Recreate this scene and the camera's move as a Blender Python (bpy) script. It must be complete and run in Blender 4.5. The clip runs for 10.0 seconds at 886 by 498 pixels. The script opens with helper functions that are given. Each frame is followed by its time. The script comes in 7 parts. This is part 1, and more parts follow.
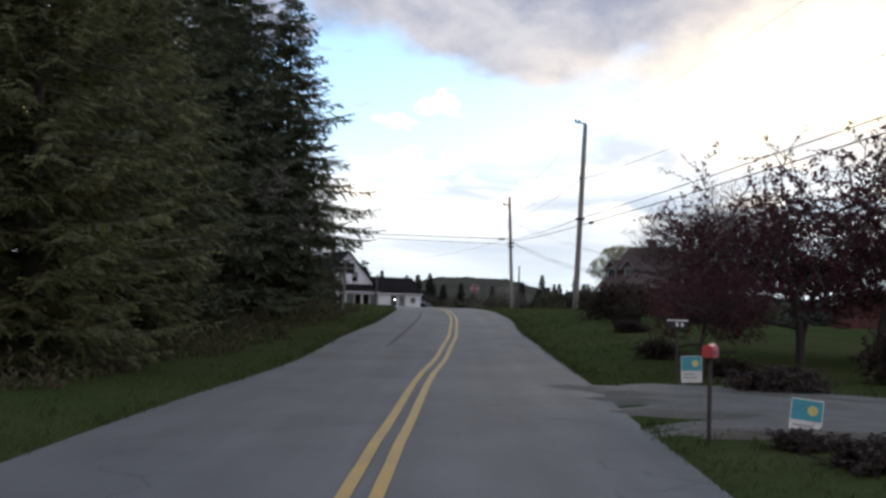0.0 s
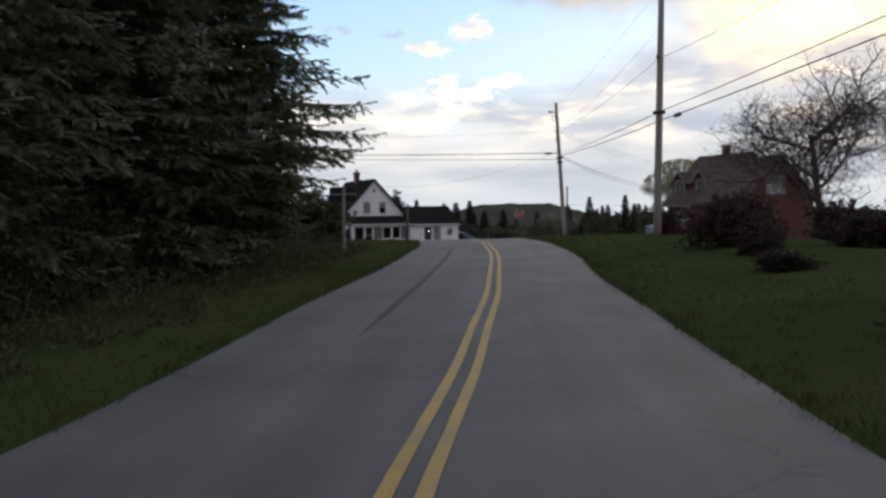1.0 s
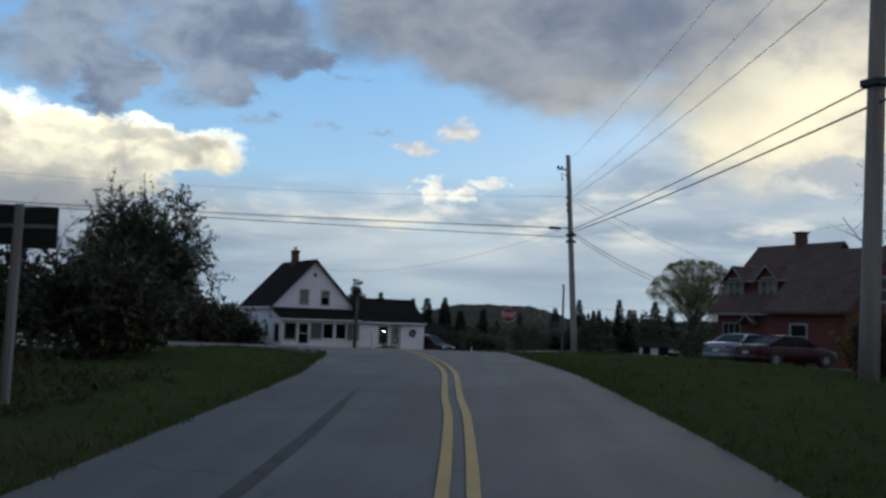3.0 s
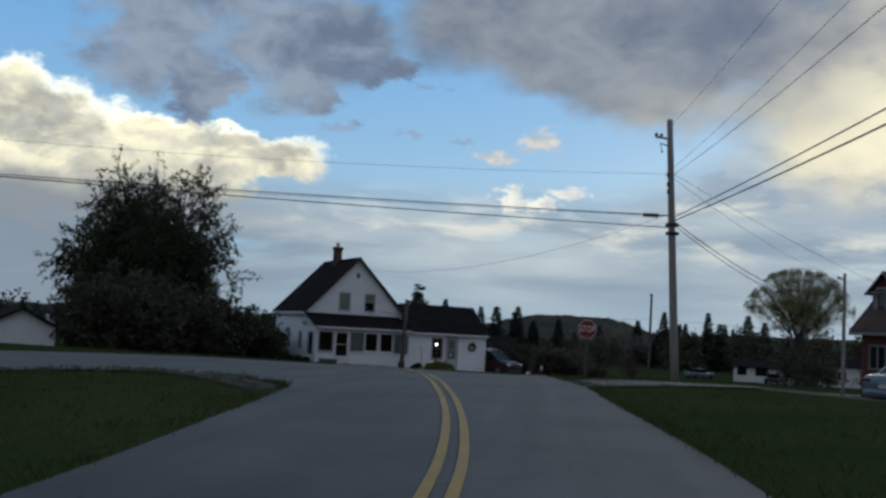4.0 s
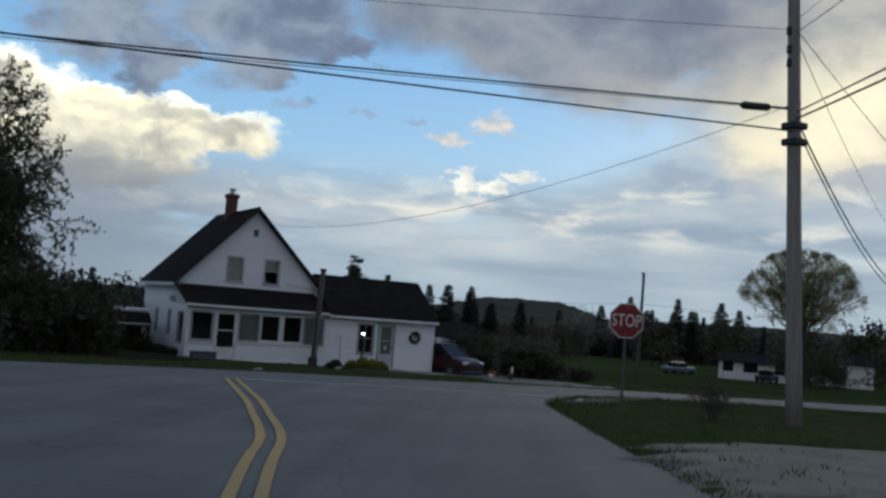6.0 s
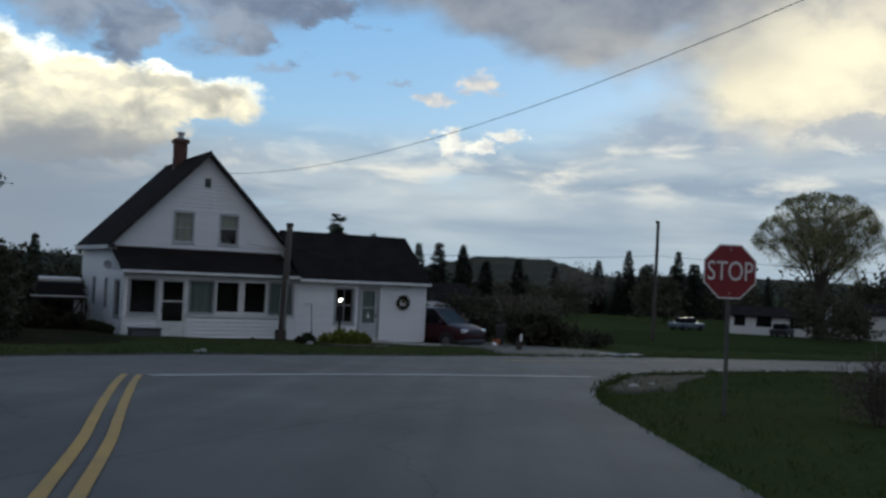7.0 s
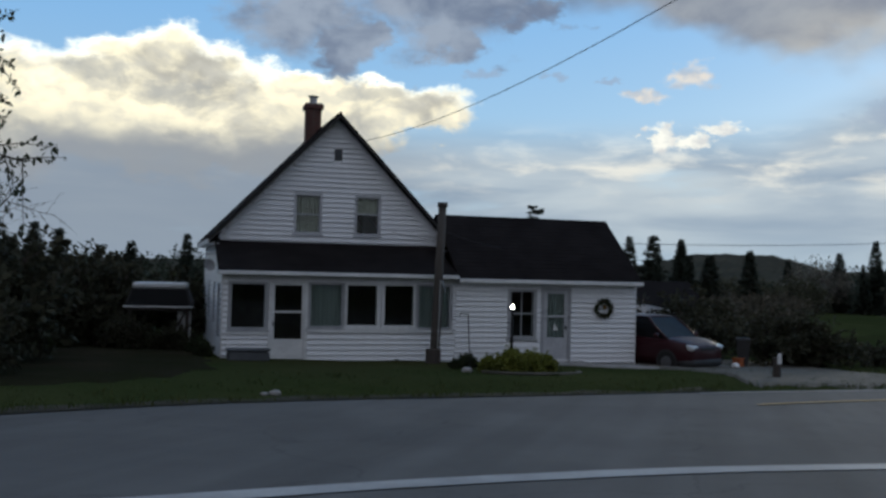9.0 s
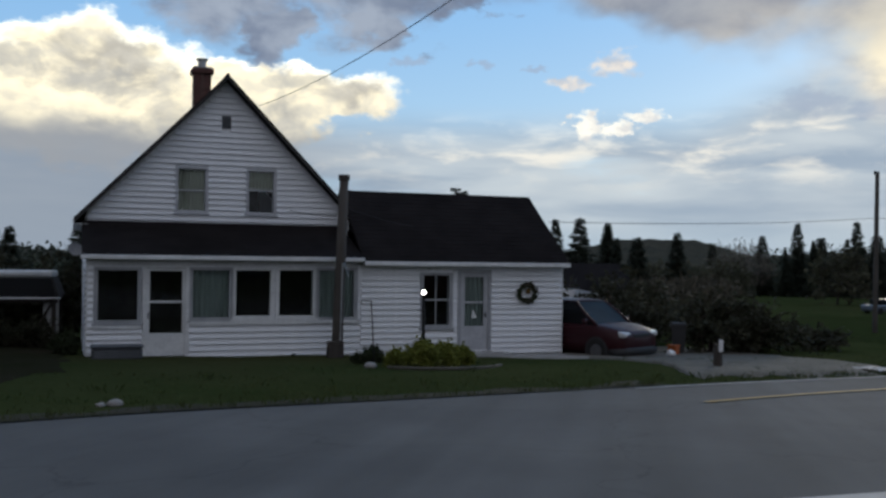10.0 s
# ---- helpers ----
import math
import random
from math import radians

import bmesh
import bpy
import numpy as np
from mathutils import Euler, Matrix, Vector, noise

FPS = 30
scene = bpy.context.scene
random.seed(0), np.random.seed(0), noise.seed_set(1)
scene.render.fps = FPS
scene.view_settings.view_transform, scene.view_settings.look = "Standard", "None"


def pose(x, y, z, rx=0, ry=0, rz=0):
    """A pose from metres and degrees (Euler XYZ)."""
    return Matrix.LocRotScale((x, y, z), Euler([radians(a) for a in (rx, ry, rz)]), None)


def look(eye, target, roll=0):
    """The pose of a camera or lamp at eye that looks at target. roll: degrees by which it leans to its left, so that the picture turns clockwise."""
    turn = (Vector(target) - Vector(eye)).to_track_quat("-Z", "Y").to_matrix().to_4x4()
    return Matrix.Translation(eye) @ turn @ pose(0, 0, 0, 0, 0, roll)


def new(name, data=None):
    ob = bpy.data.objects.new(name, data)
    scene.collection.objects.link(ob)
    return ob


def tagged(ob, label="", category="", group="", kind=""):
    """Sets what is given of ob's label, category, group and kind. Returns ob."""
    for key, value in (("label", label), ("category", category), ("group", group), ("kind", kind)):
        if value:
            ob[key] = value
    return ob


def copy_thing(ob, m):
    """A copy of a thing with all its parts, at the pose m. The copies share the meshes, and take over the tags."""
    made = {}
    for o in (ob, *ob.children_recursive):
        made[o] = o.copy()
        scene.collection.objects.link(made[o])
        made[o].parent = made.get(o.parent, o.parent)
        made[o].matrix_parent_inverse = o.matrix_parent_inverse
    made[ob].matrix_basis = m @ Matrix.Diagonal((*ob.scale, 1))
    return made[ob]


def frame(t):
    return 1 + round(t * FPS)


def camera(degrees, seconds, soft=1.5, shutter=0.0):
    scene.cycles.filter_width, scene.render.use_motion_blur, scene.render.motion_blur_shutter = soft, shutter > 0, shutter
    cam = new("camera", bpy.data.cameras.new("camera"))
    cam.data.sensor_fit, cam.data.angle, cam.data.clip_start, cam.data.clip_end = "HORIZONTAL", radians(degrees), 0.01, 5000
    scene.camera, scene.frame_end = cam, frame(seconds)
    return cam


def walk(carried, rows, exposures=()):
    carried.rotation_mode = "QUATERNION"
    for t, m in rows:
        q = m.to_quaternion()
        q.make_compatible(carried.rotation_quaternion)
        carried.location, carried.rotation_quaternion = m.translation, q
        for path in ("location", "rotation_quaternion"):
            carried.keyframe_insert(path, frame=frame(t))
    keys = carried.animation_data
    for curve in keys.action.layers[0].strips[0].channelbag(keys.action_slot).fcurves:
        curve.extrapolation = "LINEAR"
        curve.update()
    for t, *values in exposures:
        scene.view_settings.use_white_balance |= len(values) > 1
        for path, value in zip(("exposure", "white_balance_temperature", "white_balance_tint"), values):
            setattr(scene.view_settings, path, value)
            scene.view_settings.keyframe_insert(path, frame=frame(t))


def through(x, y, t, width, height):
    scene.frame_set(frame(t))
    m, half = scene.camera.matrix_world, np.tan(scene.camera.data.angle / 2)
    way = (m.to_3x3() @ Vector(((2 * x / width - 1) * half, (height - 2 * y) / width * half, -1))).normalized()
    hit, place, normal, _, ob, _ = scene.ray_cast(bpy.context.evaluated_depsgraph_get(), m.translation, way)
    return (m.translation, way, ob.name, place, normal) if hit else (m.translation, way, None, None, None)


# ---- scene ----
cam = camera(49.0, 10.0, soft=2.8)
PATH = [
    (0, (0.547, 0.567, 1.261), (1.581, 2.277, 1.362), 1.9),
    (0.5, (4.173, 6.383, 1.259), (5.19, 8.104, 1.321), 1.1),
    (1, (7.948, 12.269, 1.354), (8.909, 14.023, 1.308), -1.0),
    (1.5, (11.236, 17.525, 1.267), (12.239, 19.255, 1.261), -0.5),
    (2, (14.342, 22.737, 1.268), (15.354, 24.462, 1.275), 1.4),
    (2.2, (15.648, 24.868, 1.316), (16.681, 26.579, 1.403), 1.3),
    (3.3, (23.361, 36.558, 1.649), (24.315, 38.306, 1.833), 2.6),
    (3.5, (24.828, 38.562, 1.705), (25.747, 40.326, 1.912), 3.2),
    (4, (28.082, 43.782, 1.84), (28.931, 45.585, 2.008), 3.1),
    (4.5, (30.635, 48.324, 1.924), (31.475, 50.137, 2.009), 3.0),
    (5, (33.116, 52.691, 2.006), (34.041, 54.458, 2.145), 3.6),
    (5.2, (33.889, 54.432, 2.048), (34.83, 56.192, 2.186), 4.3),
    (6.3, (38.314, 63.046, 2.052), (39.257, 64.805, 2.185), 4.4),
    (6.5, (39.065, 64.499, 2.041), (40.023, 66.251, 2.158), 4.0),
    (7, (40.74, 67.707, 1.985), (41.709, 69.456, 2.042), 2.6),
    (7.5, (42.217, 70.581, 1.945), (43.188, 72.328, 2.026), 2.1),
    (8, (43.622, 73.007, 1.897), (44.333, 74.872, 2.017), 2.3),
    (8.5, (44.982, 75.069, 1.882), (45.576, 76.977, 1.953), 1.4),
    (9, (45.964, 77.143, 1.859), (46.533, 79.06, 1.904), 1.4),
    (9.5, (46.739, 78.753, 1.772), (47.349, 80.658, 1.784), 1.2),
    (10, (47.484, 79.998, 1.7), (48.193, 81.868, 1.723), 0.7),
]
EXPOSURES = [(0.0, 1.1, 6750, 10), (0.5, 0.82, 6950, 11), (1.0, 0.74, 7100, 12), (2.0, 0.66, 7100, 12), (2.7, 0.3, 6200, 6), (3.3, 0.0, 5950, 1), (4.0, -0.04, 5950, 1), (5.0, 0.08, 6000, 2), (7.0, 0.10, 6050, 2), (7.5, 0.20, 6100, 2), (8.0, 0.12, 5950, 2), (9.0, 0.10, 6050, 3), (9.5, 0.08, 6100, 4), (10.0, 0.20, 6200, 5)]
walk(cam, [(t, look(eye, target, roll)) for t, eye, target, roll in PATH], EXPOSURES)


# ---------------------------------------------------------------- world and light
def sky_world():
    w = bpy.data.worlds.new("dusk_sky")
    scene.world = w
    w.use_nodes = True
    nt = w.node_tree
    nt.nodes.clear()

    def math_op(op, a, b=None, c=None, clamp=False):
        n = nt.nodes.new("ShaderNodeMath")
        n.operation, n.use_clamp = op, clamp
        for i, v in enumerate((a, b, c)):
            if v is None:
                continue
            if isinstance(v, (int, float)):
                n.inputs[i].default_value = v
            else:
                nt.links.new(v, n.inputs[i])
        return n.outputs[0]

    def smooth(v, lo, hi):
        n = nt.nodes.new("ShaderNodeMapRange")
        n.interpolation_type = "SMOOTHSTEP"
        nt.links.new(v, n.inputs[0])
        n.inputs[1].default_value, n.inputs[2].default_value = lo, hi
        return n.outputs[0]

    def vec(x, y, z):
        n = nt.nodes.new("ShaderNodeCombineXYZ")
        for i, v in enumerate((x, y, z)):
            if isinstance(v, (int, float)):
                n.inputs[i].default_value = v
            else:
                nt.links.new(v, n.inputs[i])
        return n.outputs[0]

    def noise_tex(v, scale, detail, rough=0.55, distortion=0.0):
        n = nt.nodes.new("ShaderNodeTexNoise")
        nt.links.new(v, n.inputs["Vector"])
        n.inputs["Scale"].default_value, n.inputs["Detail"].default_value = scale, detail
        n.inputs["Roughness"].default_value, n.inputs["Distortion"].default_value = rough, distortion
        return n.outputs[0]

    def mix(fac, a, b):
        n = nt.nodes.new("ShaderNodeMix")
        n.data_type = "RGBA"
        nt.links.new(fac, n.inputs[0])
        for i, v in ((6, a), (7, b)):
            if isinstance(v, tuple):
                n.inputs[i].default_value = (*v, 1)
            else:
                nt.links.new(v, n.inputs[i])
        return n.outputs[2]

    tc = nt.nodes.new("ShaderNodeTexCoord")
    sep = nt.nodes.new("ShaderNodeSeparateXYZ")
    nt.links.new(tc.outputs["Generated"], sep.inputs[0])
    X, Y, Z = sep.outputs
    az = math_op("MULTIPLY", math_op("ARCTAN2", X, Y), 180 / math.pi)
    el = math_op("MULTIPLY", math_op("ARCSINE", Z), 180 / math.pi)

    # clear sky
    sky = nt.nodes.new("ShaderNodeTexSky")
    sky.sky_type, sky.sun_disc = "NISHITA", False
    sky.sun_elevation, sky.sun_rotation = radians(SUN_EL), radians(SUN_AZ)
    sky.air_density, sky.dust_density, sky.ozone_density = 1.0, 0.6, 2.5
    dim = nt.nodes.new("ShaderNodeVectorMath")
    dim.operation = "SCALE"
    nt.links.new(sky.outputs[0], dim.inputs[0])
    dim.inputs["Scale"].default_value = 0.06
    hue = mix(smooth(el, 1.0, 22.0), (0.50, 0.68, 0.86), (0.23, 0.50, 0.92))
    clear = nt.nodes.new("ShaderNodeMix")
    clear.data_type = "RGBA"
    clear.inputs[0].default_value = 0.72
    nt.links.new(dim.outputs[0], clear.inputs[6])
    nt.links.new(hue, clear.inputs[7])
    col = clear.outputs[2]

    # ragged edges: the angles are pushed about by noise, more softly for the grey bank
    def plane(k):
        return vec(math_op("MULTIPLY", az, 0.1), math_op("MULTIPLY", el, 0.16), k)

    def pushed(v, n, amount):
        return math_op("ADD", v, math_op("MULTIPLY", math_op("SUBTRACT", n, 0.5), amount))

    ang = plane(0.0)
    n1, n2 = noise_tex(ang, 2.5, 7, 0.58), noise_tex(plane(5.3), 2.9, 7, 0.58)
    n3, n4 = noise_tex(plane(11.0), 1.1, 4, 0.5), noise_tex(plane(17.0), 1.3, 4, 0.5)
    crisp = (pushed(az, n1, 9.5), pushed(el, n2, 5.2))
    n5, n6 = noise_tex(plane(31.0), 6.0, 6, 0.6), noise_tex(plane(37.0), 6.0, 6, 0.6)
    fine = (pushed(az, n5, 4.5), pushed(el, n6, 2.4))
    soft = (pushed(az, n3, 15.0), pushed(el, n4, 8.0))

    def blob(a, e, ra, re, at):
        """1 in the middle, 0 at the rim of an ellipse of angles."""
        da = math_op("DIVIDE", math_op("SUBTRACT", at[0], a), ra)
        de = math_op("DIVIDE", math_op("SUBTRACT", at[1], e), re)
        r2 = math_op("ADD", math_op("MULTIPLY", da, da), math_op("MULTIPLY", de, de))
        return math_op("SUBTRACT", 1.0, r2, clamp=True)

    def most(*fields):
        f = fields[0]
        for g in fields[1:]:
            f = math_op("MAXIMUM", f, g)
        return f

    # low bands of stratus towards the horizon: grey-blue with paler tops
    lay = noise_tex(vec(math_op("MULTIPLY", az, 0.060), math_op("MULTIPLY", el, 0.26), 2.0), 1.4, 5, 0.5, 0.3)
    lay2 = noise_tex(vec(math_op("MULTIPLY", az, 0.062), math_op("MULTIPLY", el, 0.40), 9.0), 1.2, 5, 0.50, 0.3)
    lay3 = noise_tex(vec(math_op("MULTIPLY", az, 0.12), math_op("MULTIPLY", el, 0.42), 4.0), 1.9, 6, 0.56, 0.3)
    rising = math_op("SUBTRACT", el, math_op("MULTIPLY", smooth(az, 34.0, 43.0), 2.6))
    low = math_op("MULTIPLY", smooth(lay, 0.18, 0.42), smooth(rising, 9.4, 6.0))
    band = mix(smooth(lay2, 0.32, 0.70), (0.30, 0.35, 0.43), (0.53, 0.55, 0.575))
    tops = math_op("MULTIPLY", smooth(el, 3.6, 6.2), smooth(el, 9.5, 7.4))
    band = mix(math_op("MULTIPLY", smooth(lay3, 0.44, 0.70), math_op("MULTIPLY", tops, 0.85)), band, (0.92, 0.82, 0.70))
    band = mix(smooth(el, 0.0, 3.4), (0.36, 0.43, 0.51), band)
    band = mix(math_op("MULTIPLY", smooth(az, 22.0, 5.0), 0.85), band, (0.25, 0.27, 0.32))
    col = mix(math_op("MULTIPLY", low, 0.95), col, band)

    # scattered cloud over the rest of the dome
    dome = noise_tex(tc.outputs["Generated"], 3.2, 6, 0.6)
    high = math_op("MULTIPLY", smooth(dome, 0.40, 0.60), smooth(el, 17.0, 26.0))
    col = mix(high, col, (0.30, 0.32, 0.38))

    # the lit cumulus: bright heads, creamy flanks, grey hollows
    cum = most(blob(0.4, 9.1, 8.8, 4.4, crisp), blob(5.0, 7.6, 9.0, 2.6, crisp), blob(11.0, 9.2, 8.2, 2.3, crisp), blob(-13, 8, 11, 4.8, crisp))
    shade = noise_tex(plane(3.0), 2.8, 6, 0.58, 0.3)
    shade2 = noise_tex(plane(8.0), 6.0, 5, 0.55, 0.2)
    lit = mix(smooth(shade, 0.34, 0.60), (0.50, 0.45, 0.385), (1.18, 1.01, 0.72))
    lit = mix(math_op("MULTIPLY", smooth(shade2, 0.40, 0.66), 0.55), lit, (0.66, 0.60, 0.52))
    lit = mix(math_op("MULTIPLY", smooth(cum, 0.62, 0.14), smooth(crisp[1], 8.0, 11.5)), lit, (1.55, 1.42, 1.16))
    lit = mix(smooth(math_op("ADD", soft[1], math_op("MULTIPLY", az, -0.05)), 5.4, 9.5), (0.31, 0.31, 0.33), lit)
    col = mix(math_op("MULTIPLY", smooth(cum, 0.0, 0.42), smooth(soft[1], 2.0, 6.2)), col, lit)

    # small puffs
    puffs = most(blob(30.7, 11.5, 1.7, 0.95, fine), blob(27.8, 10.4, 1.5, 0.42, fine))
    puff_col = mix(smooth(shade2, 0.38, 0.60), (0.52, 0.51, 0.54), (0.92, 0.74, 0.58))
    col = mix(math_op("MULTIPLY", smooth(puffs, 0.0, 1.1), 0.85), col, puff_col)
    vee = most(blob(29.1, 8.0, 0.9, 0.95, fine), blob(30.6, 7.7, 1.5, 0.55, fine), blob(32.4, 8.5, 1.5, 0.6, fine))
    col = mix(math_op("MULTIPLY", smooth(vee, 0.0, 0.8), 0.9), col, mix(smooth(shade2, 0.36, 0.60), (0.74, 0.68, 0.64), (1.08, 0.98, 0.84)))
    # grey scraps adrift in the blue
    scraps = most(blob(25.9, 11.1, 1.0, 0.25, fine), blob(22.9, 11.4, 1.0, 0.32, fine), blob(18.7, 11.5, 1.3, 0.5, fine), blob(41.5, 8.9, 2.6, 0.8, fine), blob(45.0, 8.4, 2.4, 0.6, fine))
    col = mix(math_op("MULTIPLY", smooth(scraps, 0.0, 1.0), 0.6), col, (0.33, 0.37, 0.47))
    # small hollows in the face of the cumulus
    hollows = most(blob(0.6, 9.4, 2.6, 0.8, fine), blob(-3.6, 10.6, 2.4, 0.9, fine), blob(2.4, 10.2, 1.0, 0.4, fine), blob(12.5, 10.3, 2.6, 0.6, fine))
    col = mix(math_op("MULTIPLY", smooth(hollows, 0.0, 0.9), 0.55), col, (0.42, 0.40, 0.38))

    # torn dark clouds before the bank
    torn = most(blob(8.0, 15.8, 5.0, 4.2, crisp), blob(16.8, 16.2, 7.4, 4.2, crisp), blob(10.8, 13.0, 2.0, 2.6, crisp), blob(9.0, 20.0, 13.0, 4.4, crisp), blob(17.4, 13.4, 2.8, 1.4, crisp), blob(21.5, 14.6, 2.4, 1.4, crisp))
    grain = noise_tex(plane(6.0), 2.6, 6, 0.56, 0.3)
    tone = mix(smooth(grain, 0.32, 0.68), (0.165, 0.19, 0.265), (0.34, 0.365, 0.435))
    col = mix(math_op("MULTIPLY", smooth(torn, 0.0, 0.80), 0.97), col, tone)

    # the grey bank overhead, warm towards the hidden sun
    bank = most(blob(36.0, 17.8, 17.0, 5.6, soft), blob(54.0, 14.5, 19.0, 8.0, soft), blob(20.0, 23.0, 30.0, 4.4, soft))
    wide = noise_tex(plane(21.0), 1.0, 5, 0.5, 0.2)
    grey = mix(smooth(math_op("ADD", math_op("MULTIPLY", grain, 0.45), math_op("MULTIPLY", wide, 0.55)), 0.36, 0.64), (0.17, 0.19, 0.26), (0.34, 0.345, 0.38))
    warm = mix(smooth(math_op("ADD", math_op("MULTIPLY", shade, 0.5), math_op("MULTIPLY", wide, 0.5)), 0.34, 0.64), (0.48, 0.44, 0.41), (0.92, 0.78, 0.60))
    glow = blob(47.8, 12.7, 8.0, 3.6, crisp)
    warm = mix(math_op("MULTIPLY", smooth(glow, 0.0, 1.0), 0.8), warm, (1.20, 1.01, 0.70))
    side = smooth(math_op("ADD", soft[0], math_op("MULTIPLY", math_op("SUBTRACT", 13.0, el), 1.8)), 31.0, 54.0)
    col = mix(smooth(bank, 0.0, 0.60), col, mix(side, grey, warm))
    # a low grey cloud under the glow
    under = most(blob(53.0, 8.7, 4.6, 1.1, crisp), blob(58.0, 9.2, 5.0, 1.6, crisp))
    col = mix(math_op("MULTIPLY", smooth(under, 0.0, 0.7), 0.75), col, (0.42, 0.43, 0.47))

    # dimmer, plain cloud away from the sunset
    away = nt.nodes.new("ShaderNodeVectorMath")
    away.operation = "DOT_PRODUCT"
    nt.links.new(tc.outputs["Generated"], away.inputs[0])
    away.inputs[1].default_value = (math.sin(radians(30)), math.cos(radians(30)), 0.0)
    back = mix(smooth(noise_tex(tc.outputs["Generated"], 2.6, 5, 0.6), 0.4, 0.6), (0.285, 0.288, 0.36), (0.41, 0.402, 0.435))
    col = mix(smooth(away.outputs["Value"], 0.35, -0.3), col, back)
    # haze below the skyline
    col = mix(smooth(el, 0.0, -2.0), col, (0.10, 0.11, 0.11))

    bg = nt.nodes.new("ShaderNodeBackground")
    bg.inputs[1].default_value = SKY
    nt.links.new(col, bg.inputs[0])
    out = nt.nodes.new("ShaderNodeOutputWorld")
    nt.links.new(bg.outputs[0], out.inputs[0])


SUN_AZ, SUN_EL, SKY = 48.0, 9.0, 1.0
sky_world()
sun_lamp = bpy.data.lights.new("sun", "SUN")
sun_lamp.energy, sun_lamp.angle, sun_lamp.color = 0.5, radians(14), (1.0, 0.86, 0.68)
sun = new("sun", sun_lamp)
sun.matrix_world = look((300 * math.sin(radians(SUN_AZ)), 300 * math.cos(radians(SUN_AZ)), 60), (0, 0, 0))

# ---------------------------------------------------------------- materials
def material(name, base, second=None, rough=0.7, metal=0.0, scale=4.0, fine=40.0, bump=0.2, bump_size=0.01, spread=(0.35, 0.65),
             random_amount=0.0, stretch=(1, 1, 1), spec=0.5, coat=0.0, grime=None, island=False):
    """A painted or natural surface: two colours in a coarse and a fine noise, with relief."""
    m = bpy.data.materials.new(name)
    m.use_nodes = True
    nt = m.node_tree
    p = nt.nodes["Principled BSDF"]
    tc = nt.nodes.new("ShaderNodeTexCoord")
    mp = nt.nodes.new("ShaderNodeMapping")
    mp.inputs["Scale"].default_value = stretch
    nt.links.new(tc.outputs["Object"], mp.inputs[0])
    if second is None:
        second = tuple(c * 0.75 for c in base)

    def tex(size, detail):
        n = nt.nodes.new("ShaderNodeTexNoise")
        nt.links.new(mp.outputs[0], n.inputs["Vector"])
        n.inputs["Scale"].default_value, n.inputs["Detail"].default_value = size, detail
        n.inputs["Roughness"].default_value = 0.6
        return n.outputs[0]

    def ranged(v, lo, hi, to_lo=0.0, to_hi=1.0):
        n = nt.nodes.new("ShaderNodeMapRange")
        nt.links.new(v, n.inputs[0])
        for i, k in enumerate((lo, hi, to_lo, to_hi)):
            n.inputs[i + 1].default_value = k
        return n.outputs[0]

    def blend(fac, a, b):
        n = nt.nodes.new("ShaderNodeMix")
        n.data_type = "RGBA"
        if isinstance(fac, float):
            n.inputs[0].default_value = fac
        else:
            nt.links.new(fac, n.inputs[0])
        for i, v in ((6, a), (7, b)):
            if isinstance(v, tuple):
                n.inputs[i].default_value = (*v, 1)
            else:
                nt.links.new(v, n.inputs[i])
        return n.outputs[2]

    coarse, small = tex(scale, 5), tex(fine, 4)
    col = blend(ranged(coarse, *spread), base, second)
    if grime:
        col = blend(ranged(tex(scale * 0.33, 6), 0.52, 0.72, 0.0, 0.8), col, grime)
    v = nt.nodes.new("ShaderNodeHueSaturation")
    nt.links.new(col, v.inputs["Color"])
    value = ranged(small, 0.25, 0.75, 0.80, 1.18)
    if random_amount or island:
        if island:
            src = nt.nodes.new("ShaderNodeNewGeometry").outputs["Random Per Island"]
        else:
            src = nt.nodes.new("ShaderNodeObjectInfo").outputs["Random"]
        n = nt.nodes.new("ShaderNodeMath")
        n.operation = "MULTIPLY"
        nt.links.new(value, n.inputs[0])
        nt.links.new(ranged(src, 0, 1, 1 - random_amount, 1 + random_amount), n.inputs[1])
        value = n.outputs[0]
    nt.links.new(value, v.inputs["Value"])
    nt.links.new(v.outputs[0], p.inputs["Base Color"])
    nt.links.new(ranged(small, 0.2, 0.8, max(rough - 0.12, 0.02), min(rough + 0.12, 1)), p.inputs["Roughness"])
    p.inputs["Metallic"].default_value = metal
    p.inputs["Specular IOR Level"].default_value = spec
    p.inputs["Coat Weight"].default_value = coat
    if bump:
        b = nt.nodes.new("ShaderNodeBump")
        b.inputs["Strength"].default_value, b.inputs["Distance"].default_value = bump, bump_size
        nt.links.new(small, b.inputs["Height"])
        nt.links.new(b.outputs[0], p.inputs["Normal"])
    return m


def foliage(name, base, second, through=0.25, rough=0.6):
    """Leaves or needles: each clump its own shade, a little light comes through."""
    m = material(name, base, second, rough=rough, scale=0.5, fine=9.0, bump=0, random_amount=0.35, island=True, spec=0.08)
    nt = m.node_tree
    p = nt.nodes["Principled BSDF"]
    tr = nt.nodes.new("ShaderNodeBsdfTranslucent")
    nt.links.new(p.inputs["Base Color"].links[0].from_socket, tr.inputs["Color"])
    mx = nt.nodes.new("ShaderNodeMixShader")
    mx.inputs[0].default_value = through
    nt.links.new(p.outputs[0], mx.inputs[1])
    nt.links.new(tr.outputs[0], mx.inputs[2])
    nt.links.new(mx.outputs[0], nt.nodes["Material Output"].inputs[0])
    return m


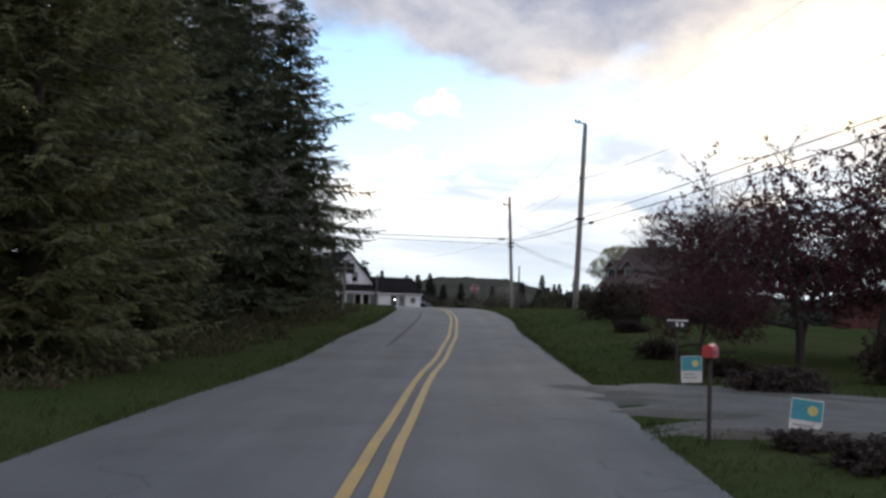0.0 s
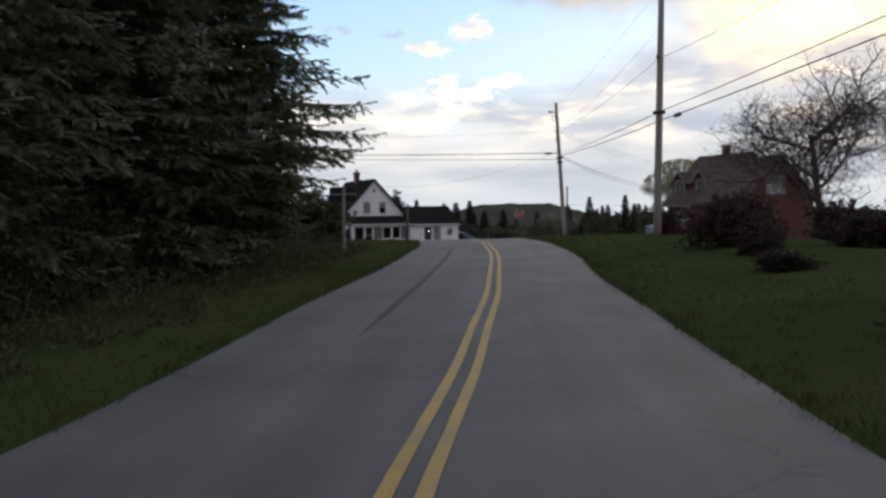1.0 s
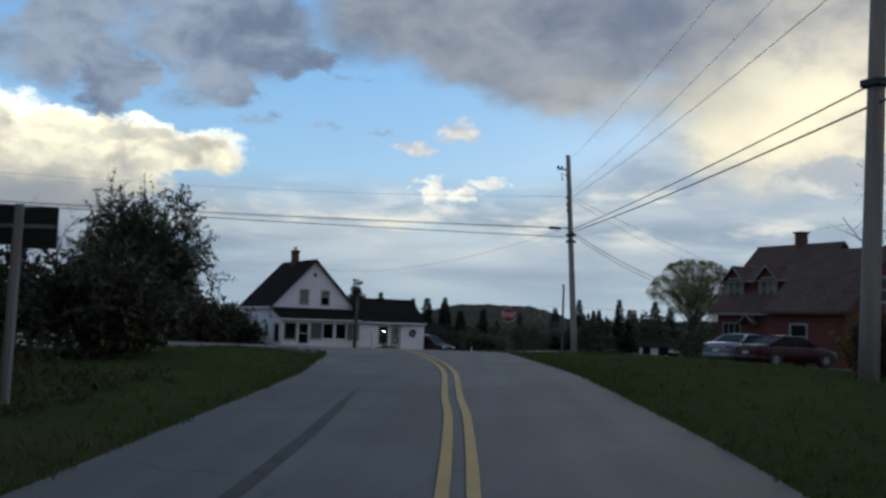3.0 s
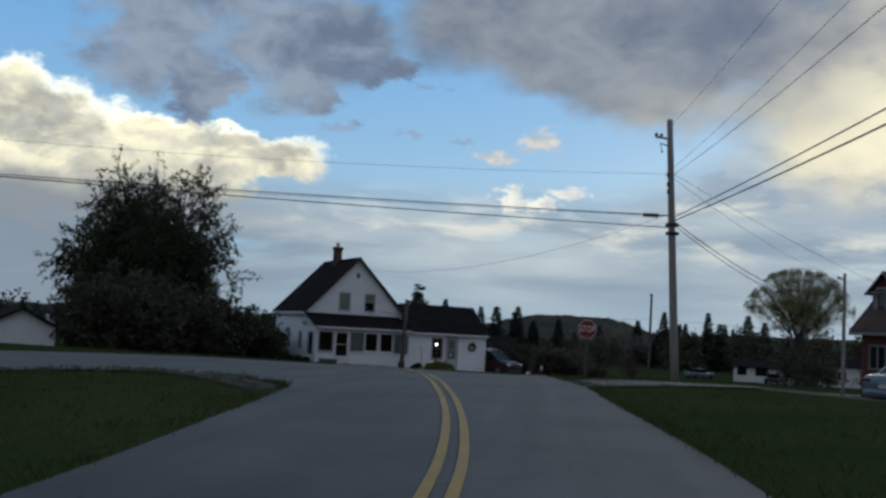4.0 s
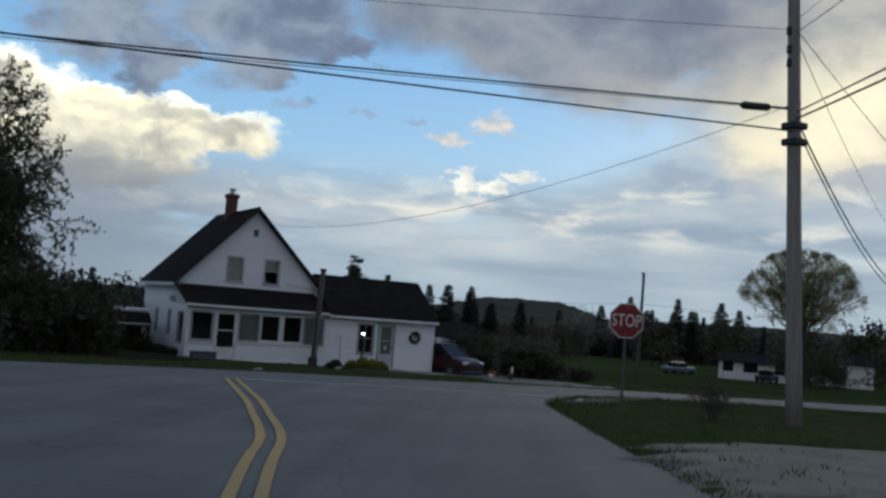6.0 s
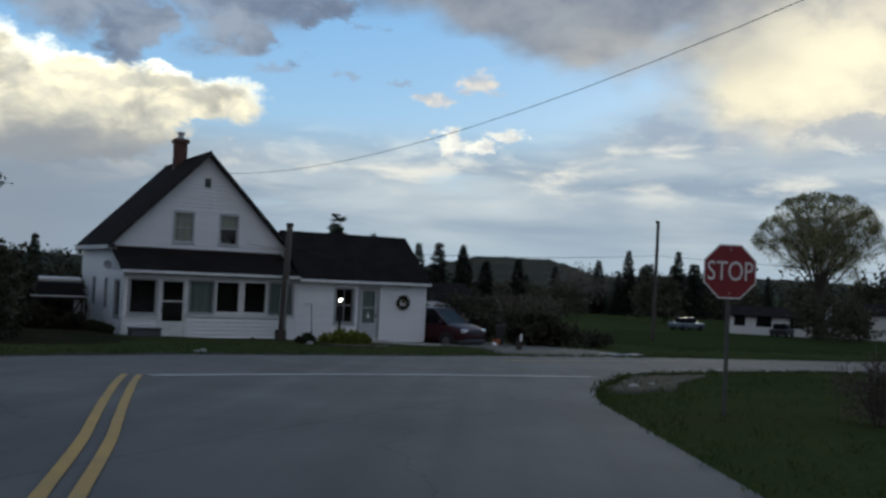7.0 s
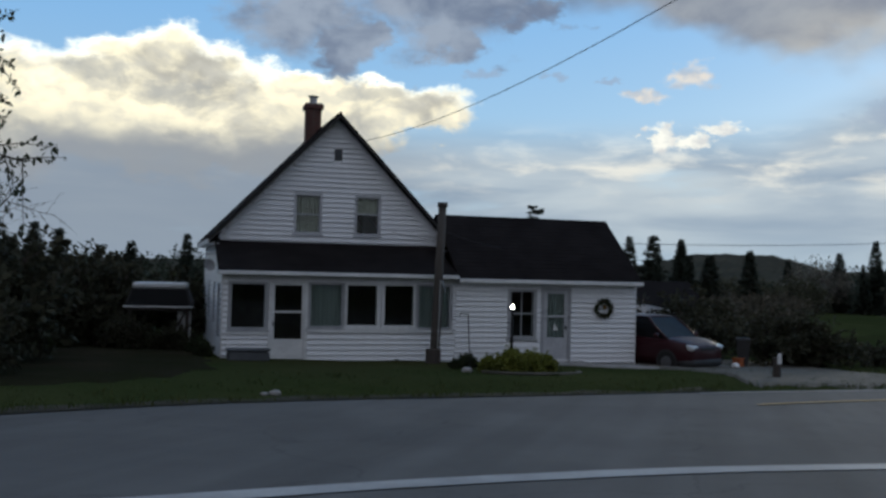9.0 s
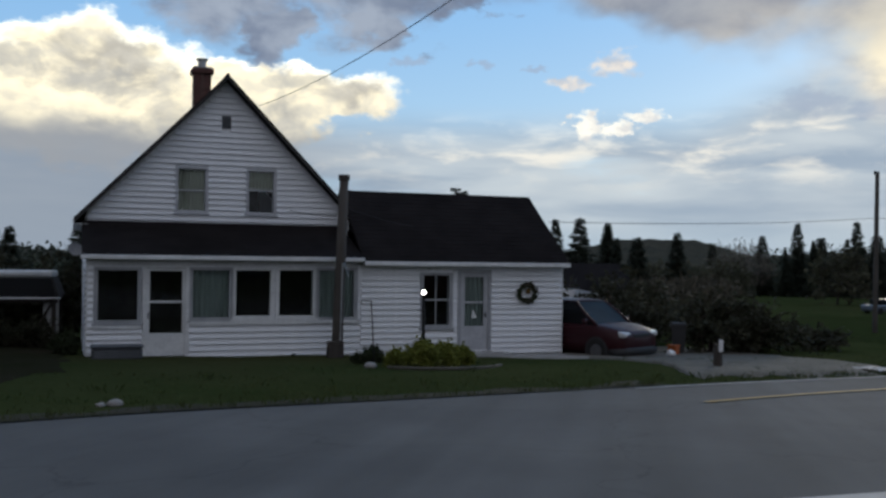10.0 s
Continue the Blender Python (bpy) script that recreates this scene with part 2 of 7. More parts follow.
def glass_material(name, tint=(0.9, 0.95, 0.95), rough=0.02, gloss=0.1):
    m = bpy.data.materials.new(name)
    m.use_nodes = True
    nt = m.node_tree
    nt.nodes.remove(nt.nodes["Principled BSDF"])
    tr = nt.nodes.new("ShaderNodeBsdfTransparent")
    tr.inputs[0].default_value = (*tint, 1)
    gl = nt.nodes.new("ShaderNodeBsdfGlossy")
    gl.inputs["Roughness"].default_value = rough
    fr = nt.nodes.new("ShaderNodeFresnel")
    fr.inputs[0].default_value = 1.33
    mx = nt.nodes.new("ShaderNodeMixShader")
    nt.links.new(fr.outputs[0], mx.inputs[0])
    nt.links.new(tr.outputs[0], mx.inputs[1])
    nt.links.new(gl.outputs[0], mx.inputs[2])
    nt.links.new(mx.outputs[0], nt.nodes["Material Output"].inputs[0])
    return m


def glow_material(name, colour, strength):
    m = bpy.data.materials.new(name)
    m.use_nodes = True
    p = m.node_tree.nodes["Principled BSDF"]
    p.inputs["Base Color"].default_value = (*colour, 1)
    p.inputs["Emission Color"].default_value = (*colour, 1)
    p.inputs["Emission Strength"].default_value = strength
    return m


def asphalt_material():
    """Worn asphalt: stone grain, wheel tracks along the road, dull patches and fine cracks."""
    m = material("asphalt", (0.084, 0.084, 0.086), (0.108, 0.107, 0.107), rough=0.88, scale=0.3, fine=60.0, bump=0.5, bump_size=0.006, spec=0.2, grime=(0.072, 0.072, 0.074))
    nt = m.node_tree
    p = nt.nodes["Principled BSDF"]
    tc = nt.nodes.new("ShaderNodeTexCoord")

    def layer(size, turn, detail):
        mp = nt.nodes.new("ShaderNodeMapping")
        mp.vector_type = "TEXTURE"
        mp.inputs["Rotation"].default_value = (0, 0, radians(turn))
        mp.inputs["Scale"].default_value = size
        nt.links.new(tc.outputs["Object"], mp.inputs[0])
        n = nt.nodes.new("ShaderNodeTexNoise")
        n.inputs["Scale"].default_value, n.inputs["Detail"].default_value = 1.0, detail
        nt.links.new(mp.outputs[0], n.inputs["Vector"])
        return n.outputs[0]

    def to_range(v, lo, hi, a, b):
        n = nt.nodes.new("ShaderNodeMapRange")
        nt.links.new(v, n.inputs[0])
        for k, w in enumerate((lo, hi, a, b)):
            n.inputs[k + 1].default_value = w
        return n.outputs[0]

    def times(a, b):
        n = nt.nodes.new("ShaderNodeMath")
        n.operation = "MULTIPLY"
        nt.links.new(a, n.inputs[0])
        nt.links.new(b, n.inputs[1])
        return n.outputs[0]

    tracks = to_range(layer((22.0, 0.7, 5.0), 58.5, 3), 0.3, 0.7, 0.86, 1.13)
    blotch = to_range(layer((2.6, 1.1, 2.0), 58.5, 6), 0.3, 0.7, 0.90, 1.10)
    vor = nt.nodes.new("ShaderNodeTexVoronoi")
    vor.feature = "DISTANCE_TO_EDGE"
    vor.inputs["Scale"].default_value = 0.23
    warp = nt.nodes.new("ShaderNodeVectorMath")
    warp.operation = "ADD"
    wn = nt.nodes.new("ShaderNodeTexNoise")
    wn.inputs["Scale"].default_value, wn.inputs["Detail"].default_value = 0.6, 5
    nt.links.new(tc.outputs["Object"], wn.inputs["Vector"])
    sc = nt.nodes.new("ShaderNodeVectorMath")
    sc.operation = "SCALE"
    sc.inputs["Scale"].default_value = 2.2
    nt.links.new(wn.outputs["Color"], sc.inputs[0])
    nt.links.new(tc.outputs["Object"], warp.inputs[0])
    nt.links.new(sc.outputs[0], warp.inputs[1])
    nt.links.new(warp.outputs[0], vor.inputs["Vector"])
    cracks = to_range(vor.outputs["Distance"], 0.0, 0.006, 0.72, 1.0)
    hs = nt.nodes.new("ShaderNodeHueSaturation")
    nt.links.new(p.inputs["Base Color"].links[0].from_socket, hs.inputs["Color"])
    nt.links.new(times(times(tracks, blotch), cracks), hs.inputs["Value"])
    nt.links.new(hs.outputs[0], p.inputs["Base Color"])
    return m


M_ASPHALT = asphalt_material()
M_TAR = material("tar_patch", (0.080, 0.080, 0.082), rough=0.95, scale=3, fine=60, bump=0.3, spec=0.05)
M_GRAVEL = material("gravel", (0.125, 0.113, 0.094), (0.08, 0.073, 0.058), rough=0.95, scale=1.1, fine=26, bump=1.0, bump_size=0.03)
M_GRASS = material("grass", (0.033, 0.046, 0.016), (0.051, 0.059, 0.024), rough=1.0, scale=0.22, fine=9.0, bump=1.0, bump_size=0.08, spec=0.0,
                   grime=(0.056, 0.051, 0.025))
M_BLADE = foliage("grass_blades", (0.041, 0.060, 0.018), (0.065, 0.075, 0.028), 0.3)
M_YELLOW = material("yellow_road_paint", (0.36, 0.215, 0.035), (0.28, 0.175, 0.04), rough=0.7, scale=1.4, fine=30, bump=0.3, grime=(0.20, 0.15, 0.06))
M_WHITE_LINE = material("white_road_paint", (0.36, 0.36, 0.36), (0.26, 0.26, 0.265), rough=0.7, scale=1.2, fine=24, bump=0.3, grime=(0.20, 0.20, 0.20))
M_SIDING = material("white_vinyl_siding", (0.74, 0.755, 0.785), (0.69, 0.705, 0.735), rough=0.5, scale=0.8, fine=14, bump=0.1, random_amount=0.03,
                    grime=(0.60, 0.61, 0.60))
M_TRIM = material("white_trim_paint", (0.70, 0.71, 0.72), (0.58, 0.59, 0.60), rough=0.55, scale=2.5, fine=30, bump=0.15)
M_GREYTRIM = material("weathered_grey_trim", (0.36, 0.37, 0.39), (0.28, 0.29, 0.31), rough=0.7, scale=3, fine=30)
M_SHINGLE = material("black_roof_shingles", (0.022, 0.019, 0.019), (0.015, 0.013, 0.013), rough=0.95, scale=1.2, fine=22, bump=0.9, bump_size=0.02, spec=0.02)
M_SHINGLE_BROWN = material("brown_roof_shingles", (0.085, 0.058, 0.049), (0.06, 0.043, 0.038), rough=0.95, scale=1.0, fine=18, bump=0.9, bump_size=0.02, spec=0.2)
M_RED_BRICK = material("red_shingle_wall", (0.105, 0.03, 0.027), (0.075, 0.024, 0.022), rough=0.9, scale=1.5, fine=18, bump=0.5)
M_CHIMNEY = material("chimney_brick", (0.11, 0.048, 0.04), (0.075, 0.036, 0.032), rough=0.9, scale=3, fine=16, bump=0.6, random_amount=0.25)
M_MORTAR = material("mortar", (0.22, 0.20, 0.18), rough=0.95)
M_CONCRETE = material("concrete", (0.30, 0.29, 0.28), (0.22, 0.21, 0.20), rough=0.9, scale=1.8, fine=20, bump=0.5)
M_POLE = material("weathered_pole_wood", (0.26, 0.24, 0.225), (0.18, 0.168, 0.158), rough=0.9, scale=1.2, fine=16, bump=0.6, stretch=(6, 6, 0.35))
M_DARKWOOD = material("dark_wood", (0.055, 0.045, 0.038), (0.035, 0.03, 0.027), rough=0.9, scale=2, fine=20, bump=0.6, stretch=(5, 5, 0.5))
M_BARK = material("bark", (0.075, 0.060, 0.050), (0.045, 0.038, 0.033), rough=0.95, scale=2, fine=14, bump=1.0, bump_size=0.03, stretch=(4, 4, 0.7))
M_TWIG = material("twig_bark", (0.085, 0.062, 0.055), (0.055, 0.043, 0.04), rough=0.95, scale=1, fine=10, bump=0.0)
M_CABLE = material("black_cable", (0.02, 0.02, 0.022), rough=0.6, bump=0)
M_STEEL = material("galvanised_steel", (0.42, 0.43, 0.44), (0.33, 0.34, 0.35), rough=0.5, metal=0.8, scale=4, fine=40, bump=0.1)
M_BLACKMETAL = material("black_metal", (0.02, 0.02, 0.022), rough=0.5, metal=0.3, bump=0.1)
M_SIGN_RED = material("red_sign_sheeting", (0.19, 0.011, 0.018), (0.15, 0.01, 0.016), rough=0.4, scale=3, fine=30, bump=0.05)
M_SIGN_WHITE = material("white_sign_sheeting", (0.75, 0.75, 0.75), rough=0.4, bump=0.05)
M_SIGN_TEAL = material("teal_sign_print", (0.05, 0.27, 0.33), (0.06, 0.32, 0.40), rough=0.45, bump=0.05)
M_SIGN_YELLOW = material("yellow_sign_print", (0.62, 0.58, 0.22), rough=0.45, bump=0.05)
M_SIGN_BACK = material("dark_sign_panel", (0.018, 0.018, 0.02), rough=0.6, bump=0.1)
M_GLASS = glass_material("window_glass")
M_TINTED = glass_material("tinted_car_glass", (0.25, 0.28, 0.28))
# dark tone: the dimness of unlit rooms is put into the colour
M_INTERIOR = material("dimmed_interior", (0.085, 0.074, 0.066), rough=0.95, spec=0.1)
M_CURTAIN = material("pale_curtain", (0.27, 0.29, 0.275), (0.2, 0.22, 0.21), rough=0.9, scale=2, fine=12, bump=0.2, stretch=(6, 6, 0.5))
M_BLIND = material("cream_blind", (0.46, 0.43, 0.35), rough=0.8, scale=2)
M_LAMP = glow_material("lamp_globe", (1.0, 0.93, 0.80), 14.0)
M_DIM_LAMP = glow_material("indoor_bulb", (1.0, 0.85, 0.6), 5.0)
M_MAROON = material("maroon_car_paint", (0.032, 0.005, 0.009), (0.028, 0.005, 0.008), rough=0.4, metal=0.0, bump=0.0, spec=0.25, scale=1, fine=8)
M_SILVER = material("silver_blue_car_paint", (0.13, 0.155, 0.19), (0.12, 0.14, 0.175), rough=0.35, metal=0.3, bump=0.0, coat=0.4, scale=1, fine=8)
M_CRIMSON = material("crimson_car_paint", (0.034, 0.004, 0.009), rough=0.4, metal=0.0, bump=0.0, spec=0.25, scale=1, fine=8)
M_TYRE = material("tyre_rubber", (0.018, 0.018, 0.018), rough=0.9, bump=0.3)
M_RIM = material("wheel_rim", (0.20, 0.20, 0.21), rough=0.4, metal=0.8, bump=0.1)
M_HEADLIGHT = material("headlight_lens", (0.65, 0.67, 0.68), rough=0.15, bump=0, spec=0.8, coat=0.5)
M_TAIL = material("tail_lamp_lens", (0.10, 0.008, 0.01), rough=0.2, bump=0, coat=0.5)
M_PLASTIC = material("black_plastic", (0.025, 0.025, 0.027), rough=0.7)
M_PLATE = material("number_plate_plain", (0.6, 0.6, 0.6), rough=0.5)
M_SPRUCE = foliage("spruce_needles", (0.082, 0.094, 0.056), (0.115, 0.125, 0.078), 0.2, 0.7)
M_SPRUCE_PALE = foliage("larch_needles", (0.165, 0.168, 0.085), (0.115, 0.12, 0.06), 0.3, 0.7)
M_FAR_WOOD = foliage("far_spruce_needles", (0.036, 0.045, 0.034), (0.048, 0.056, 0.042), 0.1, 0.8)
M_SCRUB = foliage("scrub_twigs", (0.085, 0.075, 0.058), (0.06, 0.055, 0.042), 0.2, 0.8)
M_FAR_HARD = foliage("far_hardwood_leaves", (0.085, 0.088, 0.055), (0.065, 0.063, 0.045), 0.2, 0.8)
M_PURPLE = foliage("purple_crab_leaves", (0.085, 0.028, 0.036), (0.055, 0.022, 0.028), 0.3)
M_GREEN = foliage("dark_green_leaves", (0.036, 0.046, 0.024), (0.054, 0.062, 0.033), 0.25)
M_WILLOW = foliage("willow_leaves", (0.30, 0.28, 0.14), (0.21, 0.205, 0.10), 0.4)
M_SHRUB = foliage("brown_shrub_leaves", (0.06, 0.042, 0.034), (0.044, 0.034, 0.03), 0.2)
M_FORSYTHIA = foliage("forsythia_flowers", (0.17, 0.105, 0.03), (0.09, 0.06, 0.028), 0.3)
M_LIME = foliage("lime_green_leaves", (0.20, 0.21, 0.045), (0.12, 0.135, 0.035), 0.3)
M_BLOSSOM = foliage("grey_white_blossom", (0.22, 0.21, 0.18), (0.12, 0.115, 0.09), 0.3)
M_FORSYTHIA_PLAIN = material("orange_plastic", (0.35, 0.09, 0.02), rough=0.5)
M_SNAG = foliage("lichen_grey_twigs", (0.20, 0.20, 0.17), (0.13, 0.13, 0.11), 0.2)
M_FAR_HILL = material("wooded_hill", (0.05, 0.052, 0.042), (0.07, 0.066, 0.052), rough=1.0, scale=0.012, fine=0.09, bump=1.0, bump_size=6.0, spec=0.0)
M_FIELD = material("field_grass", (0.028, 0.04, 0.014), (0.038, 0.043, 0.019), rough=1.0, scale=0.1, fine=2.0, bump=0.6, bump_size=0.1, spec=0.0)
M_DARKTRIM = material("dark_painted_trim", (0.03, 0.028, 0.029), (0.022, 0.021, 0.021), rough=0.8, scale=3, fine=30)
M_SLATE = material("slate_grey_plastic", (0.085, 0.092, 0.105), (0.065, 0.07, 0.08), rough=0.7, scale=3, fine=25)
M_OLD_WHITE = material("dull_white_paint", (0.30, 0.30, 0.31), (0.24, 0.24, 0.25), rough=0.6, scale=3, fine=25)
M_UNDER = foliage("undergrowth_leaves", (0.042, 0.044, 0.027), (0.058, 0.055, 0.036), 0.2)
M_DIRT = material("trodden_dirt", (0.050, 0.045, 0.037), (0.040, 0.040, 0.025), rough=1.0, scale=0.9, fine=18, bump=1.0, bump_size=0.03, spec=0.1, grime=(0.066, 0.060, 0.050))
M_PALE_BARK = material("pale_bark", (0.095, 0.082, 0.066), (0.065, 0.056, 0.048), rough=0.95, scale=2, fine=12, bump=0.5, stretch=(4, 4, 0.7))
M_DARKPOLE = material("old_dark_pole_wood", (0.075, 0.066, 0.058), (0.048, 0.043, 0.039), rough=0.9, scale=1.2, fine=16, bump=0.6, stretch=(6, 6, 0.35))
M_SIGNPOST = material("dull_green_sign_post", (0.075, 0.082, 0.072), (0.050, 0.055, 0.050), rough=0.7, scale=3, fine=30)
M_GREY_DOOR = material("faded_grey_door_paint", (0.44, 0.45, 0.48), (0.37, 0.38, 0.41), rough=0.6, scale=2.5, fine=30, bump=0.15)
M_LITTER = foliage("dead_grass_and_twigs", (0.085, 0.070, 0.045), (0.050, 0.050, 0.026), 0.2, 0.8)
# dirt and dead leaves, with the bushes' shadow mixed into the dark colour
M_SHADED_MOULD = material("leaf_mould", (0.030, 0.027, 0.018), (0.022, 0.024, 0.012), rough=1.0, scale=0.8, fine=14, bump=1.0, bump_size=0.04, spec=0.0, grime=(0.045, 0.036, 0.024))
M_MAIL_RED = material("red_mailbox_paint", (0.42, 0.030, 0.035), (0.34, 0.028, 0.032), rough=0.5, scale=5, fine=30, bump=0.05)
M_DULL = material("dull_trim_paint", (0.20, 0.19, 0.19), (0.15, 0.145, 0.145), rough=0.7, scale=3, fine=30)

# ---------------------------------------------------------------- building tools
def part(name, bm, mat, parent=None, label="", at=None, smooth=False):
    """One mesh object out of a bmesh, under its thing."""
    me = bpy.data.meshes.new(name)
    bm.to_mesh(me)
    bm.free()
    for m in (mat if isinstance(mat, (list, tuple)) else [mat]):
        me.materials.append(m)
    if smooth:
        me.polygons.foreach_set("use_smooth", [True] * len(me.polygons))
    ob = new(name, me)
    if parent is not None:
        ob.parent = parent
    if at is not None:
        ob.matrix_basis = at
    if label:
        tagged(ob, label)
    return ob


def mesh_part(name, verts, faces, mat, parent=None, label="", smooth=False):
    me = bpy.data.meshes.new(name)
    me.from_pydata(verts, [], faces)
    me.update()
    for m in (mat if isinstance(mat, (list, tuple)) else [mat]):
        me.materials.append(m)
    if smooth:
        me.polygons.foreach_set("use_smooth", [True] * len(me.polygons))
    ob = new(name, me)
    if parent is not None:
        ob.parent = parent
    if label:
        tagged(ob, label)
    return ob


def thing(name, m, label, category, group="", kind=""):
    ob = new(name)
    ob.empty_display_size = 0.2
    ob.matrix_basis = m
    return tagged(ob, label, category, group, kind)


def add_box(bm, x0, y0, z0, x1, y1, z1, bevel=0.0):
    vs = [bm.verts.new((x, y, z)) for z in (z0, z1) for x, y in ((x0, y0), (x1, y0), (x1, y1), (x0, y1))]
    fs = [bm.faces.new([vs[i] for i in f]) for f in ((3, 2, 1, 0), (4, 5, 6, 7), (0, 1, 5, 4), (1, 2, 6, 5), (2, 3, 7, 6), (3, 0, 4, 7))]
    if bevel:
        es = list({e for f in fs for e in f.edges})
        bmesh.ops.bevel(bm, geom=es, offset=bevel, segments=1, affect="EDGES")
    return bm


def box(x0, y0, z0, x1, y1, z1, bevel=0.0):
    return add_box(bmesh.new(), x0, y0, z0, x1, y1, z1, bevel)


def add_tube(bm, points, radii, sides=8, cap=True):
    """A round bar through points."""
    rings = []
    pts = [Vector(p) for p in points]
    for i, p in enumerate(pts):
        d = (pts[min(i + 1, len(pts) - 1)] - pts[max(i - 1, 0)]).normalized()
        a = d.orthogonal().normalized() if abs(d.z) < 0.95 else Vector((1, 0, 0))
        a = (a - d * a.dot(d)).normalized()
        b = d.cross(a)
        r = radii[i] if isinstance(radii, (list, tuple)) else radii
        rings.append([bm.verts.new(p + (a * math.cos(2 * math.pi * k / sides) + b * math.sin(2 * math.pi * k / sides)) * r) for k in range(sides)])
    for r0, r1 in zip(rings, rings[1:]):
        for k in range(sides):
            bm.faces.new((r0[k], r0[(k + 1) % sides], r1[(k + 1) % sides], r1[k]))
    if cap:
        bm.faces.new(list(reversed(rings[0])))
        bm.faces.new(rings[-1])
    return bm


def tube(points, radii, sides=8):
    return add_tube(bmesh.new(), points, radii, sides)


def slab(outline, holes, axis, at, depth):
    """A wall from its outline and its openings, in (u, z); axis 'y': u is x and the outer face lies at y = at; axis 'x': u is y."""
    bm = bmesh.new()
    edges = []
    for loop in [outline] + [[(a, b), (c, b), (c, d), (a, d)] for a, b, c, d in holes]:
        vs = [bm.verts.new((u, at, z) if axis == "y" else (at, u, z)) for u, z in loop]
        edges += [bm.edges.new((vs[i], vs[(i + 1) % len(vs)])) for i in range(len(vs))]
    bmesh.ops.triangle_fill(bm, use_beauty=True, edges=edges)
    got = bmesh.ops.extrude_face_region(bm, geom=bm.faces[:])
    move = (0, depth, 0) if axis == "y" else (depth, 0, 0)
    bmesh.ops.translate(bm, verts=[v for v in got["geom"] if isinstance(v, bmesh.types.BMVert)], vec=move)
    bmesh.ops.recalc_face_normals(bm, faces=bm.faces[:])
    return bm


def spline(points, step):
    """Points at even steps along a smooth line through the given ones."""
    p = [np.array(q, float) for q in points]
    p = [2 * p[0] - p[1]] + p + [2 * p[-1] - p[-2]]
    dense = []
    for a, b, c, d in zip(p, p[1:], p[2:], p[3:]):
        for t in np.linspace(0, 1, 24, endpoint=False):
            dense.append(0.5 * (2 * b + (c - a) * t + (2 * a - 5 * b + 4 * c - d) * t * t + (3 * b - a - 3 * c + d) * t ** 3))
    dense = np.array(dense + [p[-2]])
    run = np.concatenate([[0], np.cumsum(np.linalg.norm(np.diff(dense, axis=0), axis=1))])
    s = np.linspace(0, run[-1], max(2, int(run[-1] / step) + 1))
    return np.stack([np.interp(s, run, dense[:, i]) for i in range(dense.shape[1])], 1)


# ---------------------------------------------------------------- the lie of the land
ALONG = (0.515, 0.857)
_s = np.array([-400, 0.7, 26.8, 45.8, 62.2, 75.4, 85.0, 93.0, 98.9, 108.0, 116.0, 130.0, 143.0, 180.0, 230.0, 700.0])
_z = np.array([-0.4, -0.25, -0.32, 0.20, 0.5, 0.54, 0.40, 0.20, -0.12, -0.52, -0.82, -1.35, -1.8, -2.7, -3.1, -4.0])
_fine = np.arange(-400, 700, 0.5)
_kernel = np.exp(-0.5 * (np.arange(-24, 25) / 7.0) ** 2)
_fall = np.convolve(np.pad(np.interp(_fine, _s, _z), 24, mode="edge"), _kernel / _kernel.sum(), mode="valid")


def land(x, y):
    """Height of the ground."""
    s = ALONG[0] * np.asarray(x, float) + ALONG[1] * np.asarray(y, float)
    side = ALONG[1] * np.asarray(x, float) - ALONG[0] * np.asarray(y, float)
    z = np.interp(s, _fine, _fall)
    near = np.exp(-((s - 70) / 35.0) ** 2)
    bank = np.exp(-((s - 50) / 19.0) ** 2) * 0.38 * np.clip((side - 4.4) / 3.4, 0, 1)
    return z + bank - near * np.clip((side - 9) / 14.0, 0, 1) * 0.80


def ground(x, y):
    return float(land(x, y))


LEFT_EDGE = spline([(-14, -16), (-5, -1.6), (3.0, 11.7), (8.4, 20.0), (14.1, 29.3), (20.4, 38.7), (25.6, 47.2), (28.9, 52.8), (31.3, 57.6), (33.1, 61.4),
                    (34.1, 64.0), (33.4, 66.6), (31.2, 67.7), (27.0, 64.8), (15.6, 56.0), (-8.6, 37.0), (-62, -4.5)], 0.6)
RIGHT_EDGE = spline([(-8, -18.5), (0.6, -3.4), (8.2, 8.4), (12.8, 15.2), (18.4, 24.0), (23.3, 32.1), (28.2, 39.5), (32.6, 46.9), (35.8, 52.5), (40.2, 60.85), (43.3, 66.3),
                     (46.4, 72.5), (48.7, 76.8), (50.8, 80.4), (53.6, 83.8), (57.6, 87.4), (63.5, 89.7), (76, 91.9), (100, 94.0), (160, 97), (260, 102)], 0.6)
FAR_EDGE = spline([(-66, 3), (-14, 43), (10, 61.5), (22, 71.6), (33, 81.6), (41, 88.6), (46.6, 92.6), (53.4, 94.7), (62, 96.8), (76, 98.8), (100, 100.8), (160, 104.2), (260, 109)], 0.6)


def lawn(x, y):
    """Height of the grass, which swells a little away from the road."""
    return ground(x, y) + 0.10 * min(max(inside_road(x, y), 0) / 2.5, 1)


def inside_road(x, y):
    """How far (x, y) lies outside the road's edges; below 0: on it."""
    p = np.array([x, y])
    d = []
    for line, sign in ((LEFT_EDGE, 1), (RIGHT_EDGE, -1), (FAR_EDGE, 1)):
        dd = np.linalg.norm(line - p, axis=1)
        i = min(max(int(dd.argmin()), 0), len(line) - 2)
        t = line[i + 1] - line[i]
        cross = t[0] * (p[1] - line[i][1]) - t[1] * (p[0] - line[i][0])
        d.append((dd[i] if cross * sign > 0 else -dd[i]))
    return max(d)

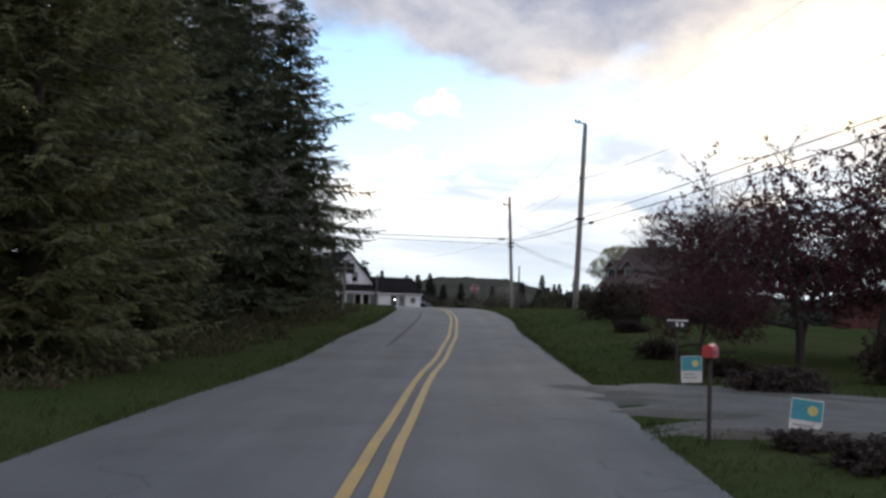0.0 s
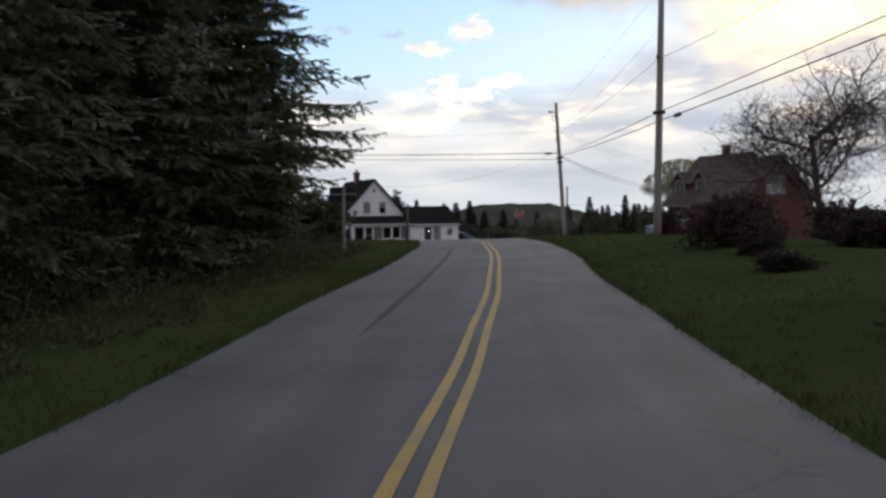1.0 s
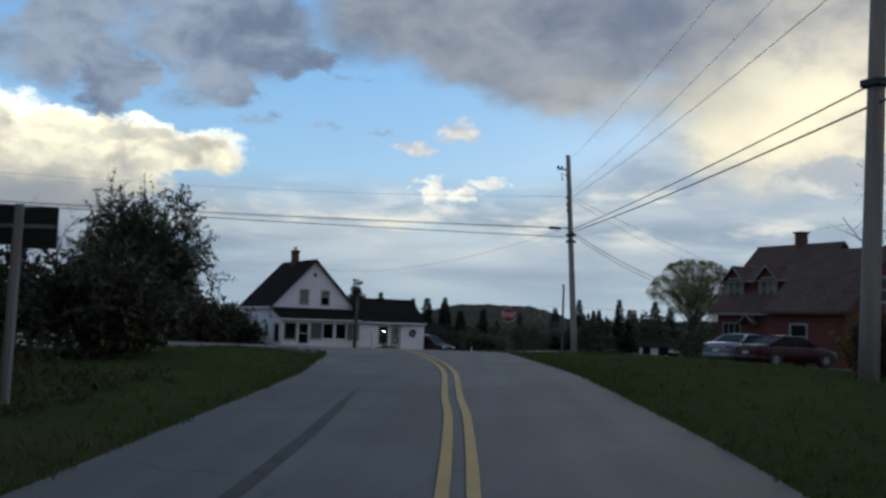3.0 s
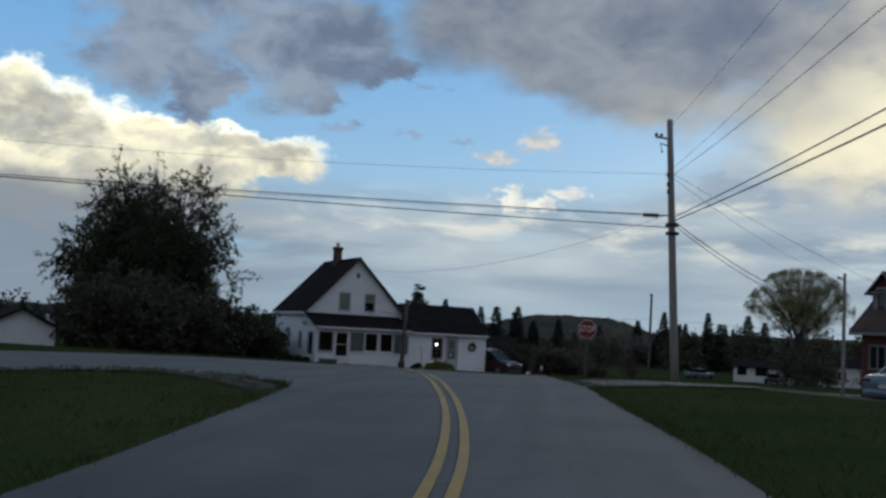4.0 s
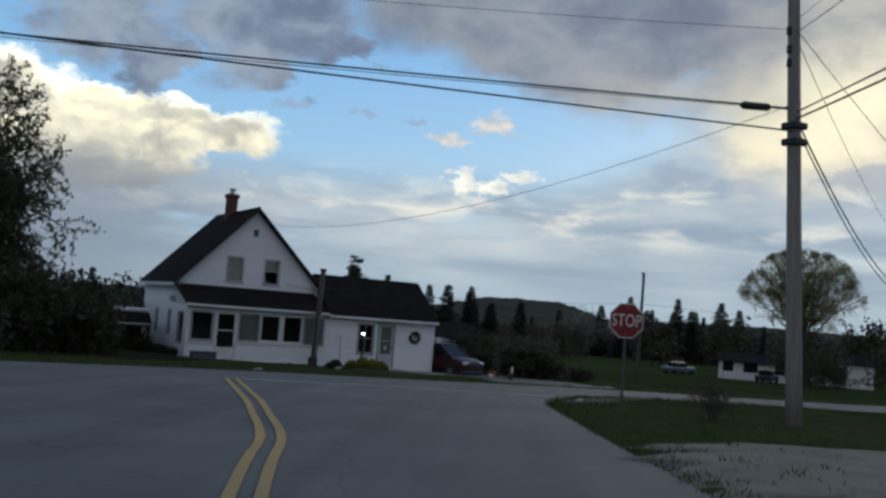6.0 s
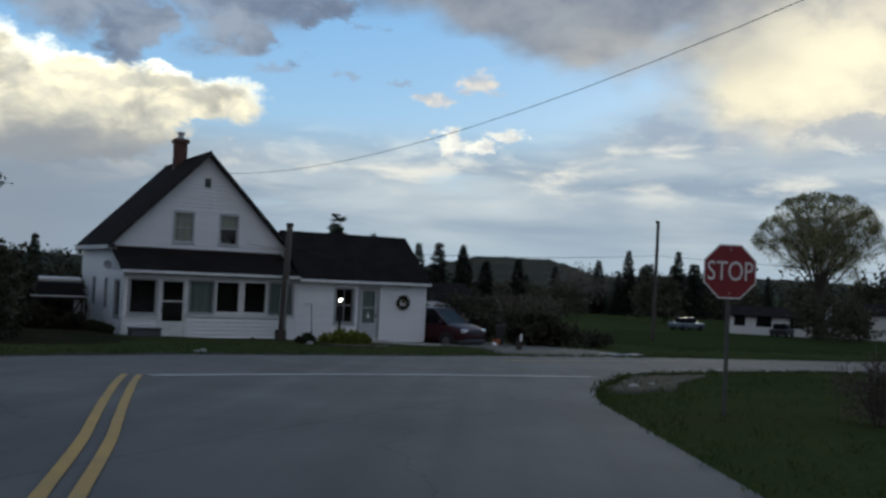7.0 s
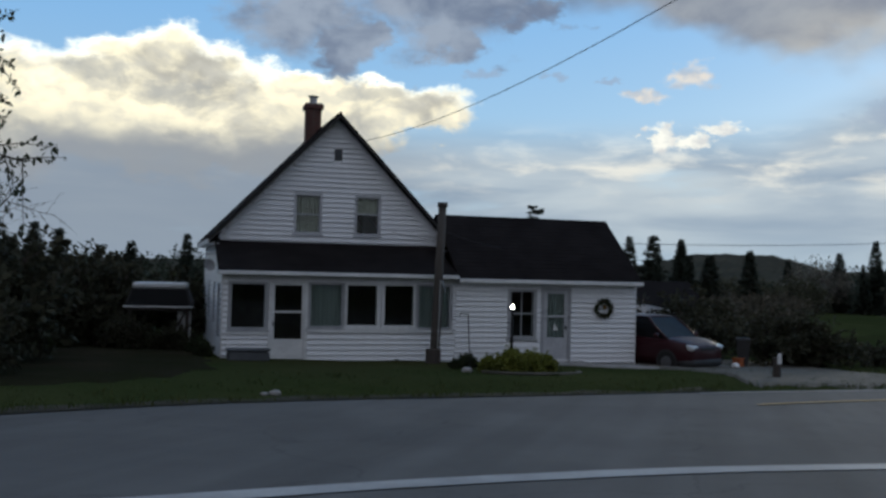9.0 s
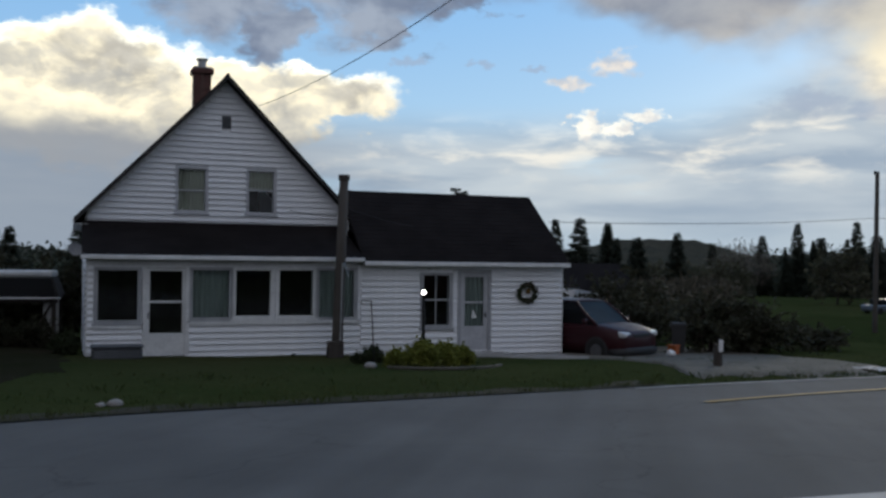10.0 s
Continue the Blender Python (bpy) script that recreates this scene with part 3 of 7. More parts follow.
# ---------------------------------------------------------------- ground and roads
def build_ground():
    def axis(lo, hi, near_lo, near_hi, step):
        a = list(np.arange(near_lo, near_hi + 0.01, step))
        g = step
        x = near_hi
        while x < hi:
            g *= 1.22
            x += g
            a.append(x)
        g, x = step, near_lo
        while x > lo:
            g *= 1.22
            x -= g
            a.insert(0, x)
        return np.array(a)

    xs, ys = axis(-3500, 3500, -12, 92, 0.8), axis(-3500, 3500, -8, 118, 0.8)
    gx, gy = np.meshgrid(xs, ys, indexing="ij")
    gz = land(gx, gy)
    edges = np.concatenate([LEFT_EDGE, RIGHT_EDGE, FAR_EDGE])
    for i in range(len(xs)):
        for j in range(len(ys)):
            x, y = xs[i], ys[j]
            if -70 < x < 200 and -40 < y < 130:
                d = inside_road(x, y)
                rise = 0.0
                if d > 0:
                    rise = 0.10 * min(d / 2.5, 1) + 0.05 * noise.noise((x * 0.5, y * 0.5, 0)) * min(d / 1.5, 1)
                gz[i, j] += rise - 0.07 * (1 if d < 0.2 else 0)
    ny = len(ys)
    verts = np.stack([gx, gy, gz], -1).reshape(-1, 3)
    faces = [(i * ny + j, (i + 1) * ny + j, (i + 1) * ny + j + 1, i * ny + j + 1) for i in range(len(xs) - 1) for j in range(ny - 1)]
    ob = mesh_part("ground", verts.tolist(), faces, M_GRASS, smooth=True)
    tagged(ob, "dull green spring grass over gently falling ground", "ground", kind="structure")


def ribbon(name, left, right, lift, mat, label, category, across=8):
    """A sheet of road between two lines of equal count."""
    n = len(left)
    verts, faces = [], []
    for a, b in zip(left, right):
        for k in range(across + 1):
            x, y = a + (b - a) * k / across
            verts.append((x, y, ground(x, y) + lift))
    w = across + 1
    for i in range(n - 1):
        for k in range(across):
            a = i * w + k
            faces.append((a, a + 1, a + w + 1, a + w))
    ob = mesh_part(name, verts, faces, mat, smooth=True)
    return tagged(ob, label, category, kind="structure")


def even(line, n):
    run = np.concatenate([[0], np.cumsum(np.linalg.norm(np.diff(line, axis=0), axis=1))])
    s = np.linspace(0, run[-1], n)
    return np.stack([np.interp(s, run, line[:, i]) for i in (0, 1)], 1)


def cut(line, a, b):
    """The stretch of a line between the points nearest to a and b."""
    i = int(np.linalg.norm(line - np.array(a), axis=1).argmin())
    j = int(np.linalg.norm(line - np.array(b), axis=1).argmin())
    return line[i:j + 1]


def paint_line(name, pts, width, lift, mat, label, gaps=None, tapered=False):
    verts, faces = [], []
    p = np.asarray(pts)
    for i in range(len(p)):
        t = p[min(i + 1, len(p) - 1)] - p[max(i - 1, 0)]
        nrm = np.array([-t[1], t[0]]) / np.linalg.norm(t)
        for side in (-0.5, 0.5):
            taper = min(1.0, (i + 0.6) / 9, (len(p) - i - 0.4) / 9) if tapered else 1.0
            q = p[i] + nrm * width * taper * (side + 0.05 * noise.noise((i * 0.7, side * 9, 3)))
            verts.append((q[0], q[1], ground(q[0], q[1]) + lift))
    for i in range(len(p) - 1):
        if gaps is None or noise.noise((i * 0.9, 1.7, gaps)) > -0.55:
            faces.append((2 * i, 2 * i + 1, 2 * i + 3, 2 * i + 2))
    ob = mesh_part(name, verts, faces, mat)
    return tagged(ob, label, "road marking", kind="structure")


build_ground()
side_left = even(cut(LEFT_EDGE, (-14, -16), (34.1, 64.0)), 150)
side_right = even(cut(RIGHT_EDGE, (-8, -18.5), (43.3, 66.3)), 150)
ribbon("road", side_left, side_right, 0.020, M_ASPHALT, "grey worn asphalt side road climbing to a junction", "road")
# the mouth of the side road, widening to the main road
mouth_left = even(np.concatenate([cut(LEFT_EDGE, (34.1, 64.0), (31.2, 67.7))]), 40)
mouth_right = even(cut(RIGHT_EDGE, (43.3, 66.3), (57.6, 87.4)), 40)
ribbon("road_junction", mouth_left, mouth_right, 0.0205, M_ASPHALT, "grey asphalt mouth of the side road at the junction", "road", 24)
main_near = np.concatenate([cut(LEFT_EDGE, (31.2, 67.7), (-60, -8))[::-1], cut(RIGHT_EDGE, (57.6, 87.4), (260, 102))])
ribbon("main_road", even(main_near, 420), even(FAR_EDGE, 420), 0.0225, M_ASPHALT, "grey asphalt main road crossing in front of the house", "road")
CENTRE = spline([(-11, -17), (-2.0, -2.2), (4.6, 8.3), (6.2, 10.8), (10.05, 16.8), (13.5, 21.9), (15.6, 25.1), (18.6, 29.6), (21.5, 34.2), (24.7, 39.3), (27.76, 44.4), (29.3, 47.15), (31.76, 51.4),
                 (32.97, 53.62), (34.72, 57.15), (36.5, 61.05), (37.8, 64.1), (38.95, 66.8), (40.25, 70.15), (40.85, 71.6), (41.3, 73.0), (41.72, 74.6), (42.34, 76.9), (42.76, 78.7), (43.40, 81.4), (43.92, 83.5), (44.25, 84.75)], 0.5)
tan = np.gradient(CENTRE, axis=0)
nrm = np.stack([-tan[:, 1], tan[:, 0]], 1) / np.linalg.norm(tan, axis=1)[:, None]
for side in (-1, 1):
    paint_line("yellow_line", CENTRE + nrm * 0.125 * side, 0.115, 0.034, M_YELLOW, "worn yellow centre line painted on the side road")
paint_line("stop_line", spline([(44.5, 84.55), (46.6, 85.15), (48.9, 85.7), (51.6, 86.1), (55.2, 86.2)], 0.4), 0.36, 0.034, M_WHITE_LINE, "faded white stop line across the side road")
mid = even(main_near, 420) * 0.32 + even(FAR_EDGE, 420) * 0.68
paint_line("main_yellow_line", cut(mid, (56.6, 93.0), (200, 101)), 0.13, 0.040, M_YELLOW, "worn yellow centre line on the main road")
inner = even(FAR_EDGE, 420) * 0.955 + even(main_near, 420) * 0.045
paint_line("white_edge_line", cut(inner, (57.5, 94.8), (240, 108)), 0.10, 0.040, M_WHITE_LINE, "thin white edge line along the main road")
inner2 = even(main_near, 420) * 0.955 + even(FAR_EDGE, 420) * 0.045
paint_line("white_edge_line", cut(inner2, (57.0, 88.0), (240, 102)), 0.10, 0.040, M_WHITE_LINE, "thin white edge line along the main road")
paint_line("tar_streak", spline([(13.6, 25.2), (16.0, 28.9), (19.8, 34.75), (24.7, 42.55), (28.6, 49.2)], 0.4), 0.15, 0.027, M_TAR, "dark tar streak in the old asphalt", tapered=True)


def gravel_patch(name, outline, label, lift=0.03, mat=None):
    """A filled patch that follows the ground."""
    bm = bmesh.new()
    pts = spline(list(outline) + [outline[0]], 0.3)[:-1]
    c = pts.mean(0)
    pts = np.array([c + (p - c) * (1 + 0.16 * noise.noise((p[0] * 1.3, p[1] * 1.3, 7)) + 0.10 * noise.noise((p[0] * 4.1, p[1] * 4.1, 3))) for p in pts])
    rings = [[(*(c + (p - c) * f),) for p in pts] for f in (1.0, 0.93, 0.8, 0.55, 0.3)]
    vs = [[bm.verts.new((x, y, ground(x, y) + (-0.03 if i == 0 else lift + 0.10 * min(max(inside_road(x, y), 0) / 2.5, 1)))) for x, y in r] for i, r in enumerate(rings)]
    n = len(pts)
    for r0, r1 in zip(vs, vs[1:]):
        for k in range(n):
            bm.faces.new((r0[k], r0[(k + 1) % n], r1[(k + 1) % n], r1[k]))
    bm.faces.new(vs[-1])
    ob = part(name, bm, mat or M_GRAVEL, smooth=True)
    return tagged(ob, label, "gravel", kind="structure")


worn = cut(FAR_EDGE, (42.5, 90.0), (58.0, 95.9))
step = np.gradient(worn, axis=0)
side = np.stack([-step[:, 1], step[:, 0]], 1) / np.linalg.norm(step, axis=1)[:, None]
ragged = np.array([0.55 + 0.55 * noise.noise((p[0] * 0.7, p[1] * 0.7, 4)) + 0.25 * noise.noise((p[0] * 2.3, p[1] * 2.3, 8)) for p in worn])
ribbon("worn_verge", worn - side * 0.05, worn + side * np.clip(ragged, 0.12, 2)[:, None], 0.042, M_DIRT, "bare sandy strip of verge along the main road", "verge", 3)
gravel_patch("driveway", [(8.9, 9.2), (11.2, 13.2), (12.8, 14.8), (12.8, 12.9), (13.3, 10.9), (14.6, 8.9), (20, 3.0), (27, -3), (23, -7), (16, 1.2), (12, 5.6), (10.0, 7.6)], "worn gravel driveway beside the road", 0.085)
gravel_patch("gravel_shoulder", [(43.4, 66.6), (46.2, 71.6), (50, 70.6), (56, 68.4), (63, 66.5), (62.5, 64.6), (55, 66.2), (48.5, 68.0)], "pale gravel drive off the side road", 0.06)
gravel_patch("gravel_corner", [(57.0, 86.8), (54.0, 83.9), (52.0, 81.6), (53.2, 81.4), (55.6, 83.6), (59.0, 86.4)], "loose gravel and dirt on the corner of the junction", 0.05, M_DIRT)
gravel_patch("gravel_verge", [(33.7, 63.4), (33.0, 65.9), (31.0, 66.6), (30.2, 65.8), (31.9, 64.6), (32.5, 62.4), (32.9, 61.6)], "bare trodden dirt on the grass corner", 0.05, M_DIRT)
gravel_patch("house_drive", [(59.6, 97.2), (60.4, 99.6), (60.0, 103.6), (61.5, 108.5), (66.5, 107), (66.5, 102), (66.0, 97.9)], "gravel parking place beside the white house", 0.05)
gravel_patch("walkway", [(56.5, 103.1), (58.5, 102.8), (60.2, 102.6), (62.0, 103.2), (60.3, 103.95), (58.4, 104.0), (56.7, 103.9)], "worn concrete walk along the wing of the white house", 0.035, M_CONCRETE)
# this patch also carries the thicket's shade in its colour
gravel_patch("leaf_mould", [(41.0, 93.0), (44.5, 95.0), (46.6, 97.5), (47.5, 101.0), (47.4, 104.5), (47.5, 109.0), (44.5, 109.5), (42.0, 103.0), (40.0, 97.0)], "bare ground and old leaves beside the porch, darkened by painted thicket shade", 0.05, M_SHADED_MOULD)
gravel_patch("field", [(76, 105.5), (88, 105), (102, 108), (113, 120), (117, 131), (106, 141), (92, 135), (80, 120)], "mown green field beyond the drive", 0.12, M_FIELD)

# ---------------------------------------------------------------- the white farmhouse
def unit_board():
    """A clapboard one metre long and one high: thick at the foot, thin at the head."""
    me = bpy.data.meshes.new("clapboard")
    v = [(0, -0.065, 0), (1, -0.065, 0), (1, -0.004, 1), (0, -0.004, 1), (0, 0, 0), (1, 0, 0), (1, 0, 1), (0, 0, 1)]
    me.from_pydata(v, [], [(0, 1, 2, 3), (4, 7, 6, 5), (0, 4, 5, 1), (3, 2, 6, 7), (0, 3, 7, 4), (1, 5, 6, 2)])
    me.materials.append(M_SIDING)
    return me


BOARD = unit_board()


def clad(wall, axis, at, z0, z1, spans, holes, rise=0.15, turn=1):
    """Rows of clapboards on a wall. spans(z): the ends of the row at that height; holes: openings, as in slab."""
    rows = int(round((z1 - z0) / rise))
    for r in range(rows):
        za, zb = z0 + r * rise, z0 + (r + 1) * rise
        a, b = spans((za + zb) / 2)
        cuts = sorted((h[0], h[2]) for h in holes if h[1] < zb - 0.03 and h[3] > za + 0.03)
        u = a
        for h0, h1 in cuts + [(b, b)]:
            if min(h0, b) - u > 0.05:
                ob = new("clapboard", BOARD)
                ob.parent = wall
                L = min(h0, b) - u
                if axis == "y":
                    ob.matrix_basis = Matrix.Translation((u, at, za)) @ Matrix.Diagonal((L, 1, rise, 1))
                else:
                    ob.matrix_basis = Matrix.Translation((at, u if turn > 0 else u + L, za)) @ Matrix.Rotation(radians(90 * turn), 4, "Z") @ Matrix.Diagonal((L, 1, rise, 1))
            u = max(u, h1)


def window(name, parent, x0, z0, x1, z1, y, frame_mat, bars=(), uprights=(), w=0.07, covering=None, label="", depth=0.16):
    """A window in a wall that faces -y: casing, sill, sash bars, a pane, and what hangs behind it."""
    bm = bmesh.new()
    f = y - 0.045
    add_box(bm, x0 - 0.02, f, z0, x0 + w, y + depth, z1)
    add_box(bm, x1 - w, f, z0, x1 + 0.02, y + depth, z1)
    add_box(bm, x0 + w, f, z1 - w, x1 - w, y + depth, z1)
    add_box(bm, x0 + w, f, z0, x1 - w, y + depth, z0 + w)
    win = part(name, bm, frame_mat, parent, label)
    for i, z in enumerate(bars):
        part("sash_bar", box(x0 + w, y + 0.01, z - 0.022, x1 - w, y + 0.06, z + 0.022), frame_mat, win)
    for u in uprights:
        part("glazing_bar", box(u - 0.014, y + 0.014, z0 + w, u + 0.014, y + 0.056, z1 - w), frame_mat, win)
    part("sill", box(x0 - 0.06, y - 0.085, z0 - 0.05, x1 + 0.06, y + 0.02, z0 - 0.003), frame_mat, win)
    p = part("pane", box(x0 + w, y + 0.030, z0 + w, x1 - w, y + 0.036, z1 - w), M_GLASS, win)
    p.visible_shadow = False
    if covering:
        mat, c0, c1 = covering
        bm = bmesh.new()
        n = 24
        top, low = z0 + (z1 - z0) * c1, z0 + (z1 - z0) * c0
        vs = [[bm.verts.new((x0 + w + (x1 - x0 - 2 * w) * k / n, y + 0.11 + 0.018 * math.sin(k * 1.9) + 0.01 * math.sin(k * 0.7), z)) for k in range(n + 1)] for z in (low, top)]
        for k in range(n):
            bm.faces.new((vs[0][k], vs[0][k + 1], vs[1][k + 1], vs[1][k]))
        part("curtain", bm, mat, win)
    return win


def roof_slope(a, b, c, d, thick=0.12):
    """A sloped roof sheet with its corners a, b (eave) and c, d (ridge), thickness downwards."""
    bm = bmesh.new()
    top = [bm.verts.new(p) for p in (a, b, c, d)]
    low = [bm.verts.new((p[0], p[1], p[2] - thick)) for p in (a, b, c, d)]
    bm.faces.new(top)
    bm.faces.new(low[::-1])
    for i in range(4):
        j = (i + 1) % 4
        bm.faces.new((top[j], top[i], low[i], low[j]))
    bmesh.ops.recalc_face_normals(bm, faces=bm.faces[:])
    return bm


def courses(a, b, c, d, step=0.19, lip=0.008):
    """Shingle courses: strips up a roof slope, each with a small step at its foot."""
    bm = bmesh.new()
    A, B, C, D = (Vector(p) for p in (a, b, c, d))
    n = max(2, int((D - A).length / step))
    up = (B - A).cross(D - A).normalized()
    if up.z < 0:
        up = -up
    for k in range(n):
        f0, f1 = k / n, (k + 1) / n
        p0, p1 = A.lerp(D, f0), B.lerp(C, f0)
        q0, q1 = A.lerp(D, f1), B.lerp(C, f1)
        vs = [bm.verts.new(p) for p in (p0 + up * 0.004, p1 + up * 0.004, p1 + up * (lip + 0.004), p0 + up * (lip + 0.004), q1 + up * 0.006, q0 + up * 0.006)]
        bm.faces.new((vs[0], vs[1], vs[2], vs[3]))
        bm.faces.new((vs[3], vs[2], vs[4], vs[5]))
    return bm


def farmhouse():
    BASE = -0.98
    X0, X1, XM = 47.78, 54.62, 51.20            # main block
    YF, YG, YB = 104.10, 106.25, 113.45         # porch and wing front, gable wall, back
    EAVE, APEX = 2.86, 6.38
    house = thing("farmhouse", Matrix.Identity(4), "white clapboard farmhouse with black roof, glazed porch and low wing", "house")
    slope = (APEX - EAVE) / (XM - X0)

    # main block
    gable_holes = [(49.93, 2.86, 50.76, 4.09), (51.77, 2.86, 52.57, 4.09), (51.10, 5.13, 51.34, 5.46)]
    wall = part("gable_wall", slab([(X0, BASE), (X1, BASE), (X1, EAVE), (XM, APEX), (X0, EAVE)], gable_holes, "y", YG, 0.18), M_SIDING, house)
    clad(wall, "y", YG - 0.002, 2.50, 6.25, lambda z: (X0 + max(0, (z + 0.06 - EAVE) / slope), X1 - max(0, (z + 0.06 - EAVE) / slope)), gable_holes)
    side_holes = [(107.1, 0.20, 107.7, 1.35), (109.8, 0.20, 110.5, 1.35)]
    wall = part("side_wall", slab([(YG + 0.182, BASE), (YB - 0.182, BASE), (YB - 0.182, EAVE - 0.05), (YG + 0.182, EAVE - 0.05)], side_holes, "x", X0, 0.18), M_SIDING, house)
    clad(wall, "x", X0 - 0.002, -0.85, 2.8, lambda z: (YG, YB), side_holes, 0.14, -1)
    part("side_wall", slab([(YG + 0.182, BASE), (YB - 0.182, BASE), (YB - 0.182, EAVE - 0.05), (YG + 0.182, EAVE - 0.05)], [], "x", X1 - 0.18, 0.18), M_SIDING, house)
    part("back_wall", slab([(X0, BASE), (X1, BASE), (X1, EAVE), (XM, APEX), (X0, EAVE)], [], "y", YB - 0.18, 0.18), M_SIDING, house)
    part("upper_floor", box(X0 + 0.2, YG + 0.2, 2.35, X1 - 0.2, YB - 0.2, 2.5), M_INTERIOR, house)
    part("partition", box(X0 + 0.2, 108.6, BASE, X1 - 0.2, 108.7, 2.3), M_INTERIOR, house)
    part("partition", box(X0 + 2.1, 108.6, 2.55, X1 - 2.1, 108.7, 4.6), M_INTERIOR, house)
    yo, yb = YG - 0.36, YB + 0.3
    ez, ex = EAVE - 0.30 * slope + 0.10, 0.32
    for sx, xe in ((-1, X0 - ex), (1, X1 + ex)):
        a, b, c, d = (xe, yo, ez), (xe, yb, ez), (XM, yb, APEX + 0.14), (XM, yo, APEX + 0.14)
        r = part("roof", roof_slope(a, b, c, d, 0.13), M_SHINGLE, house)
        part("shingle_surface", courses(a, b, c, d), M_SHINGLE, r)
        rk = roof_slope((xe, yo - 0.025, ez - 0.03), (xe, yo, ez - 0.03), (XM, yo, APEX + 0.11), (XM, yo - 0.025, APEX + 0.11), 0.10)
        part("rake_board", rk, M_DARKTRIM, r)
        part("fascia", box(xe - 0.02, yo, ez - 0.17, xe, yb, ez - 0.02) if sx < 0 else box(xe, yo, ez - 0.17, xe + 0.02, yb, ez - 0.02), M_TRIM, r)
    part("soffit", box(X0 - ex, yo + 0.01, ez - 0.16, X0, yb - 0.01, ez - 0.14), M_TRIM, house)
    part("ridge_cap", tube([(XM, yo, APEX + 0.13), (XM, yb, APEX + 0.13)], 0.05, 6), M_SHINGLE, house)
    window("window", house, 49.93, 2.86, 50.76, 4.09, YG, M_GREY_DOOR, bars=(3.46,), covering=(M_BLIND, 0.0, 1.0), label="upstairs sash window with a drawn cream blind")
    window("window", house, 51.77, 2.86, 52.57, 4.09, YG, M_GREY_DOOR, bars=(3.52,), covering=(M_BLIND, 0.55, 1.0), label="upstairs sash window with a half-drawn blind")
    vent = part("gable_vent", box(51.10, YG - 0.03, 5.13, 51.34, YG + 0.1, 5.46), M_SLATE, house, "grey louvred gable vent")
    for k in range(6):
        part("louvre", box(51.12, YG - 0.045, 5.15 + k * 0.05, 51.32, YG - 0.028, 5.18 + k * 0.05), M_SLATE, vent)
    for h in side_holes:
        bm = bmesh.new()
        for u0, u1, z0, z1 in ((h[0] - 0.02, h[0] + 0.06, h[1], h[3]), (h[2] - 0.06, h[2] + 0.02, h[1], h[3]), (h[0] + 0.06, h[2] - 0.06, h[3] - 0.06, h[3]), (h[0] + 0.06, h[2] - 0.06, h[1], h[1] + 0.06)):
            add_box(bm, X0 - 0.045, u0, z0, X0 + 0.1, u1, z1)
        w = part("side_window", bm, M_GREYTRIM, house)
        p = part("pane", box(X0 + 0.03, h[0] + 0.06, h[1] + 0.06, X0 + 0.036, h[2] - 0.06, h[3] - 0.06), M_GLASS, w)
        p.visible_shadow = False

    # chimney of real courses
    ch = part("chimney", box(50.80, 110.07, 5.8, 51.28, 110.55, 7.36), M_MORTAR, house, "red brick chimney with a clay flue")
    me = bpy.data.meshes.new("brick")
    v = [(x, y, z) for z in (0, 0.062) for x, y in ((0, 0), (0.235, 0), (0.235, 0.1), (0, 0.1))]
    me.from_pydata(v, [], [(3, 2, 1, 0), (4, 5, 6, 7), (0, 1, 5, 4), (1, 2, 6, 5), (2, 3, 7, 6), (3, 0, 4, 7)])
    me.materials.append(M_CHIMNEY)
    row = 0
    z = 5.95
    while z < 7.34:
        off = 0.0 if row % 2 else 0.12
        for side in range(4):
            for k in range(2):
                ob = new("brick", me)
                ob.parent = ch
                base = Matrix.Translation((51.04, 110.31, z)) @ Matrix.Rotation(radians(90 * side), 4, "Z")
                ob.matrix_basis = base @ Matrix.Translation((-0.25 + k * 0.25 + (off if k == 0 else off) * 0.0 + (0.015 if row % 2 else -0.01), -0.252, 0))
        z += 0.075
        row += 1
    part("chimney_cap", box(50.72, 109.99, 7.26, 51.36, 110.63, 7.42, 0.015), M_CHIMNEY, ch)
    part("chimney_crown", box(50.76, 110.03, 7.422, 51.32, 110.59, 7.47, 0.01), M_CONCRETE, ch)
    fl = tube([(51.04, 110.31, 7.47), (51.04, 110.31, 7.66)], 0.13, 12)
    add_tube(fl, [(51.04, 110.31, 7.66), (51.04, 110.31, 7.74)], [0.13, 0.19], 12)
    part("flue", fl, M_STEEL, ch)

    # porch: a lean-to with a row of windows
    ph = [(47.94, 0.12, 48.97, 1.44), (49.04, -0.66, 50.06, 1.49), (50.10, 0.17, 51.11, 1.46), (51.13, 0.20, 52.12, 1.46), (52.20, 0.20, 53.19, 1.47), (53.21, 0.15, 54.26, 1.47)]
    PX1 = 54.36
    wall = part("porch_wall", slab([(X0, BASE), (PX1, BASE), (PX1, 1.62), (X0, 1.62)], ph, "y", YF, 0.14), M_SIDING, house)
    clad(wall, "y", YF - 0.002, -0.86, 1.57, lambda z: (X0, PX1), [(a - 0.03, b, c + 0.03, d + 0.2) for a, b, c, d in ph])
    sh = [(104.6, -0.1, 105.7, 1.35)]
    wall = part("porch_side", slab([(YF + 0.142, BASE), (YG - 0.002, BASE), (YG - 0.002, 2.42), (YF + 0.142, 1.62)], sh, "x", X0, 0.14), M_SIDING, house)
    clad(wall, "x", X0 - 0.002, -0.85, 1.6, lambda z: (YF, YG), sh, 0.14, -1)
    bm = bmesh.new()
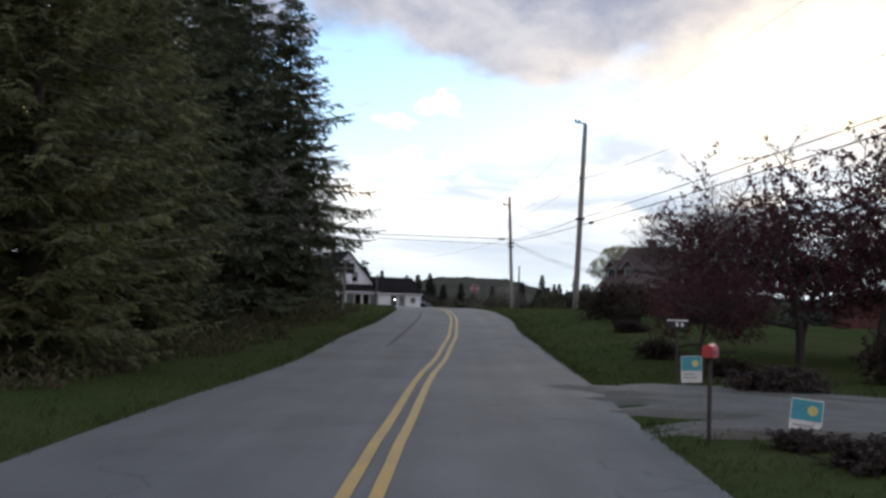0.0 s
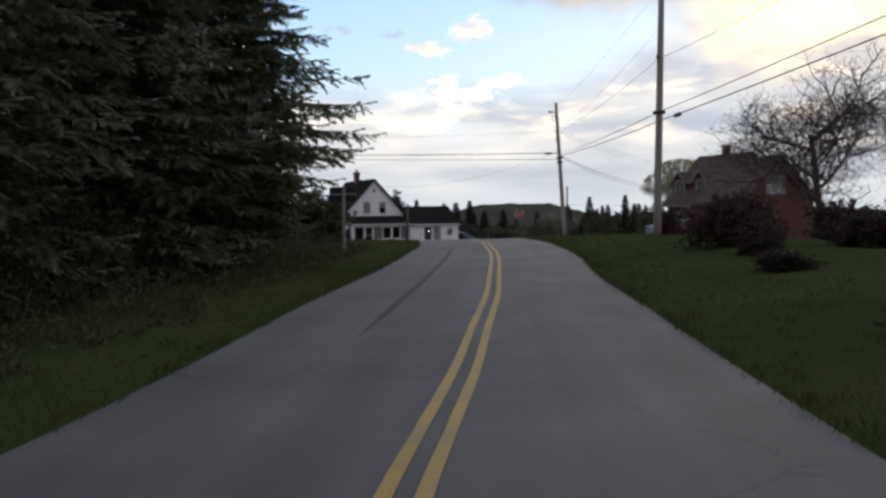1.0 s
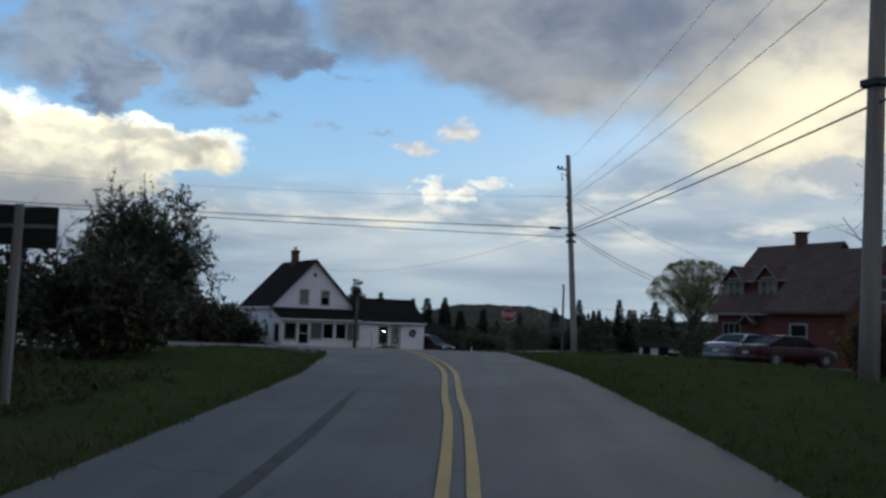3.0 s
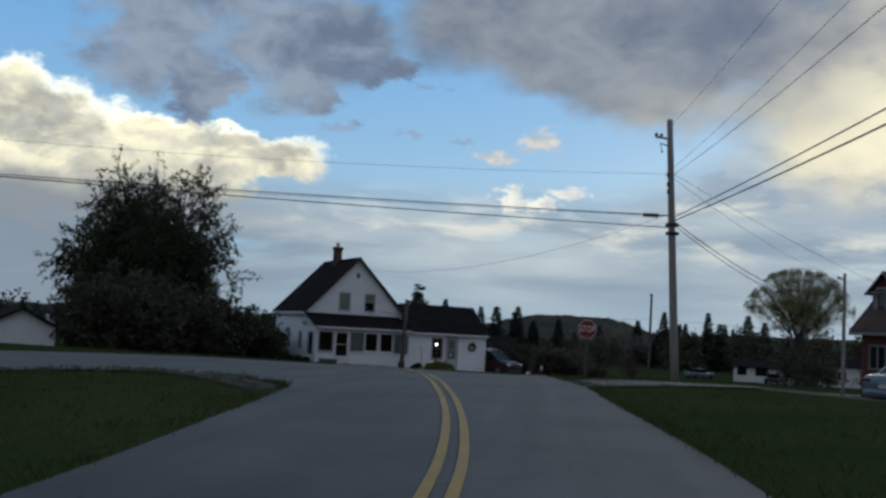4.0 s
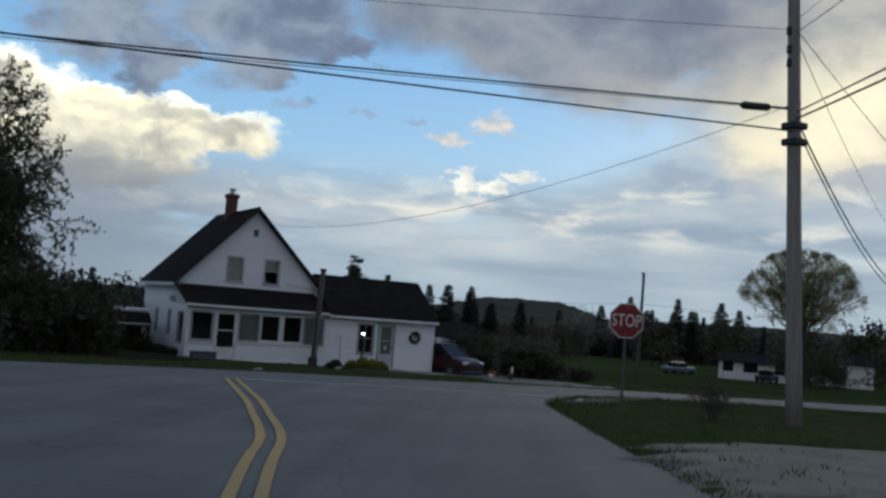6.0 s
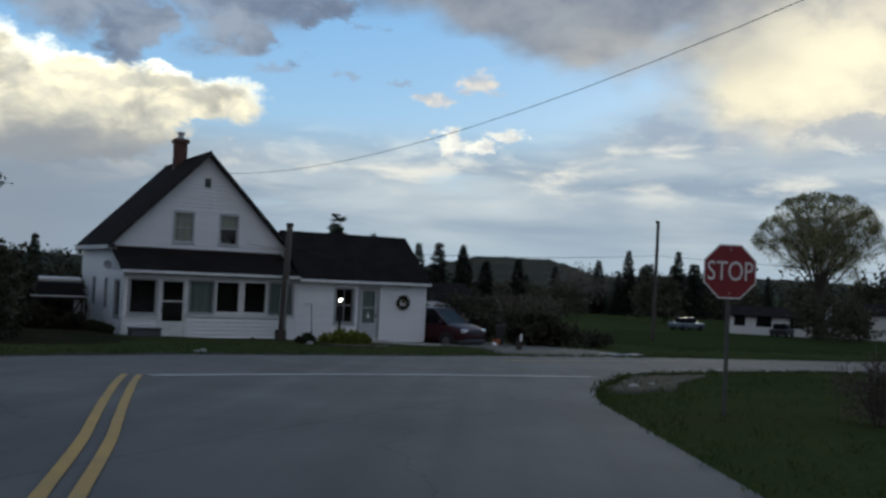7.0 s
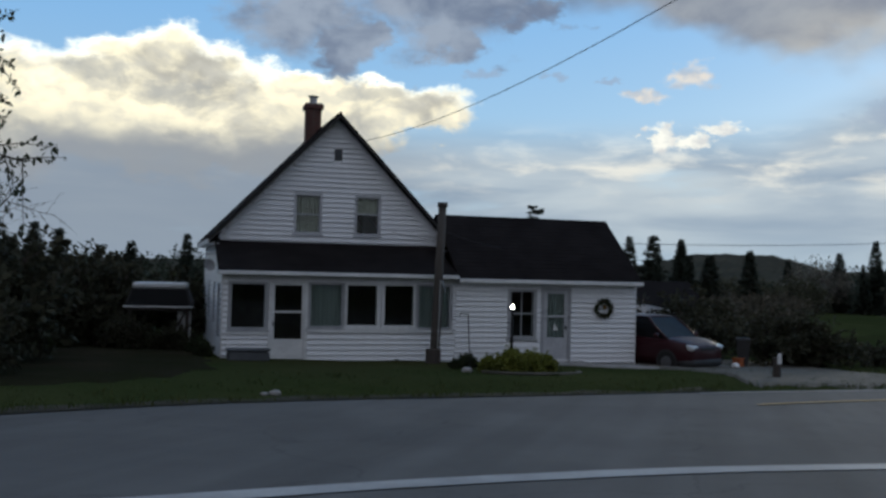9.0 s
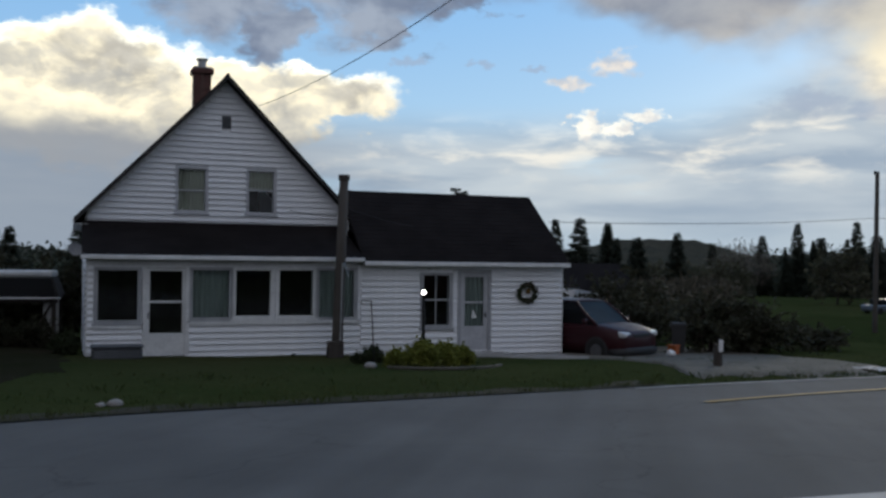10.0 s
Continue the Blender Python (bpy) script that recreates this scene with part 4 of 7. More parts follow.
    for u0, u1, z0, z1 in ((104.58, 104.67, -0.1, 1.35), (105.63, 105.72, -0.1, 1.35), (104.67, 105.63, 1.27, 1.35), (104.67, 105.63, -0.1, -0.02)):
        add_box(bm, X0 - 0.045, u0, z0, X0 + 0.1, u1, z1)
    w = part("side_window", bm, M_GREYTRIM, house)
    p = part("pane", box(X0 + 0.03, 104.67, -0.02, X0 + 0.036, 105.63, 1.27), M_GLASS, w)
    p.visible_shadow = False
    a, b, c, d = (X0 - 0.14, YF - 0.28, 1.74), (PX1 + 0.02, YF - 0.28, 1.74), (PX1 + 0.02, YG - 0.03, 2.60), (X0 - 0.14, YG - 0.03, 2.60)
    r = part("porch_roof", roof_slope(a, b, c, d, 0.10), M_SHINGLE, house)
    part("shingle_surface", courses(a, b, c, d), M_SHINGLE, r)
    part("gutter", box(X0 - 0.16, YF - 0.36, 1.63, PX1 + 0.02, YF - 0.285, 1.735, 0.012), M_TRIM, house)
    part("frieze_board", box(X0, YF - 0.04, 1.52, PX1, YF - 0.022, 1.64), M_TRIM, house)
    part("corner_board", box(X0 - 0.03, YF - 0.03, BASE, X0 + 0.13, YF - 0.005, 1.62), M_TRIM, house)
    # added dark sheet over the white gable wall, standing in for porch shade
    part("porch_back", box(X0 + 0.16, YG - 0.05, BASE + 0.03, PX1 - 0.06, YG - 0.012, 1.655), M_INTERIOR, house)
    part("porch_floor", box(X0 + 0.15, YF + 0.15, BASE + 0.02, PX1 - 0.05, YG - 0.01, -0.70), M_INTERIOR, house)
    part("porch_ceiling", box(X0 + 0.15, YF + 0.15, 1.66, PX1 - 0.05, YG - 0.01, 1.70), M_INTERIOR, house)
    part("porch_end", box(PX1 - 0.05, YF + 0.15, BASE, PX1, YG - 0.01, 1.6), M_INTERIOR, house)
    window("porch_window", house, *ph[0], YF, M_GREYTRIM, label="dark porch window in a grey frame")
    window("porch_window", house, *ph[2], YF, M_GREYTRIM, covering=(M_CURTAIN, 0, 1), label="porch window backed with pale sheeting")
    window("porch_window", house, *ph[3], YF, M_TRIM, label="dark porch window in a white frame")
    window("porch_window", house, *ph[4], YF, M_TRIM, label="dark porch window in a white frame")
    window("porch_window", house, *ph[5], YF, M_GREYTRIM, uprights=(53.72,), covering=(M_CURTAIN, 0, 1), label="porch window backed with pale sheeting")
    part("sill_board", box(50.12, YF - 0.088, 0.07, 54.28, YF - 0.068, 0.145), M_TRIM, house)
    part("sill_board", box(47.92, YF - 0.088, 0.0, 48.98, YF - 0.068, 0.065), M_TRIM, house)
    # porch storm door
    bm = bmesh.new()
    for x0, z0, x1, z1 in ((49.02, -0.68, 49.11, 1.52), (49.99, -0.68, 50.09, 1.52), (49.11, 1.43, 49.99, 1.52)):
        add_box(bm, x0, YF - 0.05, z0, x1, YF + 0.12, z1)
    door = part("storm_door", bm, M_TRIM, house, "white storm door with dark glass above a solid panel")
    bm = bmesh.new()
    for x0, z0, x1, z1 in ((49.115, -0.66, 49.175, 1.42), (49.925, -0.66, 49.985, 1.42), (49.175, 1.36, 49.925, 1.42), (49.175, 0.60, 49.925, 0.65), (49.175, -0.66, 49.925, -0.12)):
        add_box(bm, x0, YF - 0.02, z0, x1, YF + 0.02, z1)
    part("door_leaf", bm, M_TRIM, door)
    for z0, z1 in ((-0.12, 0.60), (0.65, 1.36)):
        p = part("pane", box(49.175, YF - 0.004, z0, 49.925, YF + 0.004, z1), M_GLASS, door)
        p.visible_shadow = False
    part("handle", box(49.13, YF - 0.06, 0.22, 49.155, YF - 0.022, 0.36, 0.004), M_BLACKMETAL, door)
    part("door_step", box(49.0, YF - 0.55, -0.90, 50.1, YF - 0.05, -0.72, 0.015), M_CONCRETE, house, "worn concrete door step")

    # wing
    WX1, WE, WR, WY, WB = 60.15, 1.60, 3.50, 106.42, 108.75
    wh = [(56.01, -0.09, 56.88, 1.37), (57.07, -0.68, 57.99, 1.41)]
    wall = part("wing_wall", slab([(PX1 + 0.002, BASE), (WX1, BASE), (WX1, WE), (PX1 + 0.002, WE)], wh, "y", YF, 0.16), M_SIDING, house)
    clad(wall, "y", YF - 0.002, -0.79, 1.50, lambda z: (PX1 + 0.01, WX1), [(a - 0.03, b, c + 0.03, d + 0.03) for a, b, c, d in wh])
    wall = part("wing_gable", slab([(YF + 0.162, BASE), (WB, BASE), (WB, WE), (WY, WR), (YF + 0.162, WE)], [], "x", WX1 - 0.16, 0.16), M_SIDING, house)
    clad(wall, "x", WX1 + 0.002, -0.79, 3.4, lambda z: (YF + max(0, (z - WE) * 1.2), WB - max(0, (z - WE) * 1.2)), [], 0.14, 1)
    part("wing_back", slab([(X1, BASE), (WX1 - 0.162, BASE), (WX1 - 0.162, WE), (X1, WE)], [], "y", WB - 0.16, 0.16), M_SIDING, house)
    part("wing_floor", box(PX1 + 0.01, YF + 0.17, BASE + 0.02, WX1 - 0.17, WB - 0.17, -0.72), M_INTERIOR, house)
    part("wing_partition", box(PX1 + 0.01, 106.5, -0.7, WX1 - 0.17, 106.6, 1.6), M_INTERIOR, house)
    xo0, xo1 = PX1 + 0.02, WX1 + 0.09
    for yo2, ze in ((YF - 0.30, WE + 0.06), (WB + 0.28, WE - 0.02)):
        a, b, c, d = (xo0, yo2, ze), (xo1, yo2, ze), (xo1, WY, WR + 0.12), (xo0, WY, WR + 0.12)
        r = part("wing_roof", roof_slope(a, b, c, d, 0.12), M_SHINGLE, house)
        part("shingle_surface", courses(a, b, c, d), M_SHINGLE, r)
    part("gutter", box(xo0, YF - 0.38, WE - 0.06, xo1, YF - 0.305, WE + 0.05, 0.012), M_TRIM, house)
    part("soffit", box(xo0, YF - 0.30, WE - 0.08, xo1 - 0.02, YF - 0.024, WE - 0.062), M_TRIM, house)
    part("corner_board", box(WX1 - 0.08, YF - 0.03, BASE, WX1 + 0.025, YF - 0.005, WE - 0.08), M_TRIM, house)
    window("wing_window", house, *wh[0], YF, M_GREYTRIM, bars=(0.65,), uprights=(56.445,), w=0.075, label="four-pane sash window in a grey frame")
    bm = bmesh.new()
    for x0, z0, x1, z1 in ((57.05, -0.70, 57.13, 1.44), (57.93, -0.70, 58.01, 1.44), (57.13, 1.36, 57.93, 1.44)):
        add_box(bm, x0, YF - 0.05, z0, x1, YF + 0.14, z1)
    door = part("wing_door", bm, M_GREYTRIM, house, "pale grey door with a tall glazed light")
    bm = bmesh.new()
    for x0, z0, x1, z1 in ((57.135, -0.68, 57.255, 1.355), (57.805, -0.68, 57.925, 1.355), (57.255, 1.26, 57.805, 1.355), (57.255, 0.55, 57.805, 0.61), (57.255, -0.68, 57.805, -0.05)):
        add_box(bm, x0, YF - 0.015, z0, x1, YF + 0.03, z1)
    part("door_leaf", bm, M_GREY_DOOR, door)
    for z0, z1 in ((-0.05, 0.55), (0.61, 1.26)):
        p = part("pane", box(57.255, YF + 0.004, z0, 57.805, YF + 0.012, z1), M_GLASS, door)
        p.visible_shadow = False
    cur = bmesh.new()
    vs = [[cur.verts.new((57.255 + 0.55 * k / 16, YF + 0.06 + 0.012 * math.sin(k * 1.7), z)) for k in range(17)] for z in (-0.05, 1.26)]
    for k in range(16):
        cur.faces.new((vs[0][k], vs[0][k + 1], vs[1][k + 1], vs[1][k]))
    part("door_curtain", cur, M_CURTAIN, door)
    # pale figure-less decal in the lower light of the door
    bm = bmesh.new()
    bm.faces.new([bm.verts.new(p) for p in ((57.46, YF - 0.001, 0.16), (57.62, YF - 0.001, 0.16), (57.58, YF - 0.001, 0.24), (57.50, YF - 0.001, 0.40), (57.47, YF - 0.001, 0.30))])
    part("decal", bm, M_SIGN_WHITE, door)
    part("door_handle", box(57.84, YF - 0.06, 0.18, 57.87, YF - 0.018, 0.30, 0.004), M_BLACKMETAL, door)
    part("door_step", box(56.7, YF - 0.75, -0.95, 58.4, YF - 0.05, -0.75, 0.015), M_CONCRETE, house, "low concrete step at the wing door")
    part("foundation", box(X0 + 0.02, YF + 0.02, -1.3, WX1 - 0.02, YB - 0.3, BASE + 0.01), M_CONCRETE, house)
    # satellite dish on the porch side
    bm = bmesh.new()
    bmesh.ops.create_uvsphere(bm, u_segments=16, v_segments=10, radius=0.30, matrix=pose(0, 0, 0))
    bmesh.ops.delete(bm, geom=[v for v in bm.verts if v.co.z > -0.18], context="VERTS")
    dish = part("satellite_dish", bm, M_GREYTRIM, house, "small grey satellite dish", at=pose(X0 - 0.2, 105.7, 1.95, 70, 0, 20))
    part("dish_arm", tube([(0, 0, -0.3), (0.2, 0.15, -0.36)], 0.02, 6), M_STEEL, dish)


farmhouse()

# ---------------------------------------------------------------- trees and shrubs
def mesh_of(name, verts, faces, mats, index=None, smooth=False):
    me = bpy.data.meshes.new(name)
    me.from_pydata(verts, [], faces)
    me.update()
    for m in mats:
        me.materials.append(m)
    if index is not None:
        me.polygons.foreach_set("material_index", index)
    if smooth:
        me.polygons.foreach_set("use_smooth", [True] * len(me.polygons))
    return me


def limb(V, F, points, radii, sides):
    base = len(V)
    pts = [Vector(p) for p in points]
    for i, p in enumerate(pts):
        d = (pts[min(i + 1, len(pts) - 1)] - pts[max(i - 1, 0)]).normalized()
        a = d.cross(Vector((0.31, 0.95, 0.1))).normalized()
        b = d.cross(a)
        for k in range(sides):
            t = 2 * math.pi * k / sides
            V.append(tuple(p + (a * math.cos(t) + b * math.sin(t)) * radii[i]))
    for i in range(len(pts) - 1):
        for k in range(sides):
            F.append((base + i * sides + k, base + i * sides + (k + 1) % sides, base + (i + 1) * sides + (k + 1) % sides, base + (i + 1) * sides + k))


def leaf(V, F, p, d, n, length, width):
    """A pointed leaf or spray, bent along its middle."""
    s = d.cross(n)
    if s.length < 1e-4:
        s = d.orthogonal()
    s = s.normalized() * width * 0.5
    b = len(V)
    m = p + d * length * 0.5 + n * length * 0.06
    V.extend((tuple(p), tuple(m + s), tuple(p + d * length - n * length * 0.05), tuple(m - s)))
    F.append((b, b + 1, b + 2, b + 3))


def rand_dir(rng):
    v = Vector((rng.gauss(0, 1), rng.gauss(0, 1), rng.gauss(0, 1)))
    return v.normalized()


def feather(V, F, p, d, n, length, width):
    """A needled twig: a run of slanting teeth to both sides of its axis."""
    s = d.cross(n)
    if s.length < 1e-4:
        s = d.orthogonal()
    s = s.normalized()
    b = len(V)
    for k, f in enumerate((0.02, 0.26, 0.50, 0.72)):
        r = width * (0.62 - 0.40 * f)
        for sg in (-1, 1):
            q = p + d * length * f
            V.extend((tuple(q), tuple(q + d * length * 0.30), tuple(q + d * length * 0.30 + s * sg * r - n * width * 0.12 * (1 + k % 2))))
    V.extend((tuple(p + d * length * 0.7 + s * width * 0.12), tuple(p + d * length * 0.7 - s * width * 0.12), tuple(p + d * length)))
    F.extend((b + 3 * i, b + 3 * i + 1, b + 3 * i + 2) for i in range(9))


def conifer(seed, height, radius, whorls, per, sprays, spray_len, bare=0.06, droop=0.35, ragged=0.3, thin=1.0, skirt=0.0, power=0.62, wide=1.0):
    """Trunk and crown meshes of a spruce: whorls of drooping boughs, each hung with needled twigs. skirt: the low boughs are shorter."""
    rng = random.Random(seed)
    tv, tf, cv, cf = [], [], [], []
    lean = (rng.uniform(-0.02, 0.02) * height, rng.uniform(-0.02, 0.02) * height)
    trunk = [(lean[0] * k / 8 + rng.uniform(-0.04, 0.04), lean[1] * k / 8 + rng.uniform(-0.04, 0.04), height * k / 8) for k in range(9)]
    limb(tv, tf, trunk, [height * 0.016 * (1 - k / 8.2) + 0.012 for k in range(9)], 8)
    for w in range(whorls):
        f0 = bare + (1 - bare) * (w / whorls)
        for k in range(per):
            if rng.random() > thin:
                continue
            f = min(max(f0 + rng.uniform(-0.8, 0.8) / whorls, bare), 0.985)
            z = height * f
            reach = radius * (1 - f) ** power * (1 + 0.22 * ragged * math.sin(w * 0.9 + 2 * math.sin(w * 0.37))) + 0.12
            reach *= 1 - skirt * max(0.0, 1 - z / 4.2)
            ang = 2 * math.pi * (k + rng.uniform(-0.4, 0.4)) / per + w * 1.3
            L = reach * (1 - ragged * rng.random() ** 1.5) * rng.uniform(0.85, 1.08)
            out = Vector((math.cos(ang), math.sin(ang), 0))
            up0 = 0.25 * (f - 0.35)
            foot = Vector((trunk[min(int(f * 8), 8)][0], trunk[min(int(f * 8), 8)][1], z))
            pts = []
            for i in range(5):
                t = i / 4
                pts.append(foot + out * L * t + Vector((0, 0, L * (up0 * t - droop * t * t * (1 - f) + 0.17 * t ** 3))))
            limb(tv, tf, pts, [0.010 * L * (1 - i / 4.5) + 0.004 for i in range(5)], 3)
            n = max(5 if sprays > 2 else 3, int(sprays * L / radius + 3))
            across = out.cross(Vector((0, 0, 1)))
            for i in range(n):
                t = 0.12 + 0.88 * (i + rng.random()) / n
                j = min(int(t * 4), 3)
                p = pts[j].lerp(pts[j + 1], t * 4 - j)
                for q in (-1, 1):
                    d = (out * rng.uniform(0.3, 1.0) + across * q * rng.uniform(0.3, 1.1) + Vector((0, 0, rng.uniform(-0.65, 0.12)))).normalized()
                    nn = (Vector((0, 0, 1)) + rand_dir(rng) * 0.7).normalized()
                    sl = spray_len * rng.uniform(0.6, 1.25) * (1.15 - 0.40 * t) * (0.40 + 0.60 * (1 - f) ** 0.5)
                    feather(cv, cf, p, d, nn, sl, sl * wide * rng.uniform(0.45, 0.75))
            feather(cv, cf, pts[-1] - out * 0.1, (out + Vector((0, 0, 0.15))).normalized(), Vector((0, 0, 1)), spray_len * 0.9 * (1.15 - f), spray_len * 0.5 * (1.15 - f))
    return tv, tf, cv, cf


def hardwood(seed, height, spread, trunk_r, levels, kids, leaves, leaf_len, start=0.28, bend=0.25, weep=0.0, leaf_w=0.6, stems=1, twig_sides=3, lift=0.45, flat=1.0, floor=-9.0):
    """Trunk with limbs, and a crown of leaves on the last twigs."""
    rng = random.Random(seed)
    tv, tf, cv, cf = [], [], [], []

    def grow(p, d, length, r, level):
        if level > 1 and p.z < floor * 0.9:
            return
        n = 4 if level < levels else 2
        pts = [p]
        dd = d.copy()
        for i in range(n):
            dd = (dd + rand_dir(rng) * bend * (0.5 if level == 0 else 1) + Vector((0, 0, (0.06 * lift if level else 0.05) - weep * (level / max(levels, 1)) ** 2 * 0.5))).normalized()
            pts.append(pts[-1] + dd * length / n)
        tip = r * (0.55 if level < levels else 0.3)
        limb(tv, tf, pts, [r + (tip - r) * i / n for i in range(n + 1)], 8 if level == 0 else (5 if level < 2 else twig_sides))
        if level >= levels:
            for i in range(leaves):
                t = rng.random()
                j = min(int(t * n), n - 1)
                q = pts[j].lerp(pts[j + 1], t * n - j) + rand_dir(rng) * leaf_len * 0.5
                if q.z < floor:
                    continue
                d2 = (rand_dir(rng) + dd * 0.6 + Vector((0, 0, -weep * 1.2))).normalized()
                s = leaf_len * rng.uniform(0.6, 1.3)
                leaf(cv, cf, q, d2, rand_dir(rng), s, s * leaf_w)
            return
        count = kids[min(level, len(kids) - 1)]
        for k in range(count):
            t = (start if level == 0 else 0.25) + (1 - (start if level == 0 else 0.25)) * (k + rng.uniform(0.2, 0.9)) / count
            j = min(int(t * n), n - 1)
            q = pts[j].lerp(pts[j + 1], t * n - j)
            ang = 2.4 * k + rng.uniform(-0.5, 0.5)
            axis = (pts[j + 1] - pts[j]).normalized()
            a = axis.orthogonal().normalized()
            b = axis.cross(a)
            out = a * math.cos(ang) + b * math.sin(ang)
            d2 = (axis * rng.uniform(0.25, 0.75) + out * rng.uniform(0.7, 1.0)).normalized()
            d2.z *= flat
            d2.normalize()
            L = length * rng.uniform(0.55, 0.82) * (spread if level == 0 else 1.0)
            grow(q, d2, L, max(r * rng.uniform(0.42, 0.6), 0.006), level + 1)

    for s in range(stems):
        a = 2 * math.pi * s / max(stems, 1) + 0.4
        tilt = 0.0 if stems == 1 else 0.45
        d = Vector((math.cos(a) * tilt, math.sin(a) * tilt, 1)).normalized()
        grow(Vector((math.cos(a), math.sin(a), 0)) * (0.0 if stems == 1 else trunk_r), d, height * (0.62 if stems == 1 else 0.55), trunk_r, 0)
    return tv, tf, cv, cf


def tree_from(name, data, m, bark, leaves, label, category="tree", group="", crown_name="crown"):
    tv, tf, cv, cf = data
    t = thing(name, m, label, category, group)
    for nm, v, f, mat, sm in (("trunk", tv, tf, bark, True), (crown_name, cv, cf, leaves, False)):
        if f:
            me = mesh_of(nm, v, f, [mat], smooth=sm)
            ob = new(nm, me)
            ob.parent = t
    return t


def plant(tree, x, y, turn=0.0, size=1.0, sink=0.05, first=False, sx=1.0):
    m = pose(x, y, lawn(x, y) - sink, 0, 0, turn) @ Matrix.Diagonal((size * sx, size * sx, size, 1))
    if first:
        tree.matrix_basis = m
        return tree
    c = copy_thing(tree, m)
    c.matrix_basis = m
    return c


# the spruces beside the side road
spruce_a = tree_from("spruce_tree", conifer(3, 15.0, 4.4, 38, 11, 21, 0.62, bare=0.07, ragged=0.42, skirt=0.45, wide=0.58), Matrix.Identity(4), M_BARK, M_SPRUCE, "tall dark green spruce beside the side road", "tree", "spruces beside the road")
spruce_b = tree_from("spruce_tree", conifer(8, 13.5, 4.3, 36, 11, 21, 0.62, bare=0.09, ragged=0.48, skirt=0.78, wide=0.58), Matrix.Identity(4), M_BARK, M_SPRUCE, "dark ragged spruce with drooping boughs beside the road", "tree", "spruces beside the road")
plant(spruce_b, 16.8, 40.6, 30, 1.06, first=True, sx=0.94)
plant(spruce_a, 12.2, 37.0, 80, 1.0, first=True)
for x, y, turn, size, kind in ((7.8, 31.5, 200, 1.1, spruce_a), (14.0, 43.5, 120, 1.05, spruce_a), (3.6, 26.0, 15, 1.12, spruce_b), (9.0, 39.0, 260, 1.15, spruce_a),
                               (-1.0, 22.0, 310, 1.15, spruce_a), (-4.5, 17.0, 50, 1.1, spruce_b), (12.5, 48.0, 75, 1.0, spruce_b), (14.4, 39.6, 333, 0.98, spruce_a), (15.4, 46.6, 20, 0.95, spruce_b)):
    plant(kind, x, y, turn, size)
larch = tree_from("larch_tree", conifer(21, 11.0, 3.7, 34, 10, 22, 0.50, bare=0.03, wide=0.5, droop=0.12, ragged=0.4, power=0.5, skirt=0.45), Matrix.Identity(4), M_BARK, M_SPRUCE_PALE, "pale green feathery larch at the edge of the wood", "tree")
plant(larch, 3.2, 18.6, 0, 1.0, first=True)
plant(larch, 6.2, 25.0, 140, 0.9)
# grey dead boughs low on the spruces
snag = tree_from("dead_bough", hardwood(5, 2.0, 0.9, 0.03, 2, (5, 5), 16, 0.16, start=0.2, leaf_w=0.35), Matrix.Identity(4), M_TWIG, M_SNAG, "grey lichened dead bough sticking out of the spruces", "branch")
snag.matrix_basis = pose(15.2, 37.8, 3.4, 0, 62, -40)
c = copy_thing(snag, pose(13.0, 35.2, 4.6, 0, 66, -50))
c = copy_thing(snag, pose(16.6, 39.4, 2.6, 0, 70, -30))

# undergrowth along the wood's edge
under = tree_from("woodland_shrub", hardwood(31, 2.1, 1.1, 0.035, 2, (6, 6), 24, 0.155, start=0.1, stems=5), Matrix.Identity(4), M_TWIG, M_UNDER, "dark leafy shrub at the edge of the wood", "shrub", "shrubs along the wood")
rng = random.Random(77)
spots = [(-2.2, 9.2), (-1.0, 12.4), (0.6, 15.0), (2.0, 17.2), (3.6, 19.6), (5.0, 22.0), (6.8, 24.6), (8.4, 27.4), (10.2, 30.2), (11.8, 33.0), (13.6, 35.8), (15.6, 38.6), (17.6, 41.6), (18.6, 45.0), (19.4, 48.0),
         (18.2, 51.0), (17.0, 54.5), (-3.2, 13.0), (14.4, 40.6)]
for i, (x, y) in enumerate(spots):
    x2, y2 = x - rng.uniform(0.9, 1.6), y + rng.uniform(0.3, 0.9)
    plant(under, x2, y2, rng.uniform(0, 360), rng.uniform(0.7, 1.15) * (1.3 if 13 < i < 17 else 1.0), first=(i == 0))
# the thicket at the corner before the main road
for x, y, s in ((25.6, 57.2, 1.25), (26.4, 59.8, 1.4), (24.0, 60.6, 1.5), (22.6, 56.4, 1.3), (20.5, 59.0, 1.5), (20.0, 54.0, 1.2)):
    plant(under, x, y, x * 37, s)

